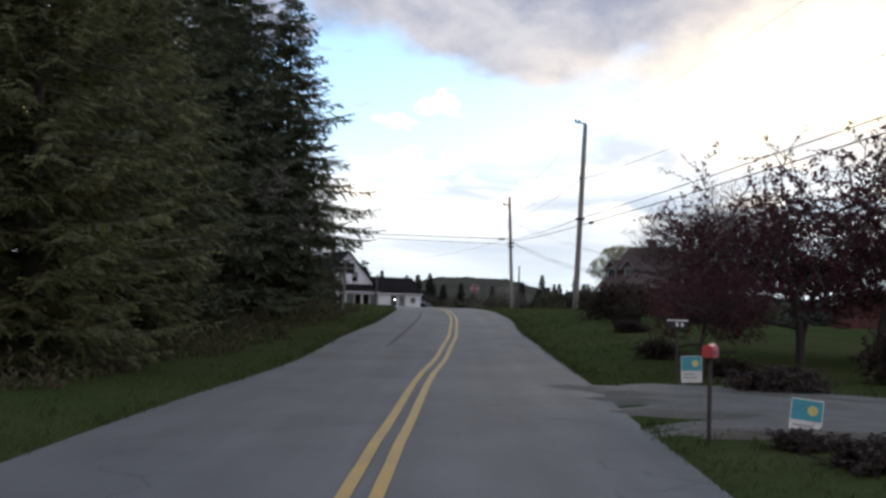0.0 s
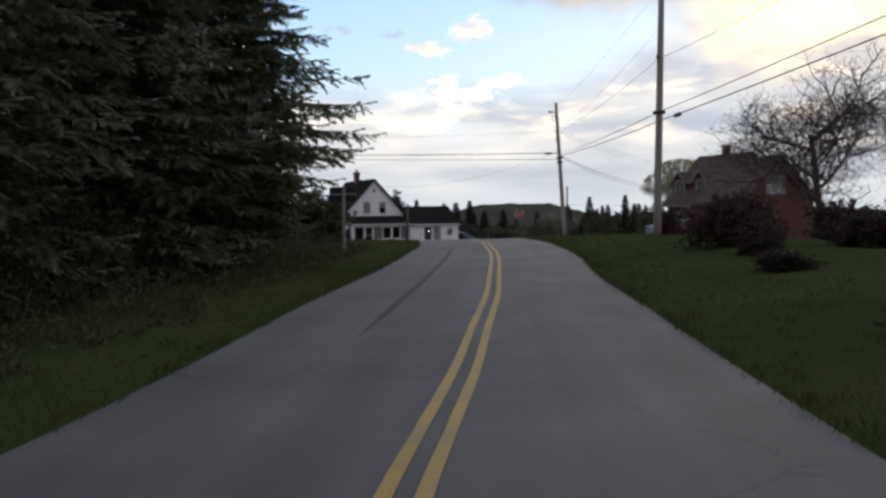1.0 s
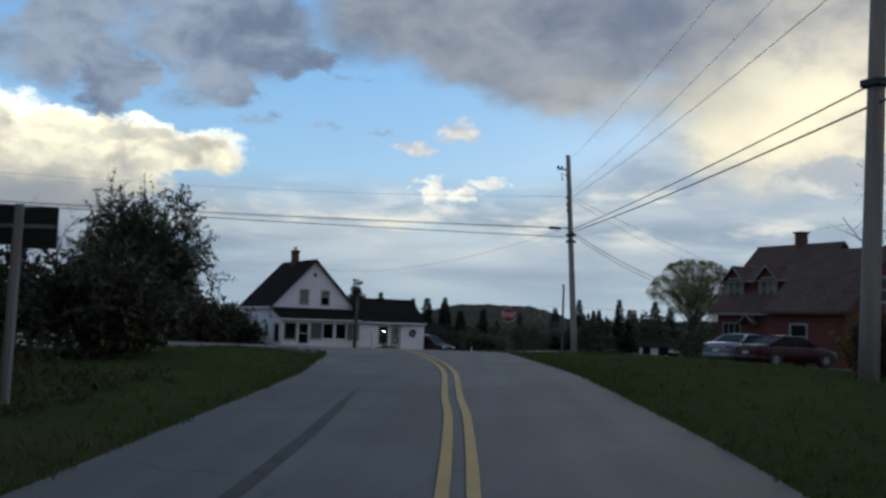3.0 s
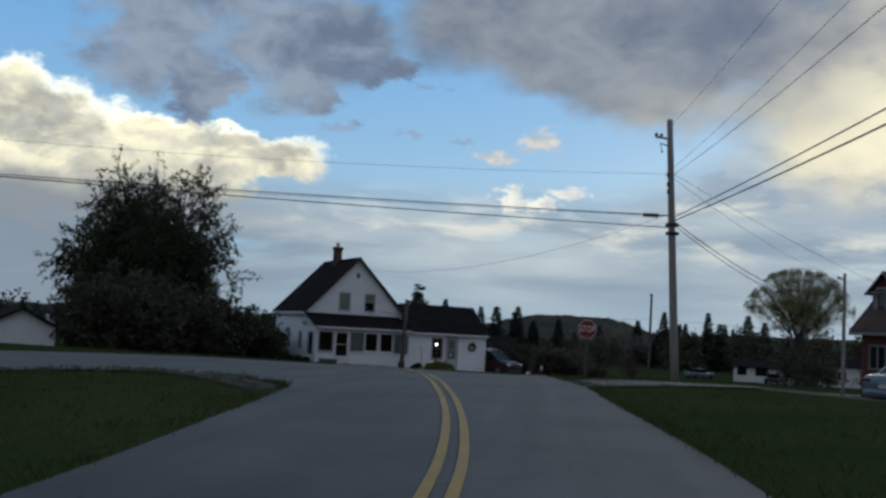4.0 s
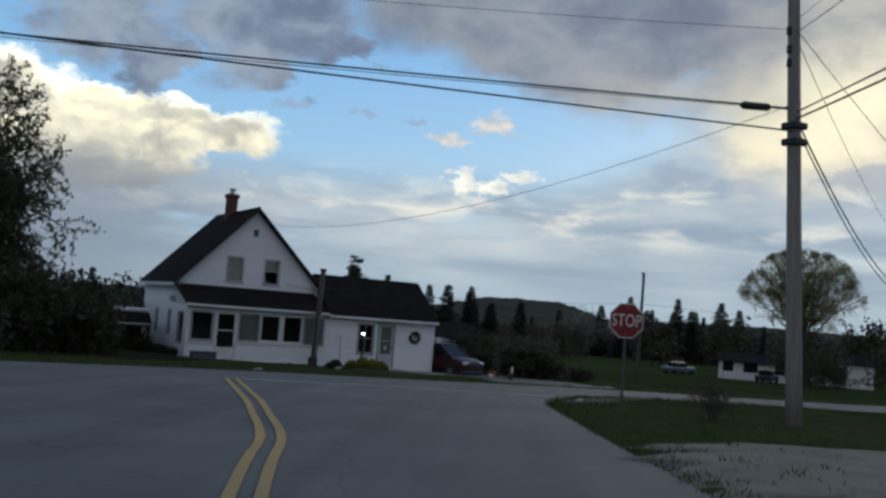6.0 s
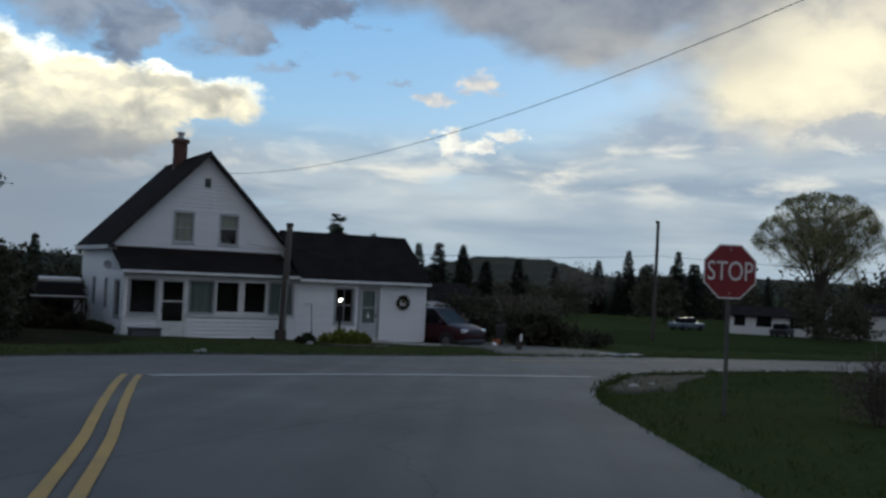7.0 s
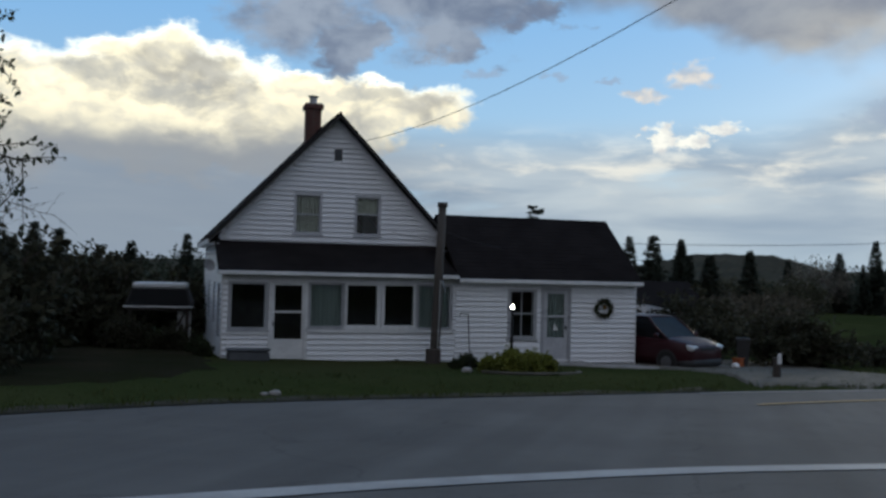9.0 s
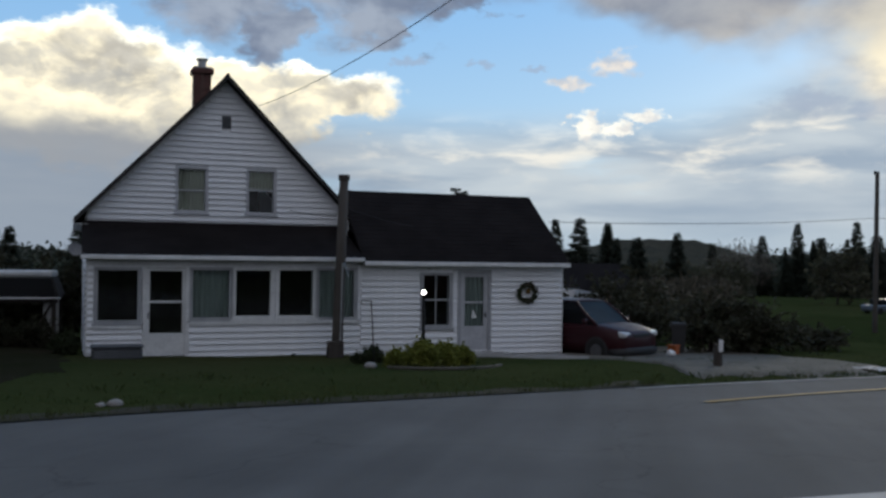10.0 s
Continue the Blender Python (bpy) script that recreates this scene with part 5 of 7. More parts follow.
def belt():
    """Low brush and dead grass between the verge and the wood."""
    rng = random.Random(23)
    V, F = [], []
    usable = [i for i in range(len(LEFT_EDGE) - 1) if 1 < LEFT_EDGE[i][1] < 50 and LEFT_EDGE[i][0] < 29]
    for k in range(3400):
        i = rng.choice(usable)
        t = LEFT_EDGE[i + 1] - LEFT_EDGE[i]
        out = np.array([-t[1], t[0]]) / np.linalg.norm(t)
        wide = 1.7 + 0.5 * noise.noise((LEFT_EDGE[i][0] * 0.35, LEFT_EDGE[i][1] * 0.35, 2))
        off = wide + rng.random() ** 1.1 * 5.2
        x, y = LEFT_EDGE[i] + t * rng.random() + out * off
        h = (0.10 + 0.22 * min(off - wide, 3.5)) * rng.uniform(0.5, 1.4)
        z = lawn(x, y) - 0.02
        for b in range(13):
            a = rng.uniform(0, 6.283)
            r = rng.uniform(0.0, 0.16 + 0.35 * h)
            p = Vector((x + math.cos(a) * r, y + math.sin(a) * r, z + h * rng.random() ** 1.3))
            leaf(V, F, p, (Vector((0, 0, 0.8)) + rand_dir(rng)).normalized(), rand_dir(rng), rng.uniform(0.08, 0.20) + 0.10 * h, rng.uniform(0.03, 0.07))
    ob = mesh_part("brush", V, F, M_LITTER)
    tagged(ob, "low brown brush and dead grass along the wood's edge", "undergrowth", kind="stuff")


belt()
# purple crab apple on the lawn
crab = tree_from("crab_apple_tree", hardwood(12, 6.6, 0.95, 0.17, 4, (7, 6, 6, 5), 21, 0.115, start=0.30, bend=0.28, lift=0.3, flat=0.7, floor=1.95), Matrix.Identity(4), M_BARK, M_PURPLE, "crab apple tree in purple leaf on the lawn", "tree")
plant(crab, 21.3, 17.1, 40, 0.72, first=True)
plant(crab, 23.6, 19.0, 150, 0.62)
plant(crab, 15.6, 15.0, 250, 0.40, sx=0.85)
plant(crab, 23.0, 16.0, 200, 1.0)
# bare tree further up the lawn
bare_tree = tree_from("bare_tree", hardwood(44, 9.0, 0.80, 0.19, 5, (8, 6, 6, 5, 4), 1, 0.05, start=0.22, bend=0.12, lift=0.8), Matrix.Identity(4), M_TWIG, M_SHRUB, "spreading tree still bare of leaves on the lawn", "tree", crown_name="bud_haze")
plant(bare_tree, 50.1, 47.6, 0, 1.02, first=True, sx=1.2)
# shrubs on the lawn
shrub = tree_from("purple_shrub", hardwood(51, 2.2, 1.0, 0.03, 2, (6, 7), 34, 0.13, start=0.08, stems=6), Matrix.Identity(4), M_TWIG, M_SHRUB, "dense dark brown-purple shrub on the lawn", "shrub", "shrubs on the lawn")
plant(shrub, 29.9, 34.2, 0, 0.84, first=True, sx=1.15)
for x, y, s, w in ((33.4, 36.8, 0.85, 1.1), (27.9, 31.0, 0.45, 1.1), (25.2, 27.7, 0.26, 2.0), (16.5, 15.1, 0.22, 2.0), (14.2, 11.9, 0.27, 2.5), (9.3, 7.5, 0.13, 2.2), (8.9, 6.3, 0.18, 2.4), (18.4, 12.4, 0.62, 0.9), (37.4, 45.2, 0.6, 0.7), (18.8, 19.6, 0.3, 1.5), (33.8, 32.2, 0.6, 1.5), (38.2, 36.6, 0.8, 1.3)):
    plant(shrub, x, y, x * 50, s, sx=w)
forsythia = tree_from("forsythia_bush", hardwood(61, 2.0, 1.0, 0.03, 2, (6, 6), 26, 0.12, start=0.1, stems=6), Matrix.Identity(4), M_TWIG, M_FORSYTHIA, "forsythia bush in orange-yellow flower", "shrub")
plant(forsythia, 50.0, 54.5, 0, 1.15, first=True)

# the round tree across the main road, and the dark thicket under it
round_tree = tree_from("round_tree", hardwood(71, 9.0, 0.72, 0.16, 3, (9, 9, 8), 34, 0.15, start=0.10, bend=0.24, weep=0.26, leaf_w=0.5, stems=5), Matrix.Identity(4), M_BARK, M_GREEN, "broad round tree in small dark leaf across the main road", "tree")
plant(round_tree, 36.8, 104.5, 10, 1.42, first=True, sx=0.80)
for x, y, s in ((33.2, 86.6, 1.5), (34.5, 88.8, 1.6), (37.2, 91.6, 1.6), (39.6, 94.6, 1.5), (41.2, 97.6, 1.4), (42.4, 101.0, 1.5), (36.0, 95.0, 1.9), (34.0, 92.0, 2.0), (39.0, 99.5, 1.8),
                (41.0, 105.0, 1.7), (37.0, 103.5, 2.0), (44.0, 110.0, 1.5), (42.4, 96.6, 1.0), (44.6, 113.0, 1.5), (41.6, 108.0, 1.8), (45.0, 112.2, 1.5), (46.6, 113.0, 1.3), (45.4, 107.4, 0.55), (46.5, 107.2, 0.45), (44.4, 108.6, 0.9)):
    plant(under, x, y, x * 91, s)
thin_tree = tree_from("thin_leafless_tree", hardwood(83, 6.2, 0.7, 0.07, 3, (7, 6, 5), 4, 0.08, start=0.2, bend=0.16, lift=0.9), Matrix.Identity(4), M_TWIG, M_GREEN, "thin upright tree with few leaves beyond the thicket", "tree")
plant(thin_tree, 40.0, 112.0, 0, 1.0, first=True)
plant(thin_tree, 25.0, 58.6, 70, 0.62)

# beside the parking place
blossom = tree_from("blossom_tree", hardwood(91, 3.6, 1.05, 0.07, 3, (6, 6, 5), 10, 0.13, start=0.12, stems=3), Matrix.Identity(4), M_TWIG, M_BLOSSOM, "broad loose tree in greyish white blossom far off", "tree")
plant(blossom, 142.5, 202.5, 0, 2.3, first=True)
plant(blossom, 136.5, 198.0, 80, 1.4)
for x, y, s, w in ((62.5, 109.5, 1.2, 1.1), (64.5, 107.8, 0.9, 1.2), (65.4, 104.6, 0.95, 1.2), (66.9, 104.3, 0.9, 1.2), (67.8, 105.5, 0.55, 1.6), (70.2, 105.4, 0.45, 1.8), (66.0, 110, 1.3, 1.1)):
    plant(under, x, y, x * 77, s, sx=w)
lime = tree_from("lime_green_shrub", hardwood(101, 0.62, 1.2, 0.015, 2, (6, 6), 30, 0.085, start=0.05, stems=5), Matrix.Identity(4), M_TWIG, M_LIME, "low lime-green shrub in front of the house", "shrub", "low shrubs before the house")
for i, (x, y, s) in enumerate(((54.1, 100.3, 0.66), (54.7, 100.1, 0.85), (55.3, 100.4, 0.85), (55.9, 100.8, 0.72), (55.0, 101.0, 0.9), (55.6, 101.3, 0.7))):
    plant(lime, x, y, i * 70, s, first=(i == 0))
tuft = tree_from("dark_garden_plant", hardwood(105, 0.5, 1.2, 0.012, 2, (5, 5), 22, 0.08, start=0.05, stems=6), Matrix.Identity(4), M_TWIG, M_GREEN, "small dark green plant at the foot of the house", "shrub", "plants at the house")
for i, (x, y, s) in enumerate(((54.0, 101.6, 0.8), (53.6, 101.4, 0.55), (47.3, 104.6, 0.8), (47.2, 106.0, 0.9), (47.3, 107.8, 0.9), (52.6, 103.8, 0.22), (54.4, 103.75, 0.2))):
    plant(tuft, x, y, i * 60, s, first=(i == 0))

# far trees: a few kinds, planted many times
def vase_tree(seed, height, radius, limbs, fork=0.2, leaf_len=0.26, leaves=6):
    """A short trunk that opens into many rising limbs, thinly leaved towards the rim."""
    rng = random.Random(seed)
    tv, tf, cv, cf = [], [], [], []
    limb(tv, tf, [(0, 0, -0.3), (0.05, 0, height * fork * 0.5), (0, 0.05, height * fork)], [height * 0.030, height * 0.025, height * 0.022], 10)

    def held(p):
        """Keep a point inside the round outline of the crown."""
        q = Vector((p.x / radius, p.y / radius, (p.z - height * 0.56) / (height * 0.44)))
        if q.length <= 1.0:
            return p
        q *= rng.uniform(0.93, 1.02) / q.length
        return Vector((q.x * radius, q.y * radius, q.z * height * 0.44 + height * 0.56))

    def twig(p, d, length, r):
        pts = [p]
        for k in range(3):
            d = (d + rand_dir(rng) * 0.22 + Vector((0, 0, -0.05 * k))).normalized()
            pts.append(held(pts[-1] + d * length / 3))
        limb(tv, tf, pts, [r, r * 0.8, r * 0.6, r * 0.3], 3)
        return pts, d

    for i in range(limbs):
        ang = 2.4 * i + rng.uniform(-0.3, 0.3)
        share = ((i + 0.6) / limbs) ** 0.55
        rr = radius * share
        top = height * (0.54 + 0.46 * math.sqrt(max(0.0, 1 - share ** 2 * 0.92))) * rng.uniform(0.93, 1.02)
        start = Vector((0, 0, height * fork * rng.uniform(0.7, 1.05)))
        pts = []
        for k in range(9):
            t = k / 8
            w = rr * (0.35 * t + 0.65 * t * t)
            pts.append(Vector((math.cos(ang) * w, math.sin(ang) * w, start.z + (top - start.z) * (t ** 0.92))) + rand_dir(rng) * 0.12 * (0.3 + t))
        limb(tv, tf, pts, [height * 0.0060 * (1 - 0.88 * k / 8) + 0.010 for k in range(9)], 5)
        for j in range(17):
            t = rng.uniform(0.30, 1.0)
            k = min(int(t * 8), 7)
            p = pts[k].lerp(pts[k + 1], t * 8 - k)
            d = (pts[k + 1] - pts[k]).normalized() * 0.9 + Vector((math.cos(ang), math.sin(ang), 0)) * rng.uniform(-0.2, 0.6) + rand_dir(rng) * 0.55
            q, d2 = twig(p, d.normalized(), height * rng.uniform(0.10, 0.19), height * 0.0022)
            for m in range(6):
                g = rng.uniform(0.2, 1.0) * 3
                n = min(int(g), 2)
                e, d3 = twig(q[n].lerp(q[n + 1], g - n), (d2 + rand_dir(rng) * 0.8).normalized(), height * rng.uniform(0.035, 0.08), height * 0.0009)
                for _ in range(leaves):
                    sz = leaf_len * rng.uniform(0.6, 1.3)
                    leaf(cv, cf, held(e[rng.randrange(1, 4)] + rand_dir(rng) * 0.22), (rand_dir(rng) + Vector((0, 0, -0.3))).normalized(), rand_dir(rng), sz, sz * 0.38)
    return tv, tf, cv, cf


willow = tree_from("willow_tree", vase_tree(111, 14.2, 6.6, 28, fork=0.26, leaf_len=0.19, leaves=13), Matrix.Identity(4), M_PALE_BARK, M_WILLOW, "large vase-shaped willow in thin yellow-green spring leaf", "tree")
plant(willow, 116.9, 131.1, 0, 1.0, first=True)
far_fir = tree_from("far_spruce", conifer(131, 12.0, 3.1, 26, 9, 6, 0.8, bare=0.03, ragged=0.6, thin=0.95, power=1.1), Matrix.Identity(4), M_BARK, M_FAR_WOOD, "dark spruce standing far behind the house", "tree", "far spruces")
layered = tree_from("far_pine", conifer(212, 9.8, 1.7, 11, 9, 20, 0.75, bare=0.40, droop=0.10, ragged=0.75, thin=0.85, power=0.40), Matrix.Identity(4), M_BARK, M_FAR_WOOD, "old pine with layered open boughs behind the house", "tree")
plant(layered, 75.0, 149.5, 140, 1.0, 0.2, first=True)
far_oak = tree_from("far_hardwood", hardwood(141, 9.0, 1.0, 0.2, 3, (6, 6, 5), 9, 0.7, start=0.2), Matrix.Identity(4), M_BARK, M_FAR_HARD, "far hardwood tree in thin spring leaf", "tree", "far hardwoods")
rng = random.Random(5)
for k in range(28):
    az, d = rng.choice((rng.uniform(22, 31), rng.uniform(38, 46), rng.uniform(38, 46))), rng.uniform(84, 110)
    if az > 36:
        d = rng.uniform(160, 190)
    x, y = 42 + d * math.sin(radians(az)), 70 + d * math.cos(radians(az))
    plant(far_fir, x, y, rng.uniform(0, 360), rng.uniform(0.45, 0.85) * (0.95 if az > 36 else 0.66), 0.2, sx=rng.uniform(0.9, 1.5))
first = True
for x, y, s in ((71.0, 152, 0.6), (67.0, 150, 0.55),
                (147, 203, 1.15), (151, 200, 1.25), (153.5, 198, 0.95), (158, 195, 1.2), (160.5, 193, 1.0), (163.5, 190, 1.25), (166, 188, 1.05), (170, 186, 0.9), (140, 206, 0.9), (136, 209, 0.8), (176, 182, 0.85),
                (112.0, 190, 1.1), (45.0, 128, 0.42), (43, 129, 0.36), (40, 126, 0.44), (37.5, 127, 0.38), (35.5, 124, 0.45), (31, 124, 0.42), (27.5, 121, 0.45), (23, 118, 0.48), (18, 116, 0.5), (13, 112, 0.55)):
    plant(far_fir, x, y, rng.uniform(0, 360), s * rng.uniform(0.66, 0.92), 0.2, first, sx=rng.uniform(0.95, 1.5))
    first = False
# spires over the wing, beside the hill and over the hedge, by the height of their tips
for x, y, tip, sx in ((83.9, 150.3, 5.3, 1.1), (85.6, 149.6, 5.4, 1.5), (87.6, 148.4, 4.9, 1.2), (92.1, 145.5, 4.3, 1.3), (79.9, 152.3, 6.0, 1.0), (81.8, 151.4, 4.6, 1.4), (89.4, 147.0, 3.9, 1.6),
                      (41.6, 116.6, 3.55, 1.2), (42.4, 117.4, 3.35, 1.3), (47.6, 131.0, 3.7, 1.1), (44.9, 124.0, 3.1, 1.3)):
    plant(far_fir, x, y, rng.uniform(0, 360), (tip - lawn(x, y)) / 11.8, 0.2, sx=sx)
first = True
for x, y, s in ((104, 166, 0.5), (112, 172, 0.5), (119, 178, 0.5), (126, 183, 0.55), (131, 170, 0.7), (98, 176, 0.55), (92, 170, 0.5), (84, 165, 0.45), (139, 164, 0.8), (147, 158, 0.8), (154, 152, 0.9), (128, 128, 0.55), (133, 122, 0.6),
                (139, 118, 0.6), (110.0, 122.0, 0.4), (113.6, 129.6, 0.42), (116.6, 128.0, 0.45), (119.5, 130.0, 0.4), (60, 124, 0.42), (64, 126, 0.42)):
    plant(far_oak, x, y, rng.uniform(0, 360), s, 0.2, first)
    first = False


def thicket():
    """The brown scrub between the drive and the far field, as one object."""
    rng = random.Random(19)
    V, F = [], []
    for k in range(420):
        az, d = rng.uniform(20, 36), rng.uniform(44, 112)
        x, y = 46 + d * math.sin(radians(az)), 76 + d * math.cos(radians(az))
        if y < 111 and x < 69:
            continue
        h = rng.uniform(0.9, 2.3) * (0.8 + d / 160)
        z0 = ground(x, y)
        for i in range(70):
            t, a = rng.random() ** 0.8, rng.uniform(0, 6.283)
            rr = h * 0.55 * math.sqrt(rng.random()) * (1.1 - 0.55 * t)
            p = Vector((x + math.cos(a) * rr, y + math.sin(a) * rr, z0 + h * t))
            leaf(V, F, p, (Vector((0, 0, 0.7)) + rand_dir(rng)).normalized(), rand_dir(rng), rng.uniform(0.3, 0.6), rng.uniform(0.10, 0.22))
    ob = mesh_part("scrub", V, F, M_SCRUB)
    tagged(ob, "brown leafless scrub between the drive and the field", "scrub", kind="stuff")


thicket()


def far_wood():
    """Belts of wood that nobody could count, as one object."""
    rng = random.Random(9)
    V, F = [], []
    for k in range(1100):
        az = rng.uniform(-25, 75)
        d = rng.uniform(185, 330)
        if 44 < az < 60 and d < 230:
            d += 60
        x, y = 42 + d * math.sin(radians(az)), 70 + d * math.cos(radians(az))
        h = rng.uniform(5, 8.5) * (1.15 if rng.random() < 0.2 else 1)
        h *= 0.62 if 28 < az < 39 else 1.0
        r = h * rng.uniform(0.22, 0.4)
        z0 = ground(x, y) - 0.3
        conic = rng.random() < 0.55
        for i in range(46):
            t = rng.random()
            rr = r * ((1 - t) ** 0.8 if conic else math.sqrt(max(0.05, 1 - (2 * t - 0.9) ** 2))) * math.sqrt(rng.random())
            a = rng.uniform(0, 6.283)
            p = Vector((x + math.cos(a) * rr, y + math.sin(a) * rr, z0 + h * (0.05 + 0.95 * t)))
            s = rng.uniform(0.5, 1.1) * (1.1 - 0.4 * t)
            leaf(V, F, p, (Vector((math.cos(a), math.sin(a), 0)) + rand_dir(rng) * 0.7).normalized(), rand_dir(rng), s * 1.5, s)
    ob = mesh_part("far_woods", V, F, M_FAR_WOOD)
    tagged(ob, "dark belt of mixed spring woodland across the valley", "woods", kind="stuff")


far_wood()


def far_hill():
    """The wooded hill on the skyline."""
    verts, faces = [], []
    n, m = 420, 26
    for i in range(n + 1):
        az = -40 + 130 * i / n
        for j in range(m + 1):
            d = 700 + 1500 * j / m
            x, y = 42 + d * math.sin(radians(az)), 70 + d * math.cos(radians(az))
            f = math.exp(-((j - m * 0.42) / (m * 0.22)) ** 2)
            top = 9 + 22 * math.exp(-((az - 33.2) / 3.9) ** 4) + 6 * math.exp(-((az - 27.0) / 4.0) ** 2) + 9 * math.exp(-((az - 47.0) / 8.0) ** 2)
            z = -7 + (top + 7) * f + f * 3.4 * noise.fractal((az * 2.6, j * 0.9, 0), 0.8, 2.1, 5)
            verts.append((x, y, z))
    w = m + 1
    for i in range(n):
        for j in range(m):
            a = i * w + j
            faces.append((a, a + w, a + w + 1, a + 1))
    ob = mesh_part("far_hill", verts, faces, M_FAR_HILL)
    tagged(ob, "low wooded hill on the skyline", "hill", kind="structure")


far_hill()


def grass_tufts():
    """Blades along the verges and the lawn edge."""
    rng = random.Random(15)
    V, F = [], []
    lines = [(LEFT_EDGE, 1, 5600), (RIGHT_EDGE, -1, 6600), (FAR_EDGE, 1, 4000)]
    for line, sign, count in lines:
        usable = [i for i in range(len(line) - 1) if -5 < line[i][0] < 72 and -5 < line[i][1] < 100]
        for k in range(count):
            i = rng.choice(usable)
            t = line[i + 1] - line[i]
            nrm = np.array([-t[1], t[0]]) / np.linalg.norm(t) * sign
            off = 0.02 + rng.random() ** 2.2 * 5.5
            x, y = line[i] + t * rng.random() + nrm * off
            if inside_road(x, y) < 0.03 or (8.5 < x < 28 and y < 15 and abs((x - 11.3) * 0.76 + (y - 11.0) * 0.65) < 2.3):
                continue
            z = ground(x, y) + 0.02 + 0.06 * min(off / 2.5, 1)
            h = rng.uniform(0.04, 0.10) * (1.6 if rng.random() < 0.12 else 1)
            for b in range(6):
                a = rng.uniform(0, 6.283)
                p = Vector((x + rng.uniform(-0.12, 0.12), y + rng.uniform(-0.12, 0.12), z))
                leaf(V, F, p, Vector((math.cos(a) * 0.5, math.sin(a) * 0.5, 1)).normalized(), Vector((math.cos(a + 1.5), math.sin(a + 1.5), 0)), h * rng.uniform(0.7, 1.5), h * 0.16)
    ob = mesh_part("verge_grass", V, F, M_BLADE)
    tagged(ob, "uneven tufts of spring grass along the verges", "grass", kind="stuff")


grass_tufts()

# ---------------------------------------------------------------- poles and wires
def sag(a, b, drop, n=14):
    a, b = Vector(a), Vector(b)
    return [a.lerp(b, k / n) - Vector((0, 0, 4 * drop * (k / n) * (1 - k / n))) for k in range(n + 1)]


def wire(name, a, b, drop, r, label):
    ob = part(name, tube(sag(a, b, drop), r, 5), M_CABLE)
    return tagged(ob, label, "overhead wire")


def utility_pole(x, y, z0, top, dx, dy, r0, r1, label, fittings, wood=M_POLE):
    """A wooden pole that leans by dx, dy to its top."""
    pole = thing("utility_pole", pose(x, y, z0), label, "utility pole")
    h = top - z0
    pts = [(dx * k / 6, dy * k / 6, -0.4 + (h + 0.4) * k / 6) for k in range(7)]
    part("shaft", tube(pts, [r0 + (r1 - r0) * k / 6 for k in range(7)], 12), wood, pole, smooth=True)
    for kind, fz, off in fittings:
        cx, cy = dx * fz / h, dy * fz / h
        if kind == "bracket":
            arm = part("bracket", box(cx - 0.75, cy - 0.05, fz - 0.04, cx + 0.05, cy + 0.05, fz + 0.04, 0.01), M_STEEL, pole)
            for k in (-0.7, -0.45):
                part("insulator", tube([(cx + k, cy, fz + 0.04), (cx + k, cy, fz + 0.09), (cx + k, cy, fz + 0.17)], [0.05, 0.075, 0.04], 10), M_BLACKMETAL, arm)
        elif kind == "cutout":
            cut_arm = part("fuse_cutout", tube([(cx - 0.12, cy, fz + 0.1), (cx - 0.5, cy, fz + 0.16), (cx - 0.42, cy, fz - 0.22)], 0.035, 8), M_BLACKMETAL, pole)
        elif kind == "spool":
            part("spool_rack", box(cx - 0.19, cy - 0.05, fz - 0.09, cx - 0.08, cy + 0.05, fz + 0.09, 0.012), M_BLACKMETAL, pole)
        elif kind == "clamp":
            part("cable_clamp", box(cx - 0.20, cy - 0.2, fz - 0.07, cx + 0.20, cy + 0.2, fz + 0.07, 0.02), M_BLACKMETAL, pole)
    return pole


P1, P2, P4, P5 = (36.1, 44.5), (53.55, 75.3), (86.3, 96.6), (83.9, 116.75)
utility_pole(*P1, ground(*P1), 11.6, 0.26, -0.2, 0.18, 0.125, "tall weathered wooden utility pole beside the lawn", [("clamp", 5.35, 0), ("spool", 7.7, 0), ("bracket", 10.9, 0)])
utility_pole(*P2, ground(*P2), 11.0, -0.5, 0.28, 0.18, 0.12, "weathered wooden utility pole at the junction", [("bracket", 10.0, 0), ("cutout", 9.6, 0), ("spool", 8.5, 0), ("spool", 8.1, 0), ("spool", 7.8, 0), ("clamp", 6.45, 0), ("clamp", 6.1, 0)])
utility_pole(*P4, ground(*P4), 7.75, 0, 0, 0.15, 0.11, "wooden utility pole along the main road", [("bracket", 8.6, 0)])
utility_pole(*P5, ground(*P5), 6.27, 0.1, 0, 0.13, 0.10, "dark wooden utility pole beyond the white house", [("spool", 8.0, 0)], M_DARKPOLE)
CL, CU = (53.26, 75.46), (53.17, 75.52)         # the junction pole at the cables and at the upper wires
W1, W1T = (36.22, 44.42), (36.32, 44.33)         # the same on the lawn pole
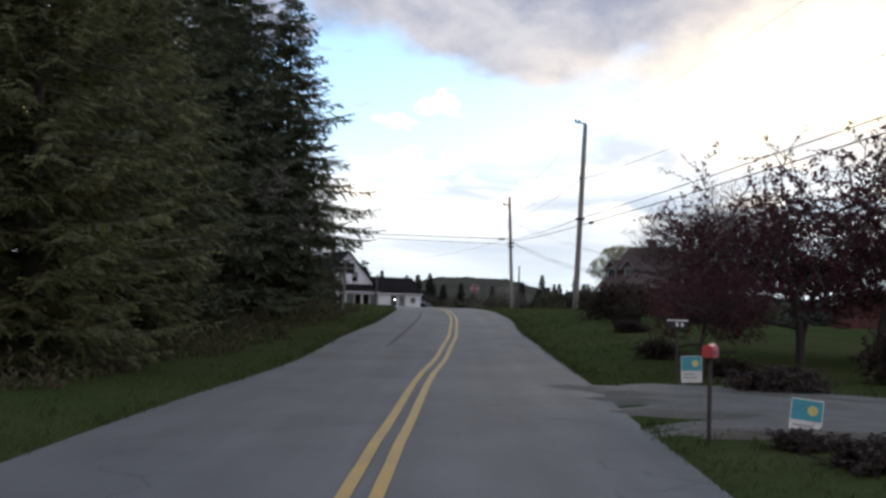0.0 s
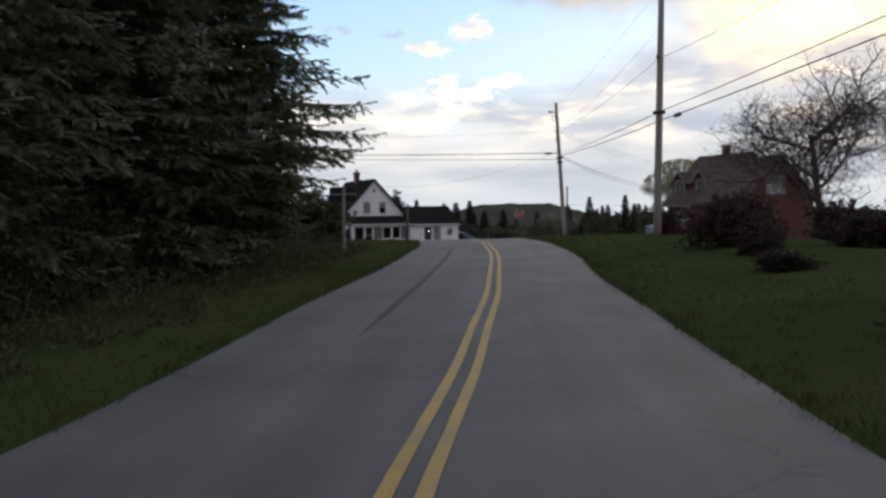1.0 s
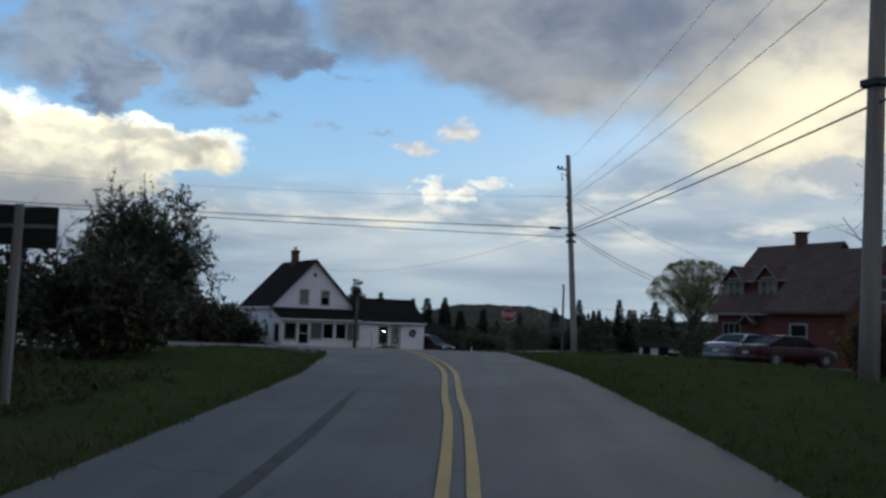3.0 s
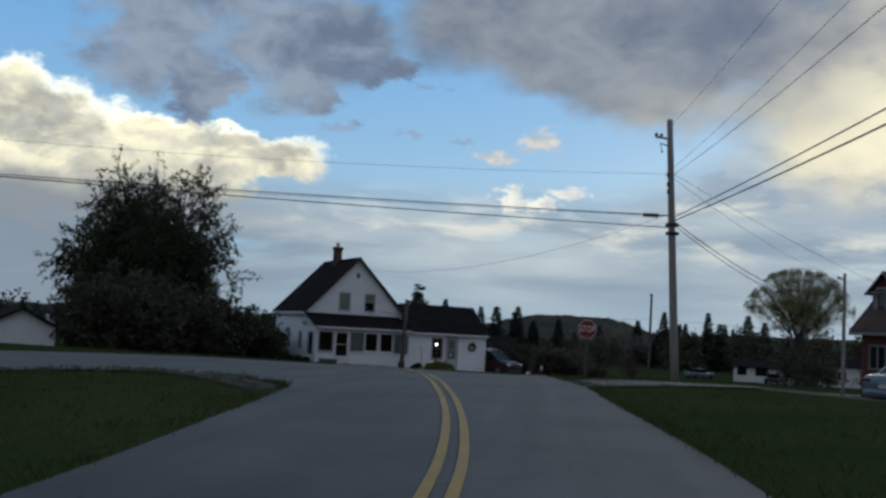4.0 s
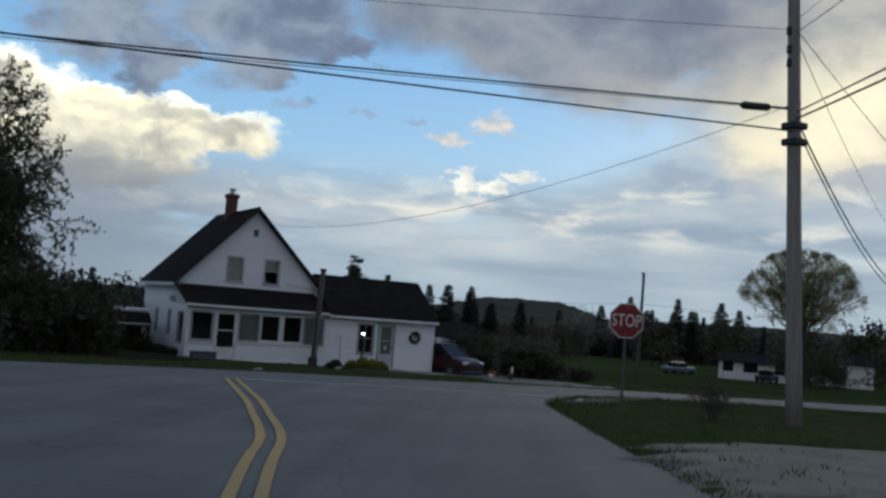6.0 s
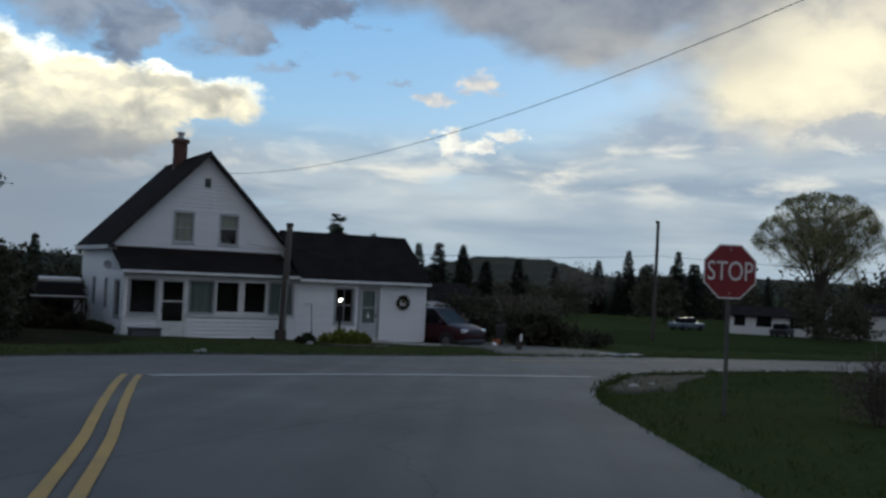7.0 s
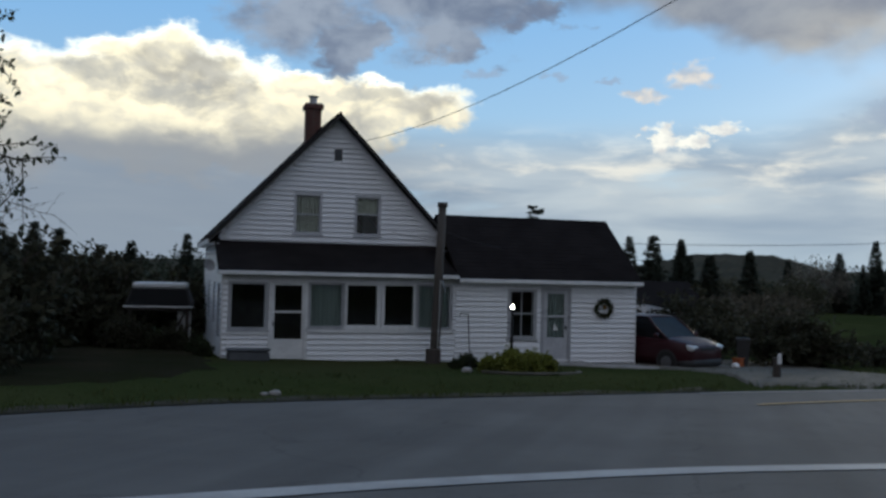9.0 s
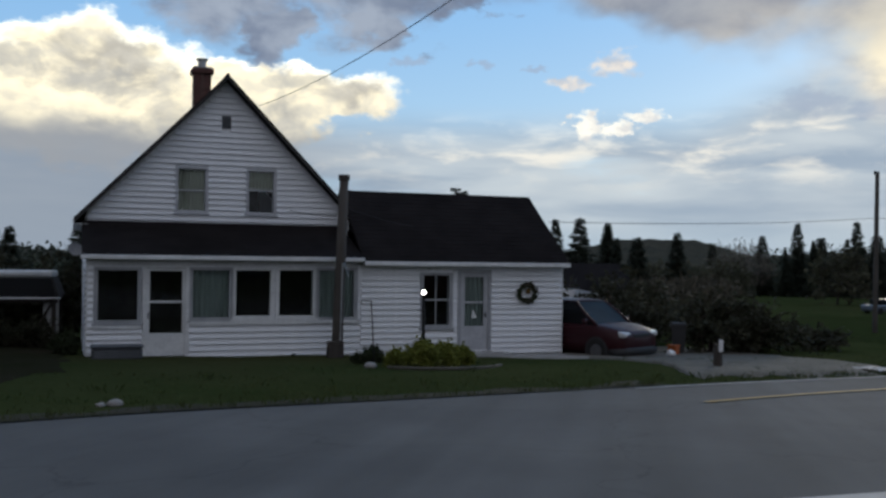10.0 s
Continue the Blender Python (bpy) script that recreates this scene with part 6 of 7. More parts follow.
for a, b, drop, r in (((*CL, 7.03), (20.0, 90.4, 7.35), 0.12, 0.020), ((53.28, 75.36, 6.52), (20.0, 85.4, 6.75), 0.10, 0.020), ((*CL, 7.0), (20.0, 90.4, 7.3), 0.16, 0.009),
                      ((*CL, 6.95), (*W1, 6.1), 0.12, 0.018), ((*CL, 6.80), (*W1, 5.72), 0.12, 0.022),
                      ((*CU, 8.65), (*W1, 8.35), 0.25, 0.009), ((*CU, 8.95), (*W1, 9.6), 0.35, 0.006), ((53.1, 75.55, 10.75), (*W1T, 11.4), 0.30, 0.006),
                      ((*CU, 8.75), (20.0, 90.4, 9.0), 0.45, 0.006),
                      ((*CL, 6.85), (86.3, 96.6, 5.4), 0.9, 0.022), ((*CL, 6.7), (86.3, 96.6, 5.2), 1.0, 0.018), ((*CU, 8.65), (86.3, 96.6, 7.4), 0.6, 0.009), ((*CU, 8.8), (102.0, 97.5, 5.2), 0.7, 0.010),
                      ((*W1, 6.1), (17.0, 2.0, 6.75), 0.12, 0.018), ((*W1, 5.72), (17.0, 2.0, 6.3), 0.15, 0.022), ((*W1, 8.35), (17.0, 2.0, 8.6), 0.5, 0.010), ((*W1T, 11.4), (17.0, 2.0, 11.4), 0.5, 0.006),
                      ((83.9, 116.75, 4.0), (62.0, 108.6, 3.0), 0.15, 0.012), ((83.9, 116.75, 4.0), (140.0, 100.0, 4.0), 0.5, 0.012)):
    wire("overhead_wire", a, b, drop, r, "thin black overhead wire between utility poles")
wire("service_wire", (*CL, 7.15), (51.95, 105.86, 5.72), 0.90, 0.008, "single service wire running to the white house")
wire("service_wire", (53.7, 103.35, 2.75), (52.9, 106.0, 3.0), 0.05, 0.008, "thin wire tied to the stub pole")
wire("service_wire", (53.7, 103.35, 3.0), (55.6, 103.6, 2.55), 0.05, 0.008, "thin wire tied to the stub pole")
def splice_case(at, end, start):
    """A sleeve on a cable, start metres along it from the pole."""
    d = (Vector(end) - Vector(at)).normalized()
    base = Vector(at) - Vector((0, 0, 0.03))
    ob = part("splice_case", tube([base + d * (start + k) for k in (0, 0.07, 0.6, 0.67)], [0.04, 0.085, 0.085, 0.04], 10), M_CABLE)
    tagged(ob, "black cable splice case hung on the wire", "splice case")


splice_case((*CL, 7.03), (20.0, 90.4, 7.1), 0.55)
splice_case((*W1, 5.72), (17.0, 2.0, 5.7), 2.2)

# stub pole in front of the house
stub = thing("stub_pole", pose(53.56, 103.35, -0.9), "leaning weathered stub of a wooden pole before the porch", "wooden pole")
part("shaft", tube([(0, 0, -0.2), (0.03, 0, 1.0), (0.08, 0, 2.6), (0.14, 0, 4.55)], [0.15, 0.14, 0.13, 0.115], 12), M_DARKPOLE, stub, smooth=True)
part("cap", tube([(0.14, 0, 4.55), (0.14, 0, 4.68)], [0.15, 0.14], 12), M_DARKWOOD, stub, "dark cap on the pole")
part("meter_box", box(-0.24, -0.2, 0.0, 0.14, 0.06, 0.58, 0.02), M_DARKWOOD, stub, "dark wooden box around the foot")
part("bracket", tube([(0.12, -0.12, 2.5), (0.26, -0.1, 2.15)], 0.02, 6), M_STEEL, stub)
part("conduit", tube([(0.05, -0.15, 0.6), (0.09, -0.15, 2.5)], 0.02, 6), M_STEEL, stub)


# ---------------------------------------------------------------- signs and small things by the road
def octagon(r, y, z=0):
    return [(r * math.cos(math.pi / 8 + k * math.pi / 4), y, z + r * math.sin(math.pi / 8 + k * math.pi / 4)) for k in range(8)]


def plate(points, depth):
    bm = bmesh.new()
    a = [bm.verts.new(p) for p in points]
    b = [bm.verts.new((p[0], p[1] + depth, p[2])) for p in points]
    n = len(a)
    bm.faces.new(a)
    bm.faces.new(b[::-1])
    for k in range(n):
        bm.faces.new((a[(k + 1) % n], a[k], b[k], b[(k + 1) % n]))
    bmesh.ops.recalc_face_normals(bm, faces=bm.faces[:])
    return bm


def text_part(words, size, mat, parent, at, name="lettering"):
    cu = bpy.data.curves.new(name, "FONT")
    cu.body, cu.size, cu.align_x, cu.align_y, cu.extrude = words, size, "CENTER", "CENTER", 0.001
    tmp = bpy.data.objects.new(name, cu)
    scene.collection.objects.link(tmp)
    me = bpy.data.meshes.new_from_object(tmp.evaluated_get(bpy.context.evaluated_depsgraph_get()))
    bpy.data.objects.remove(tmp)
    me.materials.append(mat)
    ob = new(name, me)
    ob.parent, ob.matrix_basis = parent, at
    return ob


SX, SY = 50.72, 77.52
stop = thing("stop_sign", pose(SX, SY, lawn(SX, SY), 0, 0, -24), "red octagonal stop sign on a steel post at the junction", "stop sign")
sz = 2.235 - lawn(SX, SY)
R = 0.375 / math.cos(math.pi / 8)
part("post", box(-0.03, 0.02, -0.5, 0.03, 0.05, sz + 0.36, 0.006), M_SIGNPOST, stop)
face = part("sign_border", plate(octagon(R, 0.0, sz), 0.004), M_SIGN_WHITE, stop)
part("sign_face", plate(octagon(R * 0.945, -0.004, sz), 0.003), M_SIGN_RED, stop)
cap_text = text_part("STOP", 0.345, M_SIGN_WHITE, stop, pose(0, -0.0065, sz - 0.005, 90, 0, 0) @ Matrix.Diagonal((0.80, 1.10, 1, 1)))
for dz in (-0.2, 0.2):
    part("bolt", tube([(0, -0.012, sz + dz * 1.5), (0, -0.004, sz + dz * 1.5)], 0.012, 8), M_STEEL, stop)

radar = thing("road_sign", pose(22.6, 47.0, ground(22.6, 47.0), 0, 0, -33), "pair of dark sign panels on a wooden post, seen from behind", "road sign")
rz = 2.95 - ground(22.6, 47.0)
part("post", tube([(0, 0, -0.4), (0.05, 0, rz)], [0.07, 0.065], 8), M_POLE, radar)
part("panel", box(-0.52, 0.07, rz - 0.52, -0.02, 0.10, rz, 0.008), M_SIGN_BACK, radar)
part("panel", box(0.03, 0.07, rz - 0.56, 0.53, 0.10, rz - 0.02, 0.008), M_SIGN_BACK, radar)
part("rail", box(-0.5, 0.05, rz - 0.30, 0.5, 0.07, rz - 0.25), M_STEEL, radar)


def mailbox(x, y, turn, body_mat, h, label, size=1.0):
    box_ = thing("mailbox", pose(x, y, lawn(x, y), 0, 0, turn), label, "mailbox")
    part("post", box(-0.022, -0.022, -0.3, 0.022, 0.022, h, 0.005), M_DARKWOOD, box_)
    bm = bmesh.new()
    prof = [(u * size, w * size) for u, w in [(-0.085, 0), (0.085, 0), (0.085, 0.12)] + [(0.085 * math.cos(a), 0.12 + 0.085 * math.sin(a)) for a in np.linspace(0.3, 2.84, 8)] + [(-0.085, 0.12)]]
    ends = [[bm.verts.new((u, v, h + 0.002 + w)) for u, w in prof] for v in (-0.24 * size, 0.24 * size)]
    bm.faces.new(ends[0])
    bm.faces.new(ends[1][::-1])
    n = len(prof)
    for k in range(n):
        bm.faces.new((ends[0][(k + 1) % n], ends[0][k], ends[1][k], ends[1][(k + 1) % n]))
    bmesh.ops.recalc_face_normals(bm, faces=bm.faces[:])
    b = part("box", bm, body_mat, box_)
    part("flag", box(0.088 * size, -0.1, h + 0.06 * size, 0.088 * size + 0.006, 0.08, h + 0.11 * size), M_SIGN_RED, b)
    part("door", box(-0.08 * size, -0.24 * size - 0.008, h + 0.01, 0.08 * size, -0.24 * size - 0.002, h + 0.17 * size, 0.002), body_mat, b)
    return box_


mailbox(8.85, 8.4, -58, M_MAIL_RED, 0.95, "red metal mailbox on a dark wooden post", 0.72)
board = thing("name_board", pose(13.35, 13.45, lawn(13.35, 13.45), 0, 0, -46), "small dark board with a white top edge on a thin post", "sign board")
part("post", box(-0.02, 0.01, -0.3, 0.02, 0.05, 1.22, 0.004), M_DARKWOOD, board)
part("panel", box(-0.17, -0.012, 1.10, 0.17, 0.008, 1.22, 0.003), M_SIGN_BACK, board)
part("top_strip", box(-0.18, -0.02, 1.222, 0.18, 0.012, 1.25, 0.003), M_SIGN_WHITE, board)
for u in (-0.03, 0.06):
    part("bar", box(u, -0.0165, 1.13, u + 0.05, -0.0135, 1.20), M_SIGN_WHITE, board)


def yard_sign(x, y, turn, w, h, z, label):
    s = thing("yard_sign", pose(x, y, lawn(x, y), 0, 5 if x < 12 else -2, turn), label, "yard sign", "yard signs")
    for u in (-w * 0.35, w * 0.35):
        part("wire_leg", tube([(u, 0.012, -0.15), (u, 0.012, z + h * 0.9)], 0.006, 6), M_STEEL, s)
    part("board", box(-w / 2, 0.0, z, w / 2, 0.006, z + h, 0.001), M_SIGN_WHITE, s)
    part("blue_field", box(-w / 2 + 0.01, -0.003, z + h * 0.45, w / 2 - 0.01, -0.001, z + h - 0.01), M_SIGN_TEAL, s)
    bm = bmesh.new()
    c = [bm.verts.new((w * 0.18 + 0.16 * w * math.cos(a), -0.005, z + h * 0.72 + 0.16 * w * math.sin(a))) for a in np.linspace(0, 2 * math.pi, 14, endpoint=False)]
    bm.faces.new(c)
    part("yellow_disc", bm, M_SIGN_YELLOW, s)
    for k in range(2):
        part("bar", box(-w * 0.4, -0.004, z + h * (0.16 + 0.13 * k), w * (0.25 - 0.1 * k), -0.002, z + h * (0.21 + 0.13 * k)), M_GREYTRIM, s)


yard_sign(14.2, 13.9, -30, 0.40, 0.50, 0.04, "white and teal yard sign with a yellow disc beside the drive")
yard_sign(10.15, 8.15, -52, 0.36, 0.45, -0.02, "white and teal yard sign with a yellow disc in the grass")

# house front garden
lamp = thing("lamp_post", pose(55.15, 101.45, lawn(55.15, 101.45)), "black garden lamp post with a lit globe", "lamp post")
lz = 0.94 - lawn(55.15, 101.45)
part("post", tube([(0, 0, -0.2), (0, 0, 0.2), (0, 0, 0.24), (0, 0, lz - 0.12)], [0.065, 0.06, 0.045, 0.042], 10), M_BLACKMETAL, lamp)
part("crossbar", tube([(-0.16, 0, lz - 0.42), (0.06, 0, lz - 0.42)], 0.012, 6), M_BLACKMETAL, lamp)
part("collar", tube([(0, 0, lz - 0.14), (0, 0, lz - 0.07)], [0.04, 0.06], 12), M_BLACKMETAL, lamp)
bm = bmesh.new()
bmesh.ops.create_uvsphere(bm, u_segments=14, v_segments=10, radius=0.048, matrix=pose(0, 0, lz))
part("globe", bm, M_LAMP, lamp, "glowing white globe", smooth=True)
part("finial", tube([(0, 0, lz + 0.05), (0, 0, lz + 0.10)], [0.05, 0.01], 10), M_BLACKMETAL, lamp)
hook = thing("garden_hook", pose(53.5, 100.2, lawn(53.5, 100.2)), "thin dark iron garden hook before the house", "garden hook")
hz = 0.80 - lawn(53.5, 100.2)
part("rod", tube([(0.10, 0, -0.2), (0.0, 0, hz)], 0.014, 6), M_BLACKMETAL, hook)
part("arm", tube([(0.01, 0, hz), (-0.20, 0, hz + 0.01), (-0.22, 0, hz - 0.06)], 0.012, 6), M_BLACKMETAL, hook)


def wreath(x, y, z):
    w = thing("wreath", pose(x, y, z), "green and brown wreath hung on the white wall", "wreath")
    rng = random.Random(4)
    V, F = [], []
    for k in range(420):
        a = rng.uniform(0, 6.283)
        r = 0.235 + rng.gauss(0, 0.03)
        p = Vector((r * math.cos(a), rng.uniform(-0.05, 0.03), r * math.sin(a)))
        leaf(V, F, p, (Vector((-math.sin(a), 0, math.cos(a))) + rand_dir(rng) * 0.8).normalized(), rand_dir(rng), 0.1, 0.045)
    ob = mesh_part("greenery", V, F, M_GREEN, w)
    bm = bmesh.new()
    ring = [(0.235 * math.cos(a), 0, 0.235 * math.sin(a)) for a in np.linspace(0, 2 * math.pi, 25)]
    add_tube(bm, ring, 0.035, 6, cap=False)
    part("ring", bm, M_TWIG, w)
    part("bow", box(-0.06, -0.06, -0.02, 0.07, -0.03, 0.12, 0.01), M_FORSYTHIA, w, "pale yellow centre ornament")


wreath(59.06, 104.0, 0.83)
tub = thing("stone_trough", pose(48.42, 103.3, lawn(48.42, 103.3)), "low grey weathered trough beside the porch door", "trough")
part("shell", box(-0.55, -0.25, -0.05, 0.55, 0.25, 0.27, 0.07), M_SLATE, tub)
part("rim", box(-0.58, -0.28, 0.25, 0.58, 0.28, 0.31, 0.025), M_SLATE, tub)


def stone(x, y, s, seed, label="pale loose stone lying in the grass"):
    bm = bmesh.new()
    bmesh.ops.create_icosphere(bm, subdivisions=2, radius=s)
    for v in bm.verts:
        v.co *= 1 + 0.35 * noise.noise(v.co * (1.6 / s) + Vector((seed, 0, 0)))
        v.co.z *= 0.55
    ob = part("stone", bm, M_CONCRETE, smooth=True, at=pose(x, y, lawn(x, y) + s * 0.25, 0, 0, seed * 50))
    tagged(ob, label, "stone", "loose stones")


for i, (x, y, s) in enumerate(((48.05, 94.2, 0.11), (47.85, 94.15, 0.07), (53.45, 100.0, 0.15), (53.4, 82.6, 0.13), (54.4, 83.2, 0.10))):
    stone(x, y, s, i + 1)

# low edging round the shrub bed
rim_line = spline([(53.7, 99.6), (54.3, 99.25), (55.2, 99.2), (56.0, 99.5), (56.5, 100.0)], 0.2)
edging = thing('garden_edging', Matrix.Identity(4), 'low curved stone edging round the shrub bed', 'garden edging')
part('kerb', tube([(x, y, lawn(x, y) + 0.03) for x, y in rim_line], 0.04, 6), M_GRAVEL, edging)

# post with a white tag at the drive
marker = thing("marker_post", pose(61.75, 99.2, lawn(61.75, 99.2)), "dark stubby post with a white reflector at the drive", "marker post")
part("post", tube([(0, 0, -0.2), (0, 0, 0.55)], [0.11, 0.10], 8), M_DARKWOOD, marker)
part("reflector", box(-0.06, -0.125, 0.38, 0.06, -0.10, 0.66, 0.005), M_SIGN_WHITE, marker)


# ---------------------------------------------------------------- vehicles
def hull(stations):
    """A smooth shell through cross-sections along x: (x, low, top, half width, crown)."""
    bm = bmesh.new()
    rings = []
    for x, low, top, half, crown in stations:
        h = top - low
        right = [(-half * 0.80, low), (-half * 0.96, low + 0.10 * h), (-half, low + 0.35 * h), (-half * 1.0, low + 0.62 * h), (-half * 0.975, low + 0.82 * h), (-half * 0.92, low + 0.95 * h), (-half * 0.80, top), (-half * 0.4, top + crown * 0.8), (0, top + crown)]
        ring = right + [(-u, v) for u, v in right[-2::-1]]
        rings.append([bm.verts.new((x, u, v)) for u, v in ring])
    n = len(rings[0])
    for a, b in zip(rings, rings[1:]):
        for k in range(n):
            bm.faces.new((a[k], a[(k + 1) % n], b[(k + 1) % n], b[k]))
    bm.faces.new(rings[0])
    bm.faces.new(rings[-1][::-1])
    bmesh.ops.recalc_face_normals(bm, faces=bm.faces[:])
    return bm


def car(name, m, paint, L, W, H, hood, deck, cab, belt, label, clearance=0.2):
    """A car along +x. cab: (windscreen foot, roof front, roof back, rear glass foot) as shares of the length from the nose."""
    c = thing(name, m, label, "car")
    x = lambda f: L / 2 - f * L
    low, w2 = clearance, W / 2
    st = [(x(0.0), low + 0.16, hood - 0.22, w2 * 0.72, 0.01), (x(0.012), low + 0.06, hood - 0.15, w2 * 0.84, 0.015), (x(0.04), low, hood - 0.08, w2 * 0.93, 0.02), (x(0.10), low, hood - 0.02, w2 * 0.985, 0.03),
          (x(cab[0] * 0.7), low, hood + (belt - hood) * 0.5, w2, 0.035), (x(cab[0]), low, belt, w2, 0.03), (x(0.5), low, belt + 0.01, w2, 0.0), (x(cab[3]), low, belt + 0.02, w2, 0.0)]
    if cab[3] < 0.93:
        st += [(x(cab[3] + 0.03), low, deck + 0.02, w2 * 0.99, 0.02), (x(0.955), low + 0.02, deck, w2 * 0.95, 0.02)]
    st += [(x(0.992), low + 0.06, deck - 0.05, w2 * 0.90, 0.01), (x(1.0), low + 0.14, deck - 0.12, w2 * 0.84, 0.0)]
    part("body", hull(st), paint, c, smooth=True)
    g0, g1 = belt - 0.03, H - 0.035
    hb, ht = w2 * 0.93, w2 * 0.72
    base = [(x(cab[0]), hb * 0.93, g0), (x((cab[0] + cab[1]) / 2 + 0.01), hb * 0.90, (g0 + g1) / 2 + 0.03), (x(cab[1]), ht * 0.96, g1), (x(cab[2]), ht * 0.94, g1), (x((cab[2] + cab[3]) / 2), hb * 0.88, (g0 + g1) / 2 + 0.03), (x(cab[3]), hb * 0.90, g0)]
    bm = bmesh.new()
    bm.faces.new([bm.verts.new((p[0], -p[1], p[2])) for p in base])
    part("side_window", bm, M_PLASTIC_GLASS, c)
    bm = bmesh.new()
    bm.faces.new([bm.verts.new(p) for p in base[::-1]])
    part("side_window", bm, M_PLASTIC_GLASS, c)
    for pane_name, i0 in (("windscreen", 0), ("rear_window", 3)):
        bm = bmesh.new()
        rows = [[bm.verts.new((base[i][0], sg * base[i][1], base[i][2])) for sg in (-1, 1)] for i in (i0, i0 + 1, i0 + 2)]
        for r0, r1 in zip(rows, rows[1:]):
            bm.faces.new((r0[0], r0[1], r1[1], r1[0]))
        part(pane_name, bm, M_PLASTIC_GLASS, c)
    roof = [(x(cab[1] - 0.005), g1 - 0.02, g1 + 0.005, ht * 0.98, 0.01), (x(cab[1] + 0.05), g1 - 0.02, g1 + 0.03, ht * 1.04, 0.025), (x((cab[1] + cab[2]) / 2), g1 - 0.03, g1 + 0.035, ht * 1.06, 0.035), (x(cab[2] - 0.04), g1 - 0.02, g1 + 0.03, ht * 1.03, 0.02), (x(cab[2] + 0.01), g1 - 0.02, g1 + 0.0, ht * 0.97, 0.01)]
    part("roof", hull(roof), paint, c, smooth=True)
    mids = (0.46,) if L < 4.72 else (0.36, 0.68)
    for s in (-1, 1):
        front = [(p[0], s * p[1], p[2]) for p in base[:3]]
        rear = [(p[0], s * p[1], p[2]) for p in base[:2:-1]]
        part("pillar", tube(front, [0.045, 0.035, 0.035], 8), paint, c, smooth=True)
        part("pillar", tube(rear, [0.09, 0.06, 0.05], 8), paint, c, smooth=True)
        for q in mids:
            xa, xb = x(cab[0] + (cab[3] - cab[0]) * q), x(cab[1] + (cab[2] - cab[1]) * q)
            part("pillar", tube([(xa, s * hb * 0.92, g0), (xa * 0.5 + xb * 0.5, s * (hb * 0.895 + 0.004), (g0 + g1) / 2 + 0.03), (xb, s * ht * 0.955, g1)], 0.035, 8), M_PLASTIC, c)
        part("mirror", box(x(cab[0] + 0.05) - 0.08, (w2 - 0.02) if s > 0 else -w2 - 0.16, belt + 0.02, x(cab[0] + 0.05) + 0.04, (w2 + 0.16) if s > 0 else -w2 + 0.02, belt + 0.15, 0.03), paint, c)
        part("headlight", hull([(x(0.075), hood - 0.26, hood - 0.11, 0.10, 0.0), (x(0.035), hood - 0.28, hood - 0.11, 0.19, 0.0), (x(0.004), hood - 0.27, hood - 0.15, 0.17, 0.0)]), M_HEADLIGHT, c, at=pose(0, s * w2 * 0.69, 0), smooth=True)
        part("tail_lamp", box(x(1.003), min(s * w2 * 0.55, s * w2 * 0.86), deck - 0.25, x(0.975), max(s * w2 * 0.55, s * w2 * 0.86), deck - 0.13, 0.02), M_TAIL, c)
        for f in (0.175, 0.80):
            wx = x(f)
            part("wheel_arch", tube([(wx, s * (w2 - 0.25), 0.33), (wx, s * (w2 + 0.004), 0.33)], 0.37, 24), M_PLASTIC, c)
            tyre = part("wheel", tube([(wx, s * (w2 - 0.20), 0.315), (wx, s * (w2 + 0.008), 0.315)], 0.315, 24), M_TYRE, c)
            part("rim", tube([(wx, s * (w2 - 0.05), 0.315), (wx, s * (w2 + 0.014), 0.315)], [0.20, 0.185], 16), M_RIM, tyre)
    part("front_bumper", hull([(x(0.10), low, 0.44, w2 * 0.98, 0), (x(0.03), low - 0.01, 0.45, w2 * 0.94, 0), (x(-0.004), low + 0.03, 0.43, w2 * 0.80, 0)]), M_PLASTIC, c, smooth=True)
    part("grille", box(x(0.012), -0.36, hood - 0.28, x(-0.002), 0.36, hood - 0.19, 0.01), M_PLASTIC, c)
    part("rear_bumper", hull([(x(0.90), low, 0.50, w2 * 0.99, 0), (x(0.97), low, 0.52, w2 * 0.96, 0), (x(1.012), low + 0.05, 0.50, w2 * 0.84, 0)]), paint, c, smooth=True)
    part("number_plate", box(x(1.016), -0.16, 0.55, x(1.0), 0.16, 0.66), M_PLATE, c)
    return c


M_PLASTIC_GLASS = material("dark_car_glass", (0.012, 0.013, 0.015), rough=0.35, bump=0, spec=0.07, scale=0.5, fine=2)
car("minivan", pose(60.95, 104.95, ground(60.95, 104.95), 0, 0, -66), M_MAROON, 4.75, 1.85, 1.66, 0.98, 1.02, (0.19, 0.36, 0.94, 0.985), 1.02, "maroon minivan parked beside the white house")
car("sedan", pose(57.4, 66.9, lawn(57.4, 66.9), 0, 0, 8), M_SILVER, 4.7, 1.78, 1.40, 0.84, 0.98, (0.28, 0.42, 0.68, 0.84), 0.93, "silver-blue sedan parked on the lawn before the red house")
car("sedan", pose(56.6, 63.8, lawn(56.6, 63.8), 0, 0, -8), M_CRIMSON, 4.5, 1.75, 1.36, 0.80, 0.94, (0.28, 0.42, 0.68, 0.86), 0.90, "crimson sedan parked on the lawn before the red house")

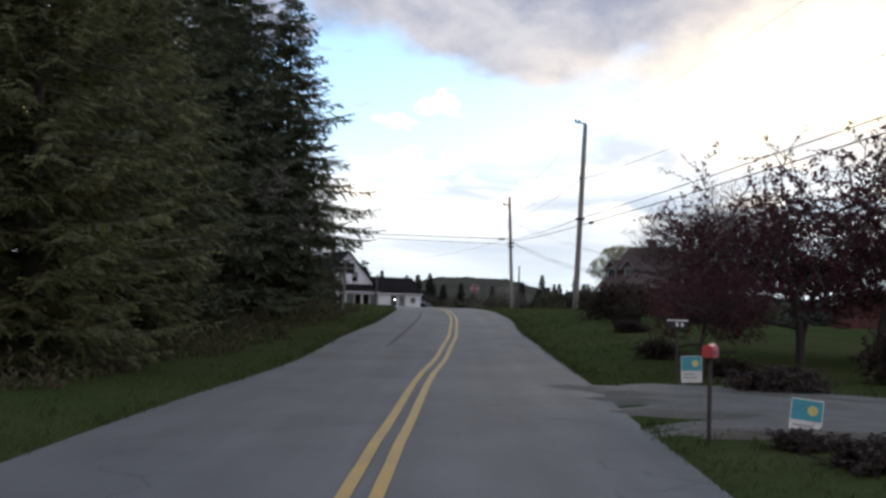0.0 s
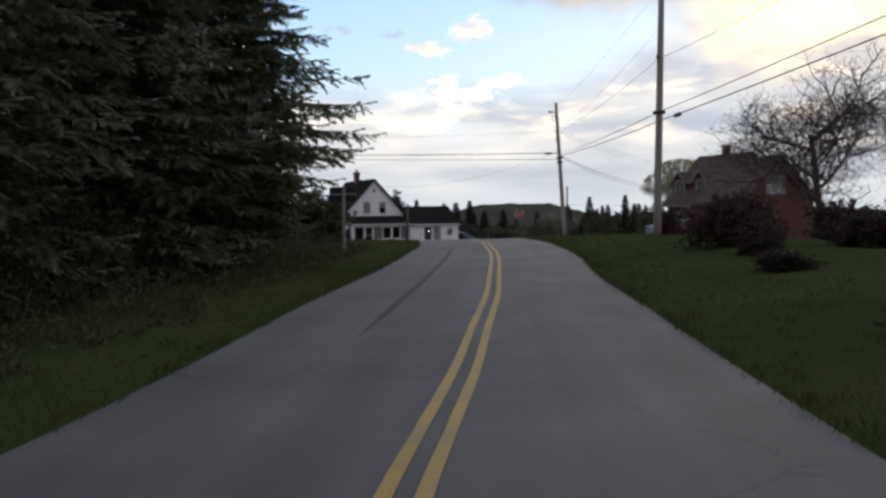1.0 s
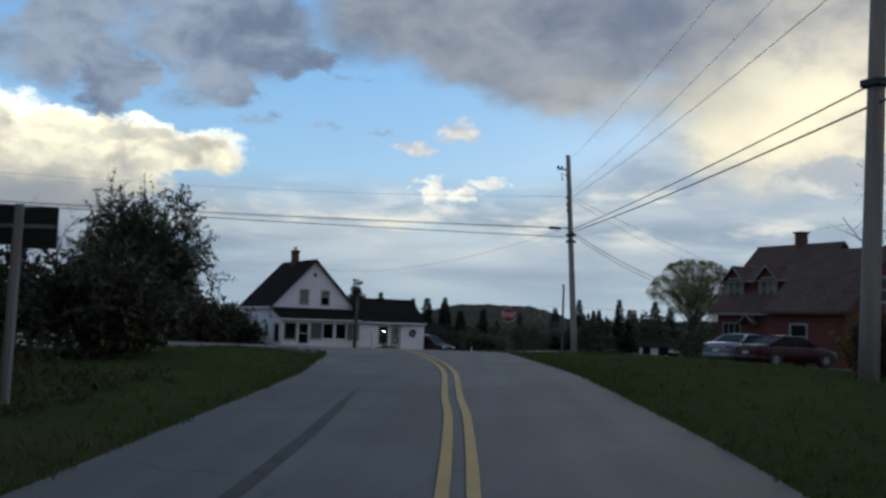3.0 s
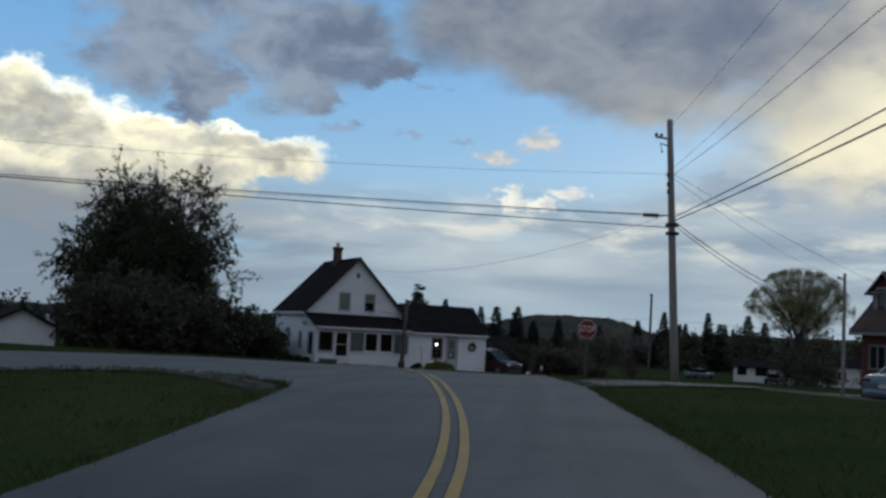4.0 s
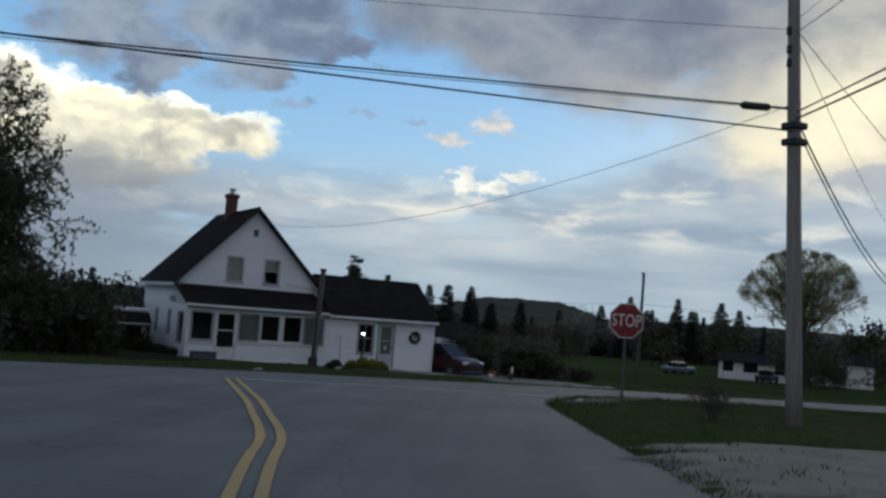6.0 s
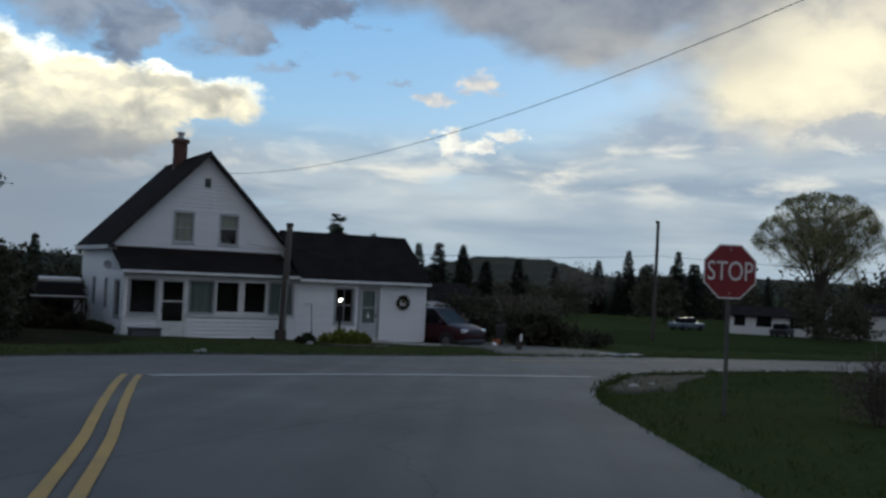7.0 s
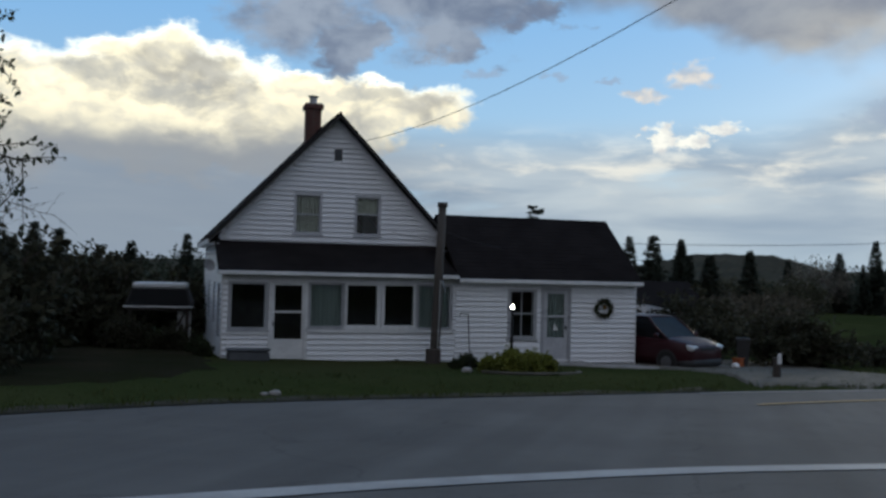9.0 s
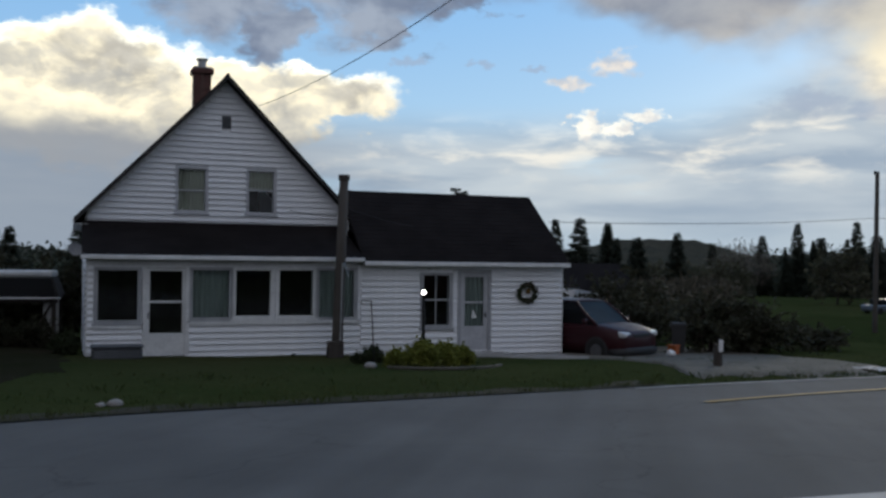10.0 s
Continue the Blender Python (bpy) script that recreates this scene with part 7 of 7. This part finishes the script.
# truck cap standing on a trestle beside the house
cap = thing("truck_cap", pose(46.2, 108.7, lawn(46.2, 108.7), 0, 0, -6), "dark truck cap with a white roof on a wooden trestle", "truck cap")
zc = 0.55 - lawn(46.2, 108.7)
bm = bmesh.new()
lo = [bm.verts.new(p) for p in ((-1.0, -0.7, zc), (1.0, -0.7, zc), (1.0, 0.9, zc), (-1.0, 0.9, zc))]
hi = [bm.verts.new(p) for p in ((-0.80, -0.55, zc + 0.62), (0.80, -0.55, zc + 0.62), (0.80, 0.75, zc + 0.62), (-0.80, 0.75, zc + 0.62))]
bm.faces.new(hi)
bm.faces.new(lo[::-1])
for k in range(4):
    bm.faces.new((lo[k], lo[(k + 1) % 4], hi[(k + 1) % 4], hi[k]))
bmesh.ops.bevel(bm, geom=bm.edges[:], offset=0.06, segments=2, affect="EDGES")
part("shell", bm, M_PLASTIC, cap, "dark sides of the cap")
part("roof", box(-0.80, -0.58, zc + 0.56, 0.80, 0.77, zc + 0.74, 0.05), M_TRIM, cap, "white ribbed roof of the cap")
part("sill", box(-1.04, -0.75, zc - 0.02, 1.04, -0.69, zc + 0.03, 0.01), M_TRIM, cap)
bm = bmesh.new()
bm.faces.new([bm.verts.new(p) for p in ((-0.92, -0.690, zc + 0.05), (0.92, -0.690, zc + 0.05), (0.78, -0.575, zc + 0.53), (-0.78, -0.575, zc + 0.53))])
part("rear_glass", bm, M_PLASTIC_GLASS, cap)
for sx in (-0.85, 0.85):
    for sy in (-0.55, 0.7):
        part("trestle_leg", box(sx - 0.05, sy - 0.05, -0.1, sx + 0.05, sy + 0.05, zc), M_DARKWOOD, cap)
part("trestle_beam", box(-0.95, -0.62, zc - 0.12, 0.95, -0.52, zc - 0.01), M_DARKWOOD, cap)
part("brace", tube([(0.3, -0.58, 0.25), (0.82, -0.58, zc - 0.1)], 0.04, 6), M_DARKWOOD, cap)
part("side_panel", box(0.55, -0.3, 0.15, 0.95, -0.26, zc - 0.05), M_TRIM, cap)

# clutter beside the parked van and along the far verge
bin_ = thing("rubbish_bin", pose(63.8, 103.8, lawn(63.8, 103.8), 0, 0, 12), "black plastic wheeled bin beside the drive", "bin")
part("tub", tube([(0, 0, 0.05), (0, 0, 0.85)], [0.22, 0.29], 4), M_PLASTIC, bin_)
part("lid", tube([(0, 0, 0.85), (0, 0, 0.92)], [0.33, 0.30], 4), M_PLASTIC, bin_)
crate = thing("crate", pose(63.3, 103.3, lawn(63.3, 103.3), 0, 0, 30), "small orange crate standing by the van", "crate")
bm = box(-0.13, -0.12, 0.0, 0.13, 0.12, 0.28, 0.01)
part("tub", bm, M_FORSYTHIA_PLAIN, crate)
part("rim", box(-0.15, -0.14, 0.28, 0.15, 0.14, 0.31), M_FORSYTHIA_PLAIN, crate)
sack = thing("sack", pose(62.95, 102.9, lawn(62.95, 102.9), 0, 0, 0), "crumpled white sack lying by the drive", "sack")
bm = bmesh.new()
bmesh.ops.create_icosphere(bm, subdivisions=3, radius=0.12)
for v in bm.verts:
    v.co *= 1 + 0.3 * noise.noise(v.co * 7)
    v.co.z = v.co.z * 0.9 + 0.09
part("bag", bm, M_SIGN_WHITE, sack, smooth=True)
for x, y, w in ((65.6, 98.2, 0.45), (66.8, 98.4, 0.3)):
    sheet = thing("plastic_sheet", pose(x, y, lawn(x, y) + 0.02, 0, 0, x * 7), "flattened pale plastic sheet on the verge", "plastic sheet", "litter on the verge")
    bm = bmesh.new()
    bmesh.ops.create_grid(bm, x_segments=8, y_segments=6, size=0.5)
    for v in bm.verts:
        v.co = Vector((v.co.x * w * 2, v.co.y * 0.7, 0.06 + 0.07 * noise.noise(v.co * 6 + Vector((x, 0, 0)))))
    part("film", bm, M_OLD_WHITE, sheet)

# twiggy bush on the corner lawn
twigs = tree_from("leafless_bush", hardwood(151, 1.15, 0.9, 0.014, 2, (7, 6), 2, 0.04, start=0.1, stems=7, bend=0.14, lift=1.0), Matrix.Identity(4), M_TWIG, M_SHRUB, "small leafless bush on the corner lawn", "shrub")
plant(twigs, 51.9, 76.0, 0, 1.0, first=True)

# ---------------------------------------------------------------- other buildings
def red_house():
    h = thing("red_house", Matrix.Identity(4), "dark red house with brown roof, two dormers and a gabled wing", "house")
    B = 0.05
    X0, X1, Y0, Y1, E, RZ, RX = 65.6, 73.4, 71.0, 76.75, 3.20, 7.05, 69.5
    # main block, ridge along y
    part("wall", slab([(Y0, B - 0.6), (Y1, B - 0.6), (Y1, E), (Y0, E)], [(74.9, 1.2, 76.3, 2.2), (73.4, 0.1, 74.5, 2.2)], "x", X0, 0.2), M_RED_BRICK, h)
    part("wall", slab([(Y0, B - 0.6), (Y1, B - 0.6), (Y1, E), (Y0, E)], [], "x", X1 - 0.2, 0.2), M_RED_BRICK, h)
    for y in (Y0, Y1 - 0.2):
        part("gable_wall", slab([(X0 + 0.202, B - 0.6), (X1 - 0.202, B - 0.6), (X1 - 0.202, E), (RX, RZ - 0.1), (X0 + 0.202, E)], [], "y", y, 0.2), M_RED_BRICK, h)
    s = (RZ - E) / (RX - X0)
    for xe in (X0 - 0.45, X1 + 0.45):
        ze = E - 0.45 * s + 0.15
        a, b, c, d = (xe, Y0 - 0.35, ze), (xe, Y1 + 0.35, ze), (RX, Y1 + 0.35, RZ + 0.12), (RX, Y0 - 0.35, RZ + 0.12)
        r = part("roof", roof_slope(a, b, c, d, 0.14), M_SHINGLE_BROWN, h)
        part("shingle_surface", courses(a, b, c, d, 0.24), M_SHINGLE_BROWN, r)
        part("fascia", box(min(xe, xe - 0.03), Y0 - 0.35, ze - 0.2, max(xe, xe - 0.03), Y1 + 0.35, ze - 0.05), M_DULL, r)
    # long shed dormer on the road side, with two gabled window bays
    shed = part("dormer", slab([(71.55, 3.55), (76.70, 3.55), (76.70, 4.82), (71.55, 4.82)], [], "x", 66.50, 0.12), M_RED_BRICK, h)
    for y in (71.55, 76.58):
        part("cheek", slab([(66.622, 3.9), (68.2, 5.6), (66.622, 4.8)], [], "y", y, 0.12), M_RED_BRICK, shed)
    part("dormer_roof", roof_slope((66.15, 71.35, 4.80), (66.15, 76.90, 4.80), (68.7, 76.90, 6.15), (68.7, 71.35, 6.15), 0.09), M_SHINGLE_BROWN, shed)
    part("fascia", box(66.11, 71.35, 4.70, 66.148, 76.90, 4.80), M_DULL, shed)
    for yc in (73.45, 76.02):
        xf = 66.28
        d = part("window_bay", slab([(yc - 0.72, 3.55), (yc + 0.72, 3.55), (yc + 0.72, 4.86), (yc, 5.62), (yc - 0.72, 4.86)], [(yc - 0.52, 3.84, yc + 0.52, 4.96)], "x", xf, 0.12), M_RED_BRICK, h)
        for sy in (-1, 1):
            part("cheek", box(xf + 0.122, yc + sy * 0.66 - 0.05, 3.6, xf + 0.219, yc + sy * 0.66 + 0.05, 4.8), M_RED_BRICK, d)
            a, b, c, e = (xf - 0.25, yc + sy * 0.98, 4.72), (xf + 2.0, yc + sy * 0.98, 4.72), (xf + 2.0, yc, 5.74), (xf - 0.25, yc, 5.74)
            part("gable_roof", roof_slope(a, b, c, e, 0.09), M_SHINGLE_BROWN, d)
            part("rake_board", roof_slope((xf - 0.29, yc + sy * 0.98, 4.70), (xf - 0.255, yc + sy * 0.98, 4.70), (xf - 0.255, yc, 5.72), (xf - 0.29, yc, 5.72), 0.12), M_DULL, d)
            part("corner_board", box(xf - 0.03, yc + sy * 0.66 - 0.06, 3.6, xf - 0.002, yc + sy * 0.66 + 0.06, 4.75), M_DULL, d)
        bm = bmesh.new()
        for y0, y1, z0, z1 in ((yc - 0.54, yc - 0.46, 3.80, 5.0), (yc + 0.46, yc + 0.54, 3.80, 5.0), (yc - 0.46, yc + 0.46, 4.92, 5.0), (yc - 0.46, yc + 0.46, 3.80, 3.88), (yc - 0.025, yc + 0.025, 3.88, 4.92)):
            add_box(bm, xf - 0.05, y0, z0, xf + 0.05, y1, z1)
        w = part("dormer_window", bm, M_OLD_WHITE, d)
        part("curtain", box(xf + 0.075, yc - 0.46, 3.88, xf + 0.085, yc + 0.46, 4.92), M_CURTAIN, w)
        p = part("pane", box(xf + 0.0, yc - 0.46, 3.88, xf + 0.006, yc + 0.46, 4.92), M_GLASS, w)
        p.visible_shadow = False
    # ground floor window and door hood
    bm = bmesh.new()
    for k in range(4):
        add_box(bm, X0 - 0.06, 74.88 + k * 0.45, 1.2, X0 + 0.06, 74.96 + k * 0.45, 2.2)
    add_box(bm, X0 - 0.06, 74.88, 2.2, X0 + 0.06, 76.31, 2.28)
    add_box(bm, X0 - 0.06, 74.88, 1.12, X0 + 0.06, 76.31, 1.2)
    w = part("window", bm, M_DULL, h)
    part("pane", box(X0 + 0.02, 74.9, 1.2, X0 + 0.03, 76.3, 2.2), M_PLASTIC_GLASS, w)
    part("front_door", box(X0 + 0.02, 73.4, 0.1, X0 + 0.10, 74.5, 2.2), M_RED_BRICK, h)
    for sy in (-1, 1):
        part("door_hood", roof_slope((X0 - 0.6, 74.05 + sy * 0.55, 2.25), (X0 - 0.01, 74.05 + sy * 0.55, 2.25), (X0 - 0.01, 74.05, 2.82), (X0 - 0.6, 74.05, 2.82), 0.08), M_DULL, h)
    # chimney on the ridge
    ch = part("chimney", box(69.25, 73.5, 6.6, 69.8, 74.05, 7.8, 0.02), M_CHIMNEY, h)
    part("chimney_cap", box(69.18, 73.43, 7.8, 69.87, 74.12, 7.92, 0.02), M_CHIMNEY, ch)
    # wing with its gable towards the road's lower end
    WX0, WX1, WY0, WY1, WE, WR, WM = 63.3, 71.0, 65.9, 70.95, 3.05, 6.35, 67.15
    part("wing_wall", slab([(WY0 + 0.2, B - 0.6), (WY1, B - 0.6), (WY1, WE), (WY0 + 0.2, WE)], [(68.2, 0.9, 69.3, 2.2)], "x", WX0, 0.2), M_RED_BRICK, h)
    part("wing_wall", slab([(WY0 + 0.2, B - 0.6), (WY1, B - 0.6), (WY1, WE), (WY0 + 0.2, WE)], [], "x", WX1 - 0.2, 0.2), M_RED_BRICK, h)
    part("wing_gable", slab([(WX0, B - 0.6), (WX1, B - 0.6), (WX1, WE), (WM, WR), (WX0, WE)], [(65.75, 3.45, 67.75, 4.80)], "y", WY0, 0.2), M_RED_BRICK, h)
    for xe, sgn in ((WX0 - 0.4, -1), (WX1 + 0.4, 1)):
        sl = (WR - WE) / (WM - WX0)
        ze = WE - 0.4 * sl + 0.15
        a, b, c, d = (xe, WY0 - 0.4, ze), (xe, WY1 + 0.02, ze), (WM, WY1 + 0.02, WR + 0.13), (WM, WY0 - 0.4, WR + 0.13)
        r = part("wing_roof", roof_slope(a, b, c, d, 0.14), M_SHINGLE_BROWN, h)
        part("shingle_surface", courses(a, b, c, d, 0.24), M_SHINGLE_BROWN, r)
        part("rake_board", roof_slope((xe, WY0 - 0.43, ze - 0.03), (xe, WY0 - 0.40, ze - 0.03), (WM, WY0 - 0.40, WR + 0.1), (WM, WY0 - 0.43, WR + 0.1), 0.2), M_SHINGLE_BROWN, r)
    bm = bmesh.new()
    for x0, x1, z0, z1 in ((65.72, 65.86, 3.4, 4.85), (67.64, 67.78, 3.4, 4.85), (65.86, 67.64, 4.71, 4.85), (65.86, 67.64, 3.4, 3.54), (66.70, 66.80, 3.54, 4.71), (65.86, 67.64, 4.08, 4.16)):
        add_box(bm, x0, WY0 - 0.06, z0, x1, WY0 + 0.08, z1)
    w = part("gable_window", bm, M_OLD_WHITE, h, "white four-pane gable window")
    p = part("pane", box(65.86, WY0 + 0.02, 3.54, 67.64, WY0 + 0.026, 4.71), M_GLASS, w)
    p.visible_shadow = False
    bm = bmesh.new()
    for y0, y1, z0, z1 in ((68.16, 68.26, 0.85, 2.25), (69.24, 69.34, 0.85, 2.25), (68.26, 69.24, 2.15, 2.25), (68.26, 69.24, 0.85, 0.95), (68.26, 69.24, 1.5, 1.57)):
        add_box(bm, WX0 - 0.05, y0, z0, WX0 + 0.06, y1, z1)
    w = part("wing_window", bm, M_OLD_WHITE, h)
    part("pane", box(WX0 + 0.02, 68.26, 0.95, WX0 + 0.026, 69.24, 2.15), M_PLASTIC_GLASS, w)


red_house()


def plain_house(name, m, L, D, E, R, wall_mat, roof_mat, label, windows):
    """A small far house: long side faces -y."""
    h = thing(name, m, label, "house")
    part("wall", slab([(-L / 2, -0.6), (L / 2, -0.6), (L / 2, E), (-L / 2, E)], [(u, 0.9, u + w, 2.1) for u, w in windows], "y", -D / 2, 0.2), wall_mat, h)
    part("back_wall", slab([(-L / 2, -0.6), (L / 2, -0.6), (L / 2, E), (-L / 2, E)], [], "y", D / 2 - 0.2, 0.2), wall_mat, h)
    for x in (-L / 2, L / 2 - 0.2):
        part("gable_wall", slab([(-D / 2 + 0.2, -0.6), (D / 2 - 0.2, -0.6), (D / 2 - 0.2, E), (0, R), (-D / 2 + 0.2, E)], [], "x", x, 0.2), wall_mat, h)
    for sy in (-1, 1):
        part("roof", roof_slope((-L / 2 - 0.3, sy * (D / 2 + 0.4), E - 0.1), (L / 2 + 0.3, sy * (D / 2 + 0.4), E - 0.1), (L / 2 + 0.3, 0, R + 0.12), (-L / 2 - 0.3, 0, R + 0.12), 0.14), roof_mat, h)
    for u, w in windows:
        win = part("window", box(u, -D / 2 + 0.02, 0.9, u + w, -D / 2 + 0.06, 2.1), M_PLASTIC_GLASS, h)
    return h


bz = ground(124, 145)
plain_house("bungalow", pose(125, 144.3, bz, 0, 0, -47), 8.5, 6.0, 2.2, 2.9, M_SIDING, M_SHINGLE, "small white bungalow far down the field", [(-3.8, 1.2), (-1.5, 1.6), (2.0, 1.4)])
plain_house("shed", pose(133, 139, ground(133, 139), 0, 0, -38), 6.0, 5.0, 2.9, 3.7, M_SIDING, M_SHINGLE, "white outbuilding beside the far bungalow", [(-1.0, 1.0)])
plain_house("shed", pose(29.9, 100.6, -0.5, 0, 0, 96), 3.6, 3.4, 1.45, 2.3, M_SIDING, M_SHINGLE, "small white shed across the main road", [(-0.5, 0.8)])
plain_house("garage", pose(64.8, 113.5, ground(64.8, 113.5), 0, 0, -8), 4.6, 5.0, 1.7, 2.9, M_SIDING, M_SHINGLE, "low white garage behind the white house", [(-1.0, 0.9)])
plain_house("barn", pose(78.5, 52.5, ground(78.5, 52.5), 0, 0, 10), 12.0, 6.0, 2.0, 3.2, M_RED_BRICK, M_STEEL, "long low shed with a pale metal roof beyond the lawn", [(-3, 1.0)])
for i, (x, y) in enumerate(((118, 150), (121.5, 139.5))):
    plain = thing("parked_car", pose(x, y, ground(x, y), 0, 0, 30 * i), "small pale car parked far off by the bungalow", "car", "far parked cars")
    bm = box(-2.1, -0.85, 0.25, 2.1, 0.85, 0.85, 0.12)
    part("body", bm, (M_SILVER, M_PLASTIC)[i], plain)
    part("cabin", box(-1.2, -0.72, 0.85, 0.9, 0.72, 1.4, 0.15), M_PLASTIC_GLASS, plain)
    for wx in (-1.3, 1.3):
        for wy in (-0.85, 0.67):
            part("wheel", tube([(wx, wy, 0.3), (wx, wy + 0.18, 0.3)], 0.3, 12), M_TYRE, plain)
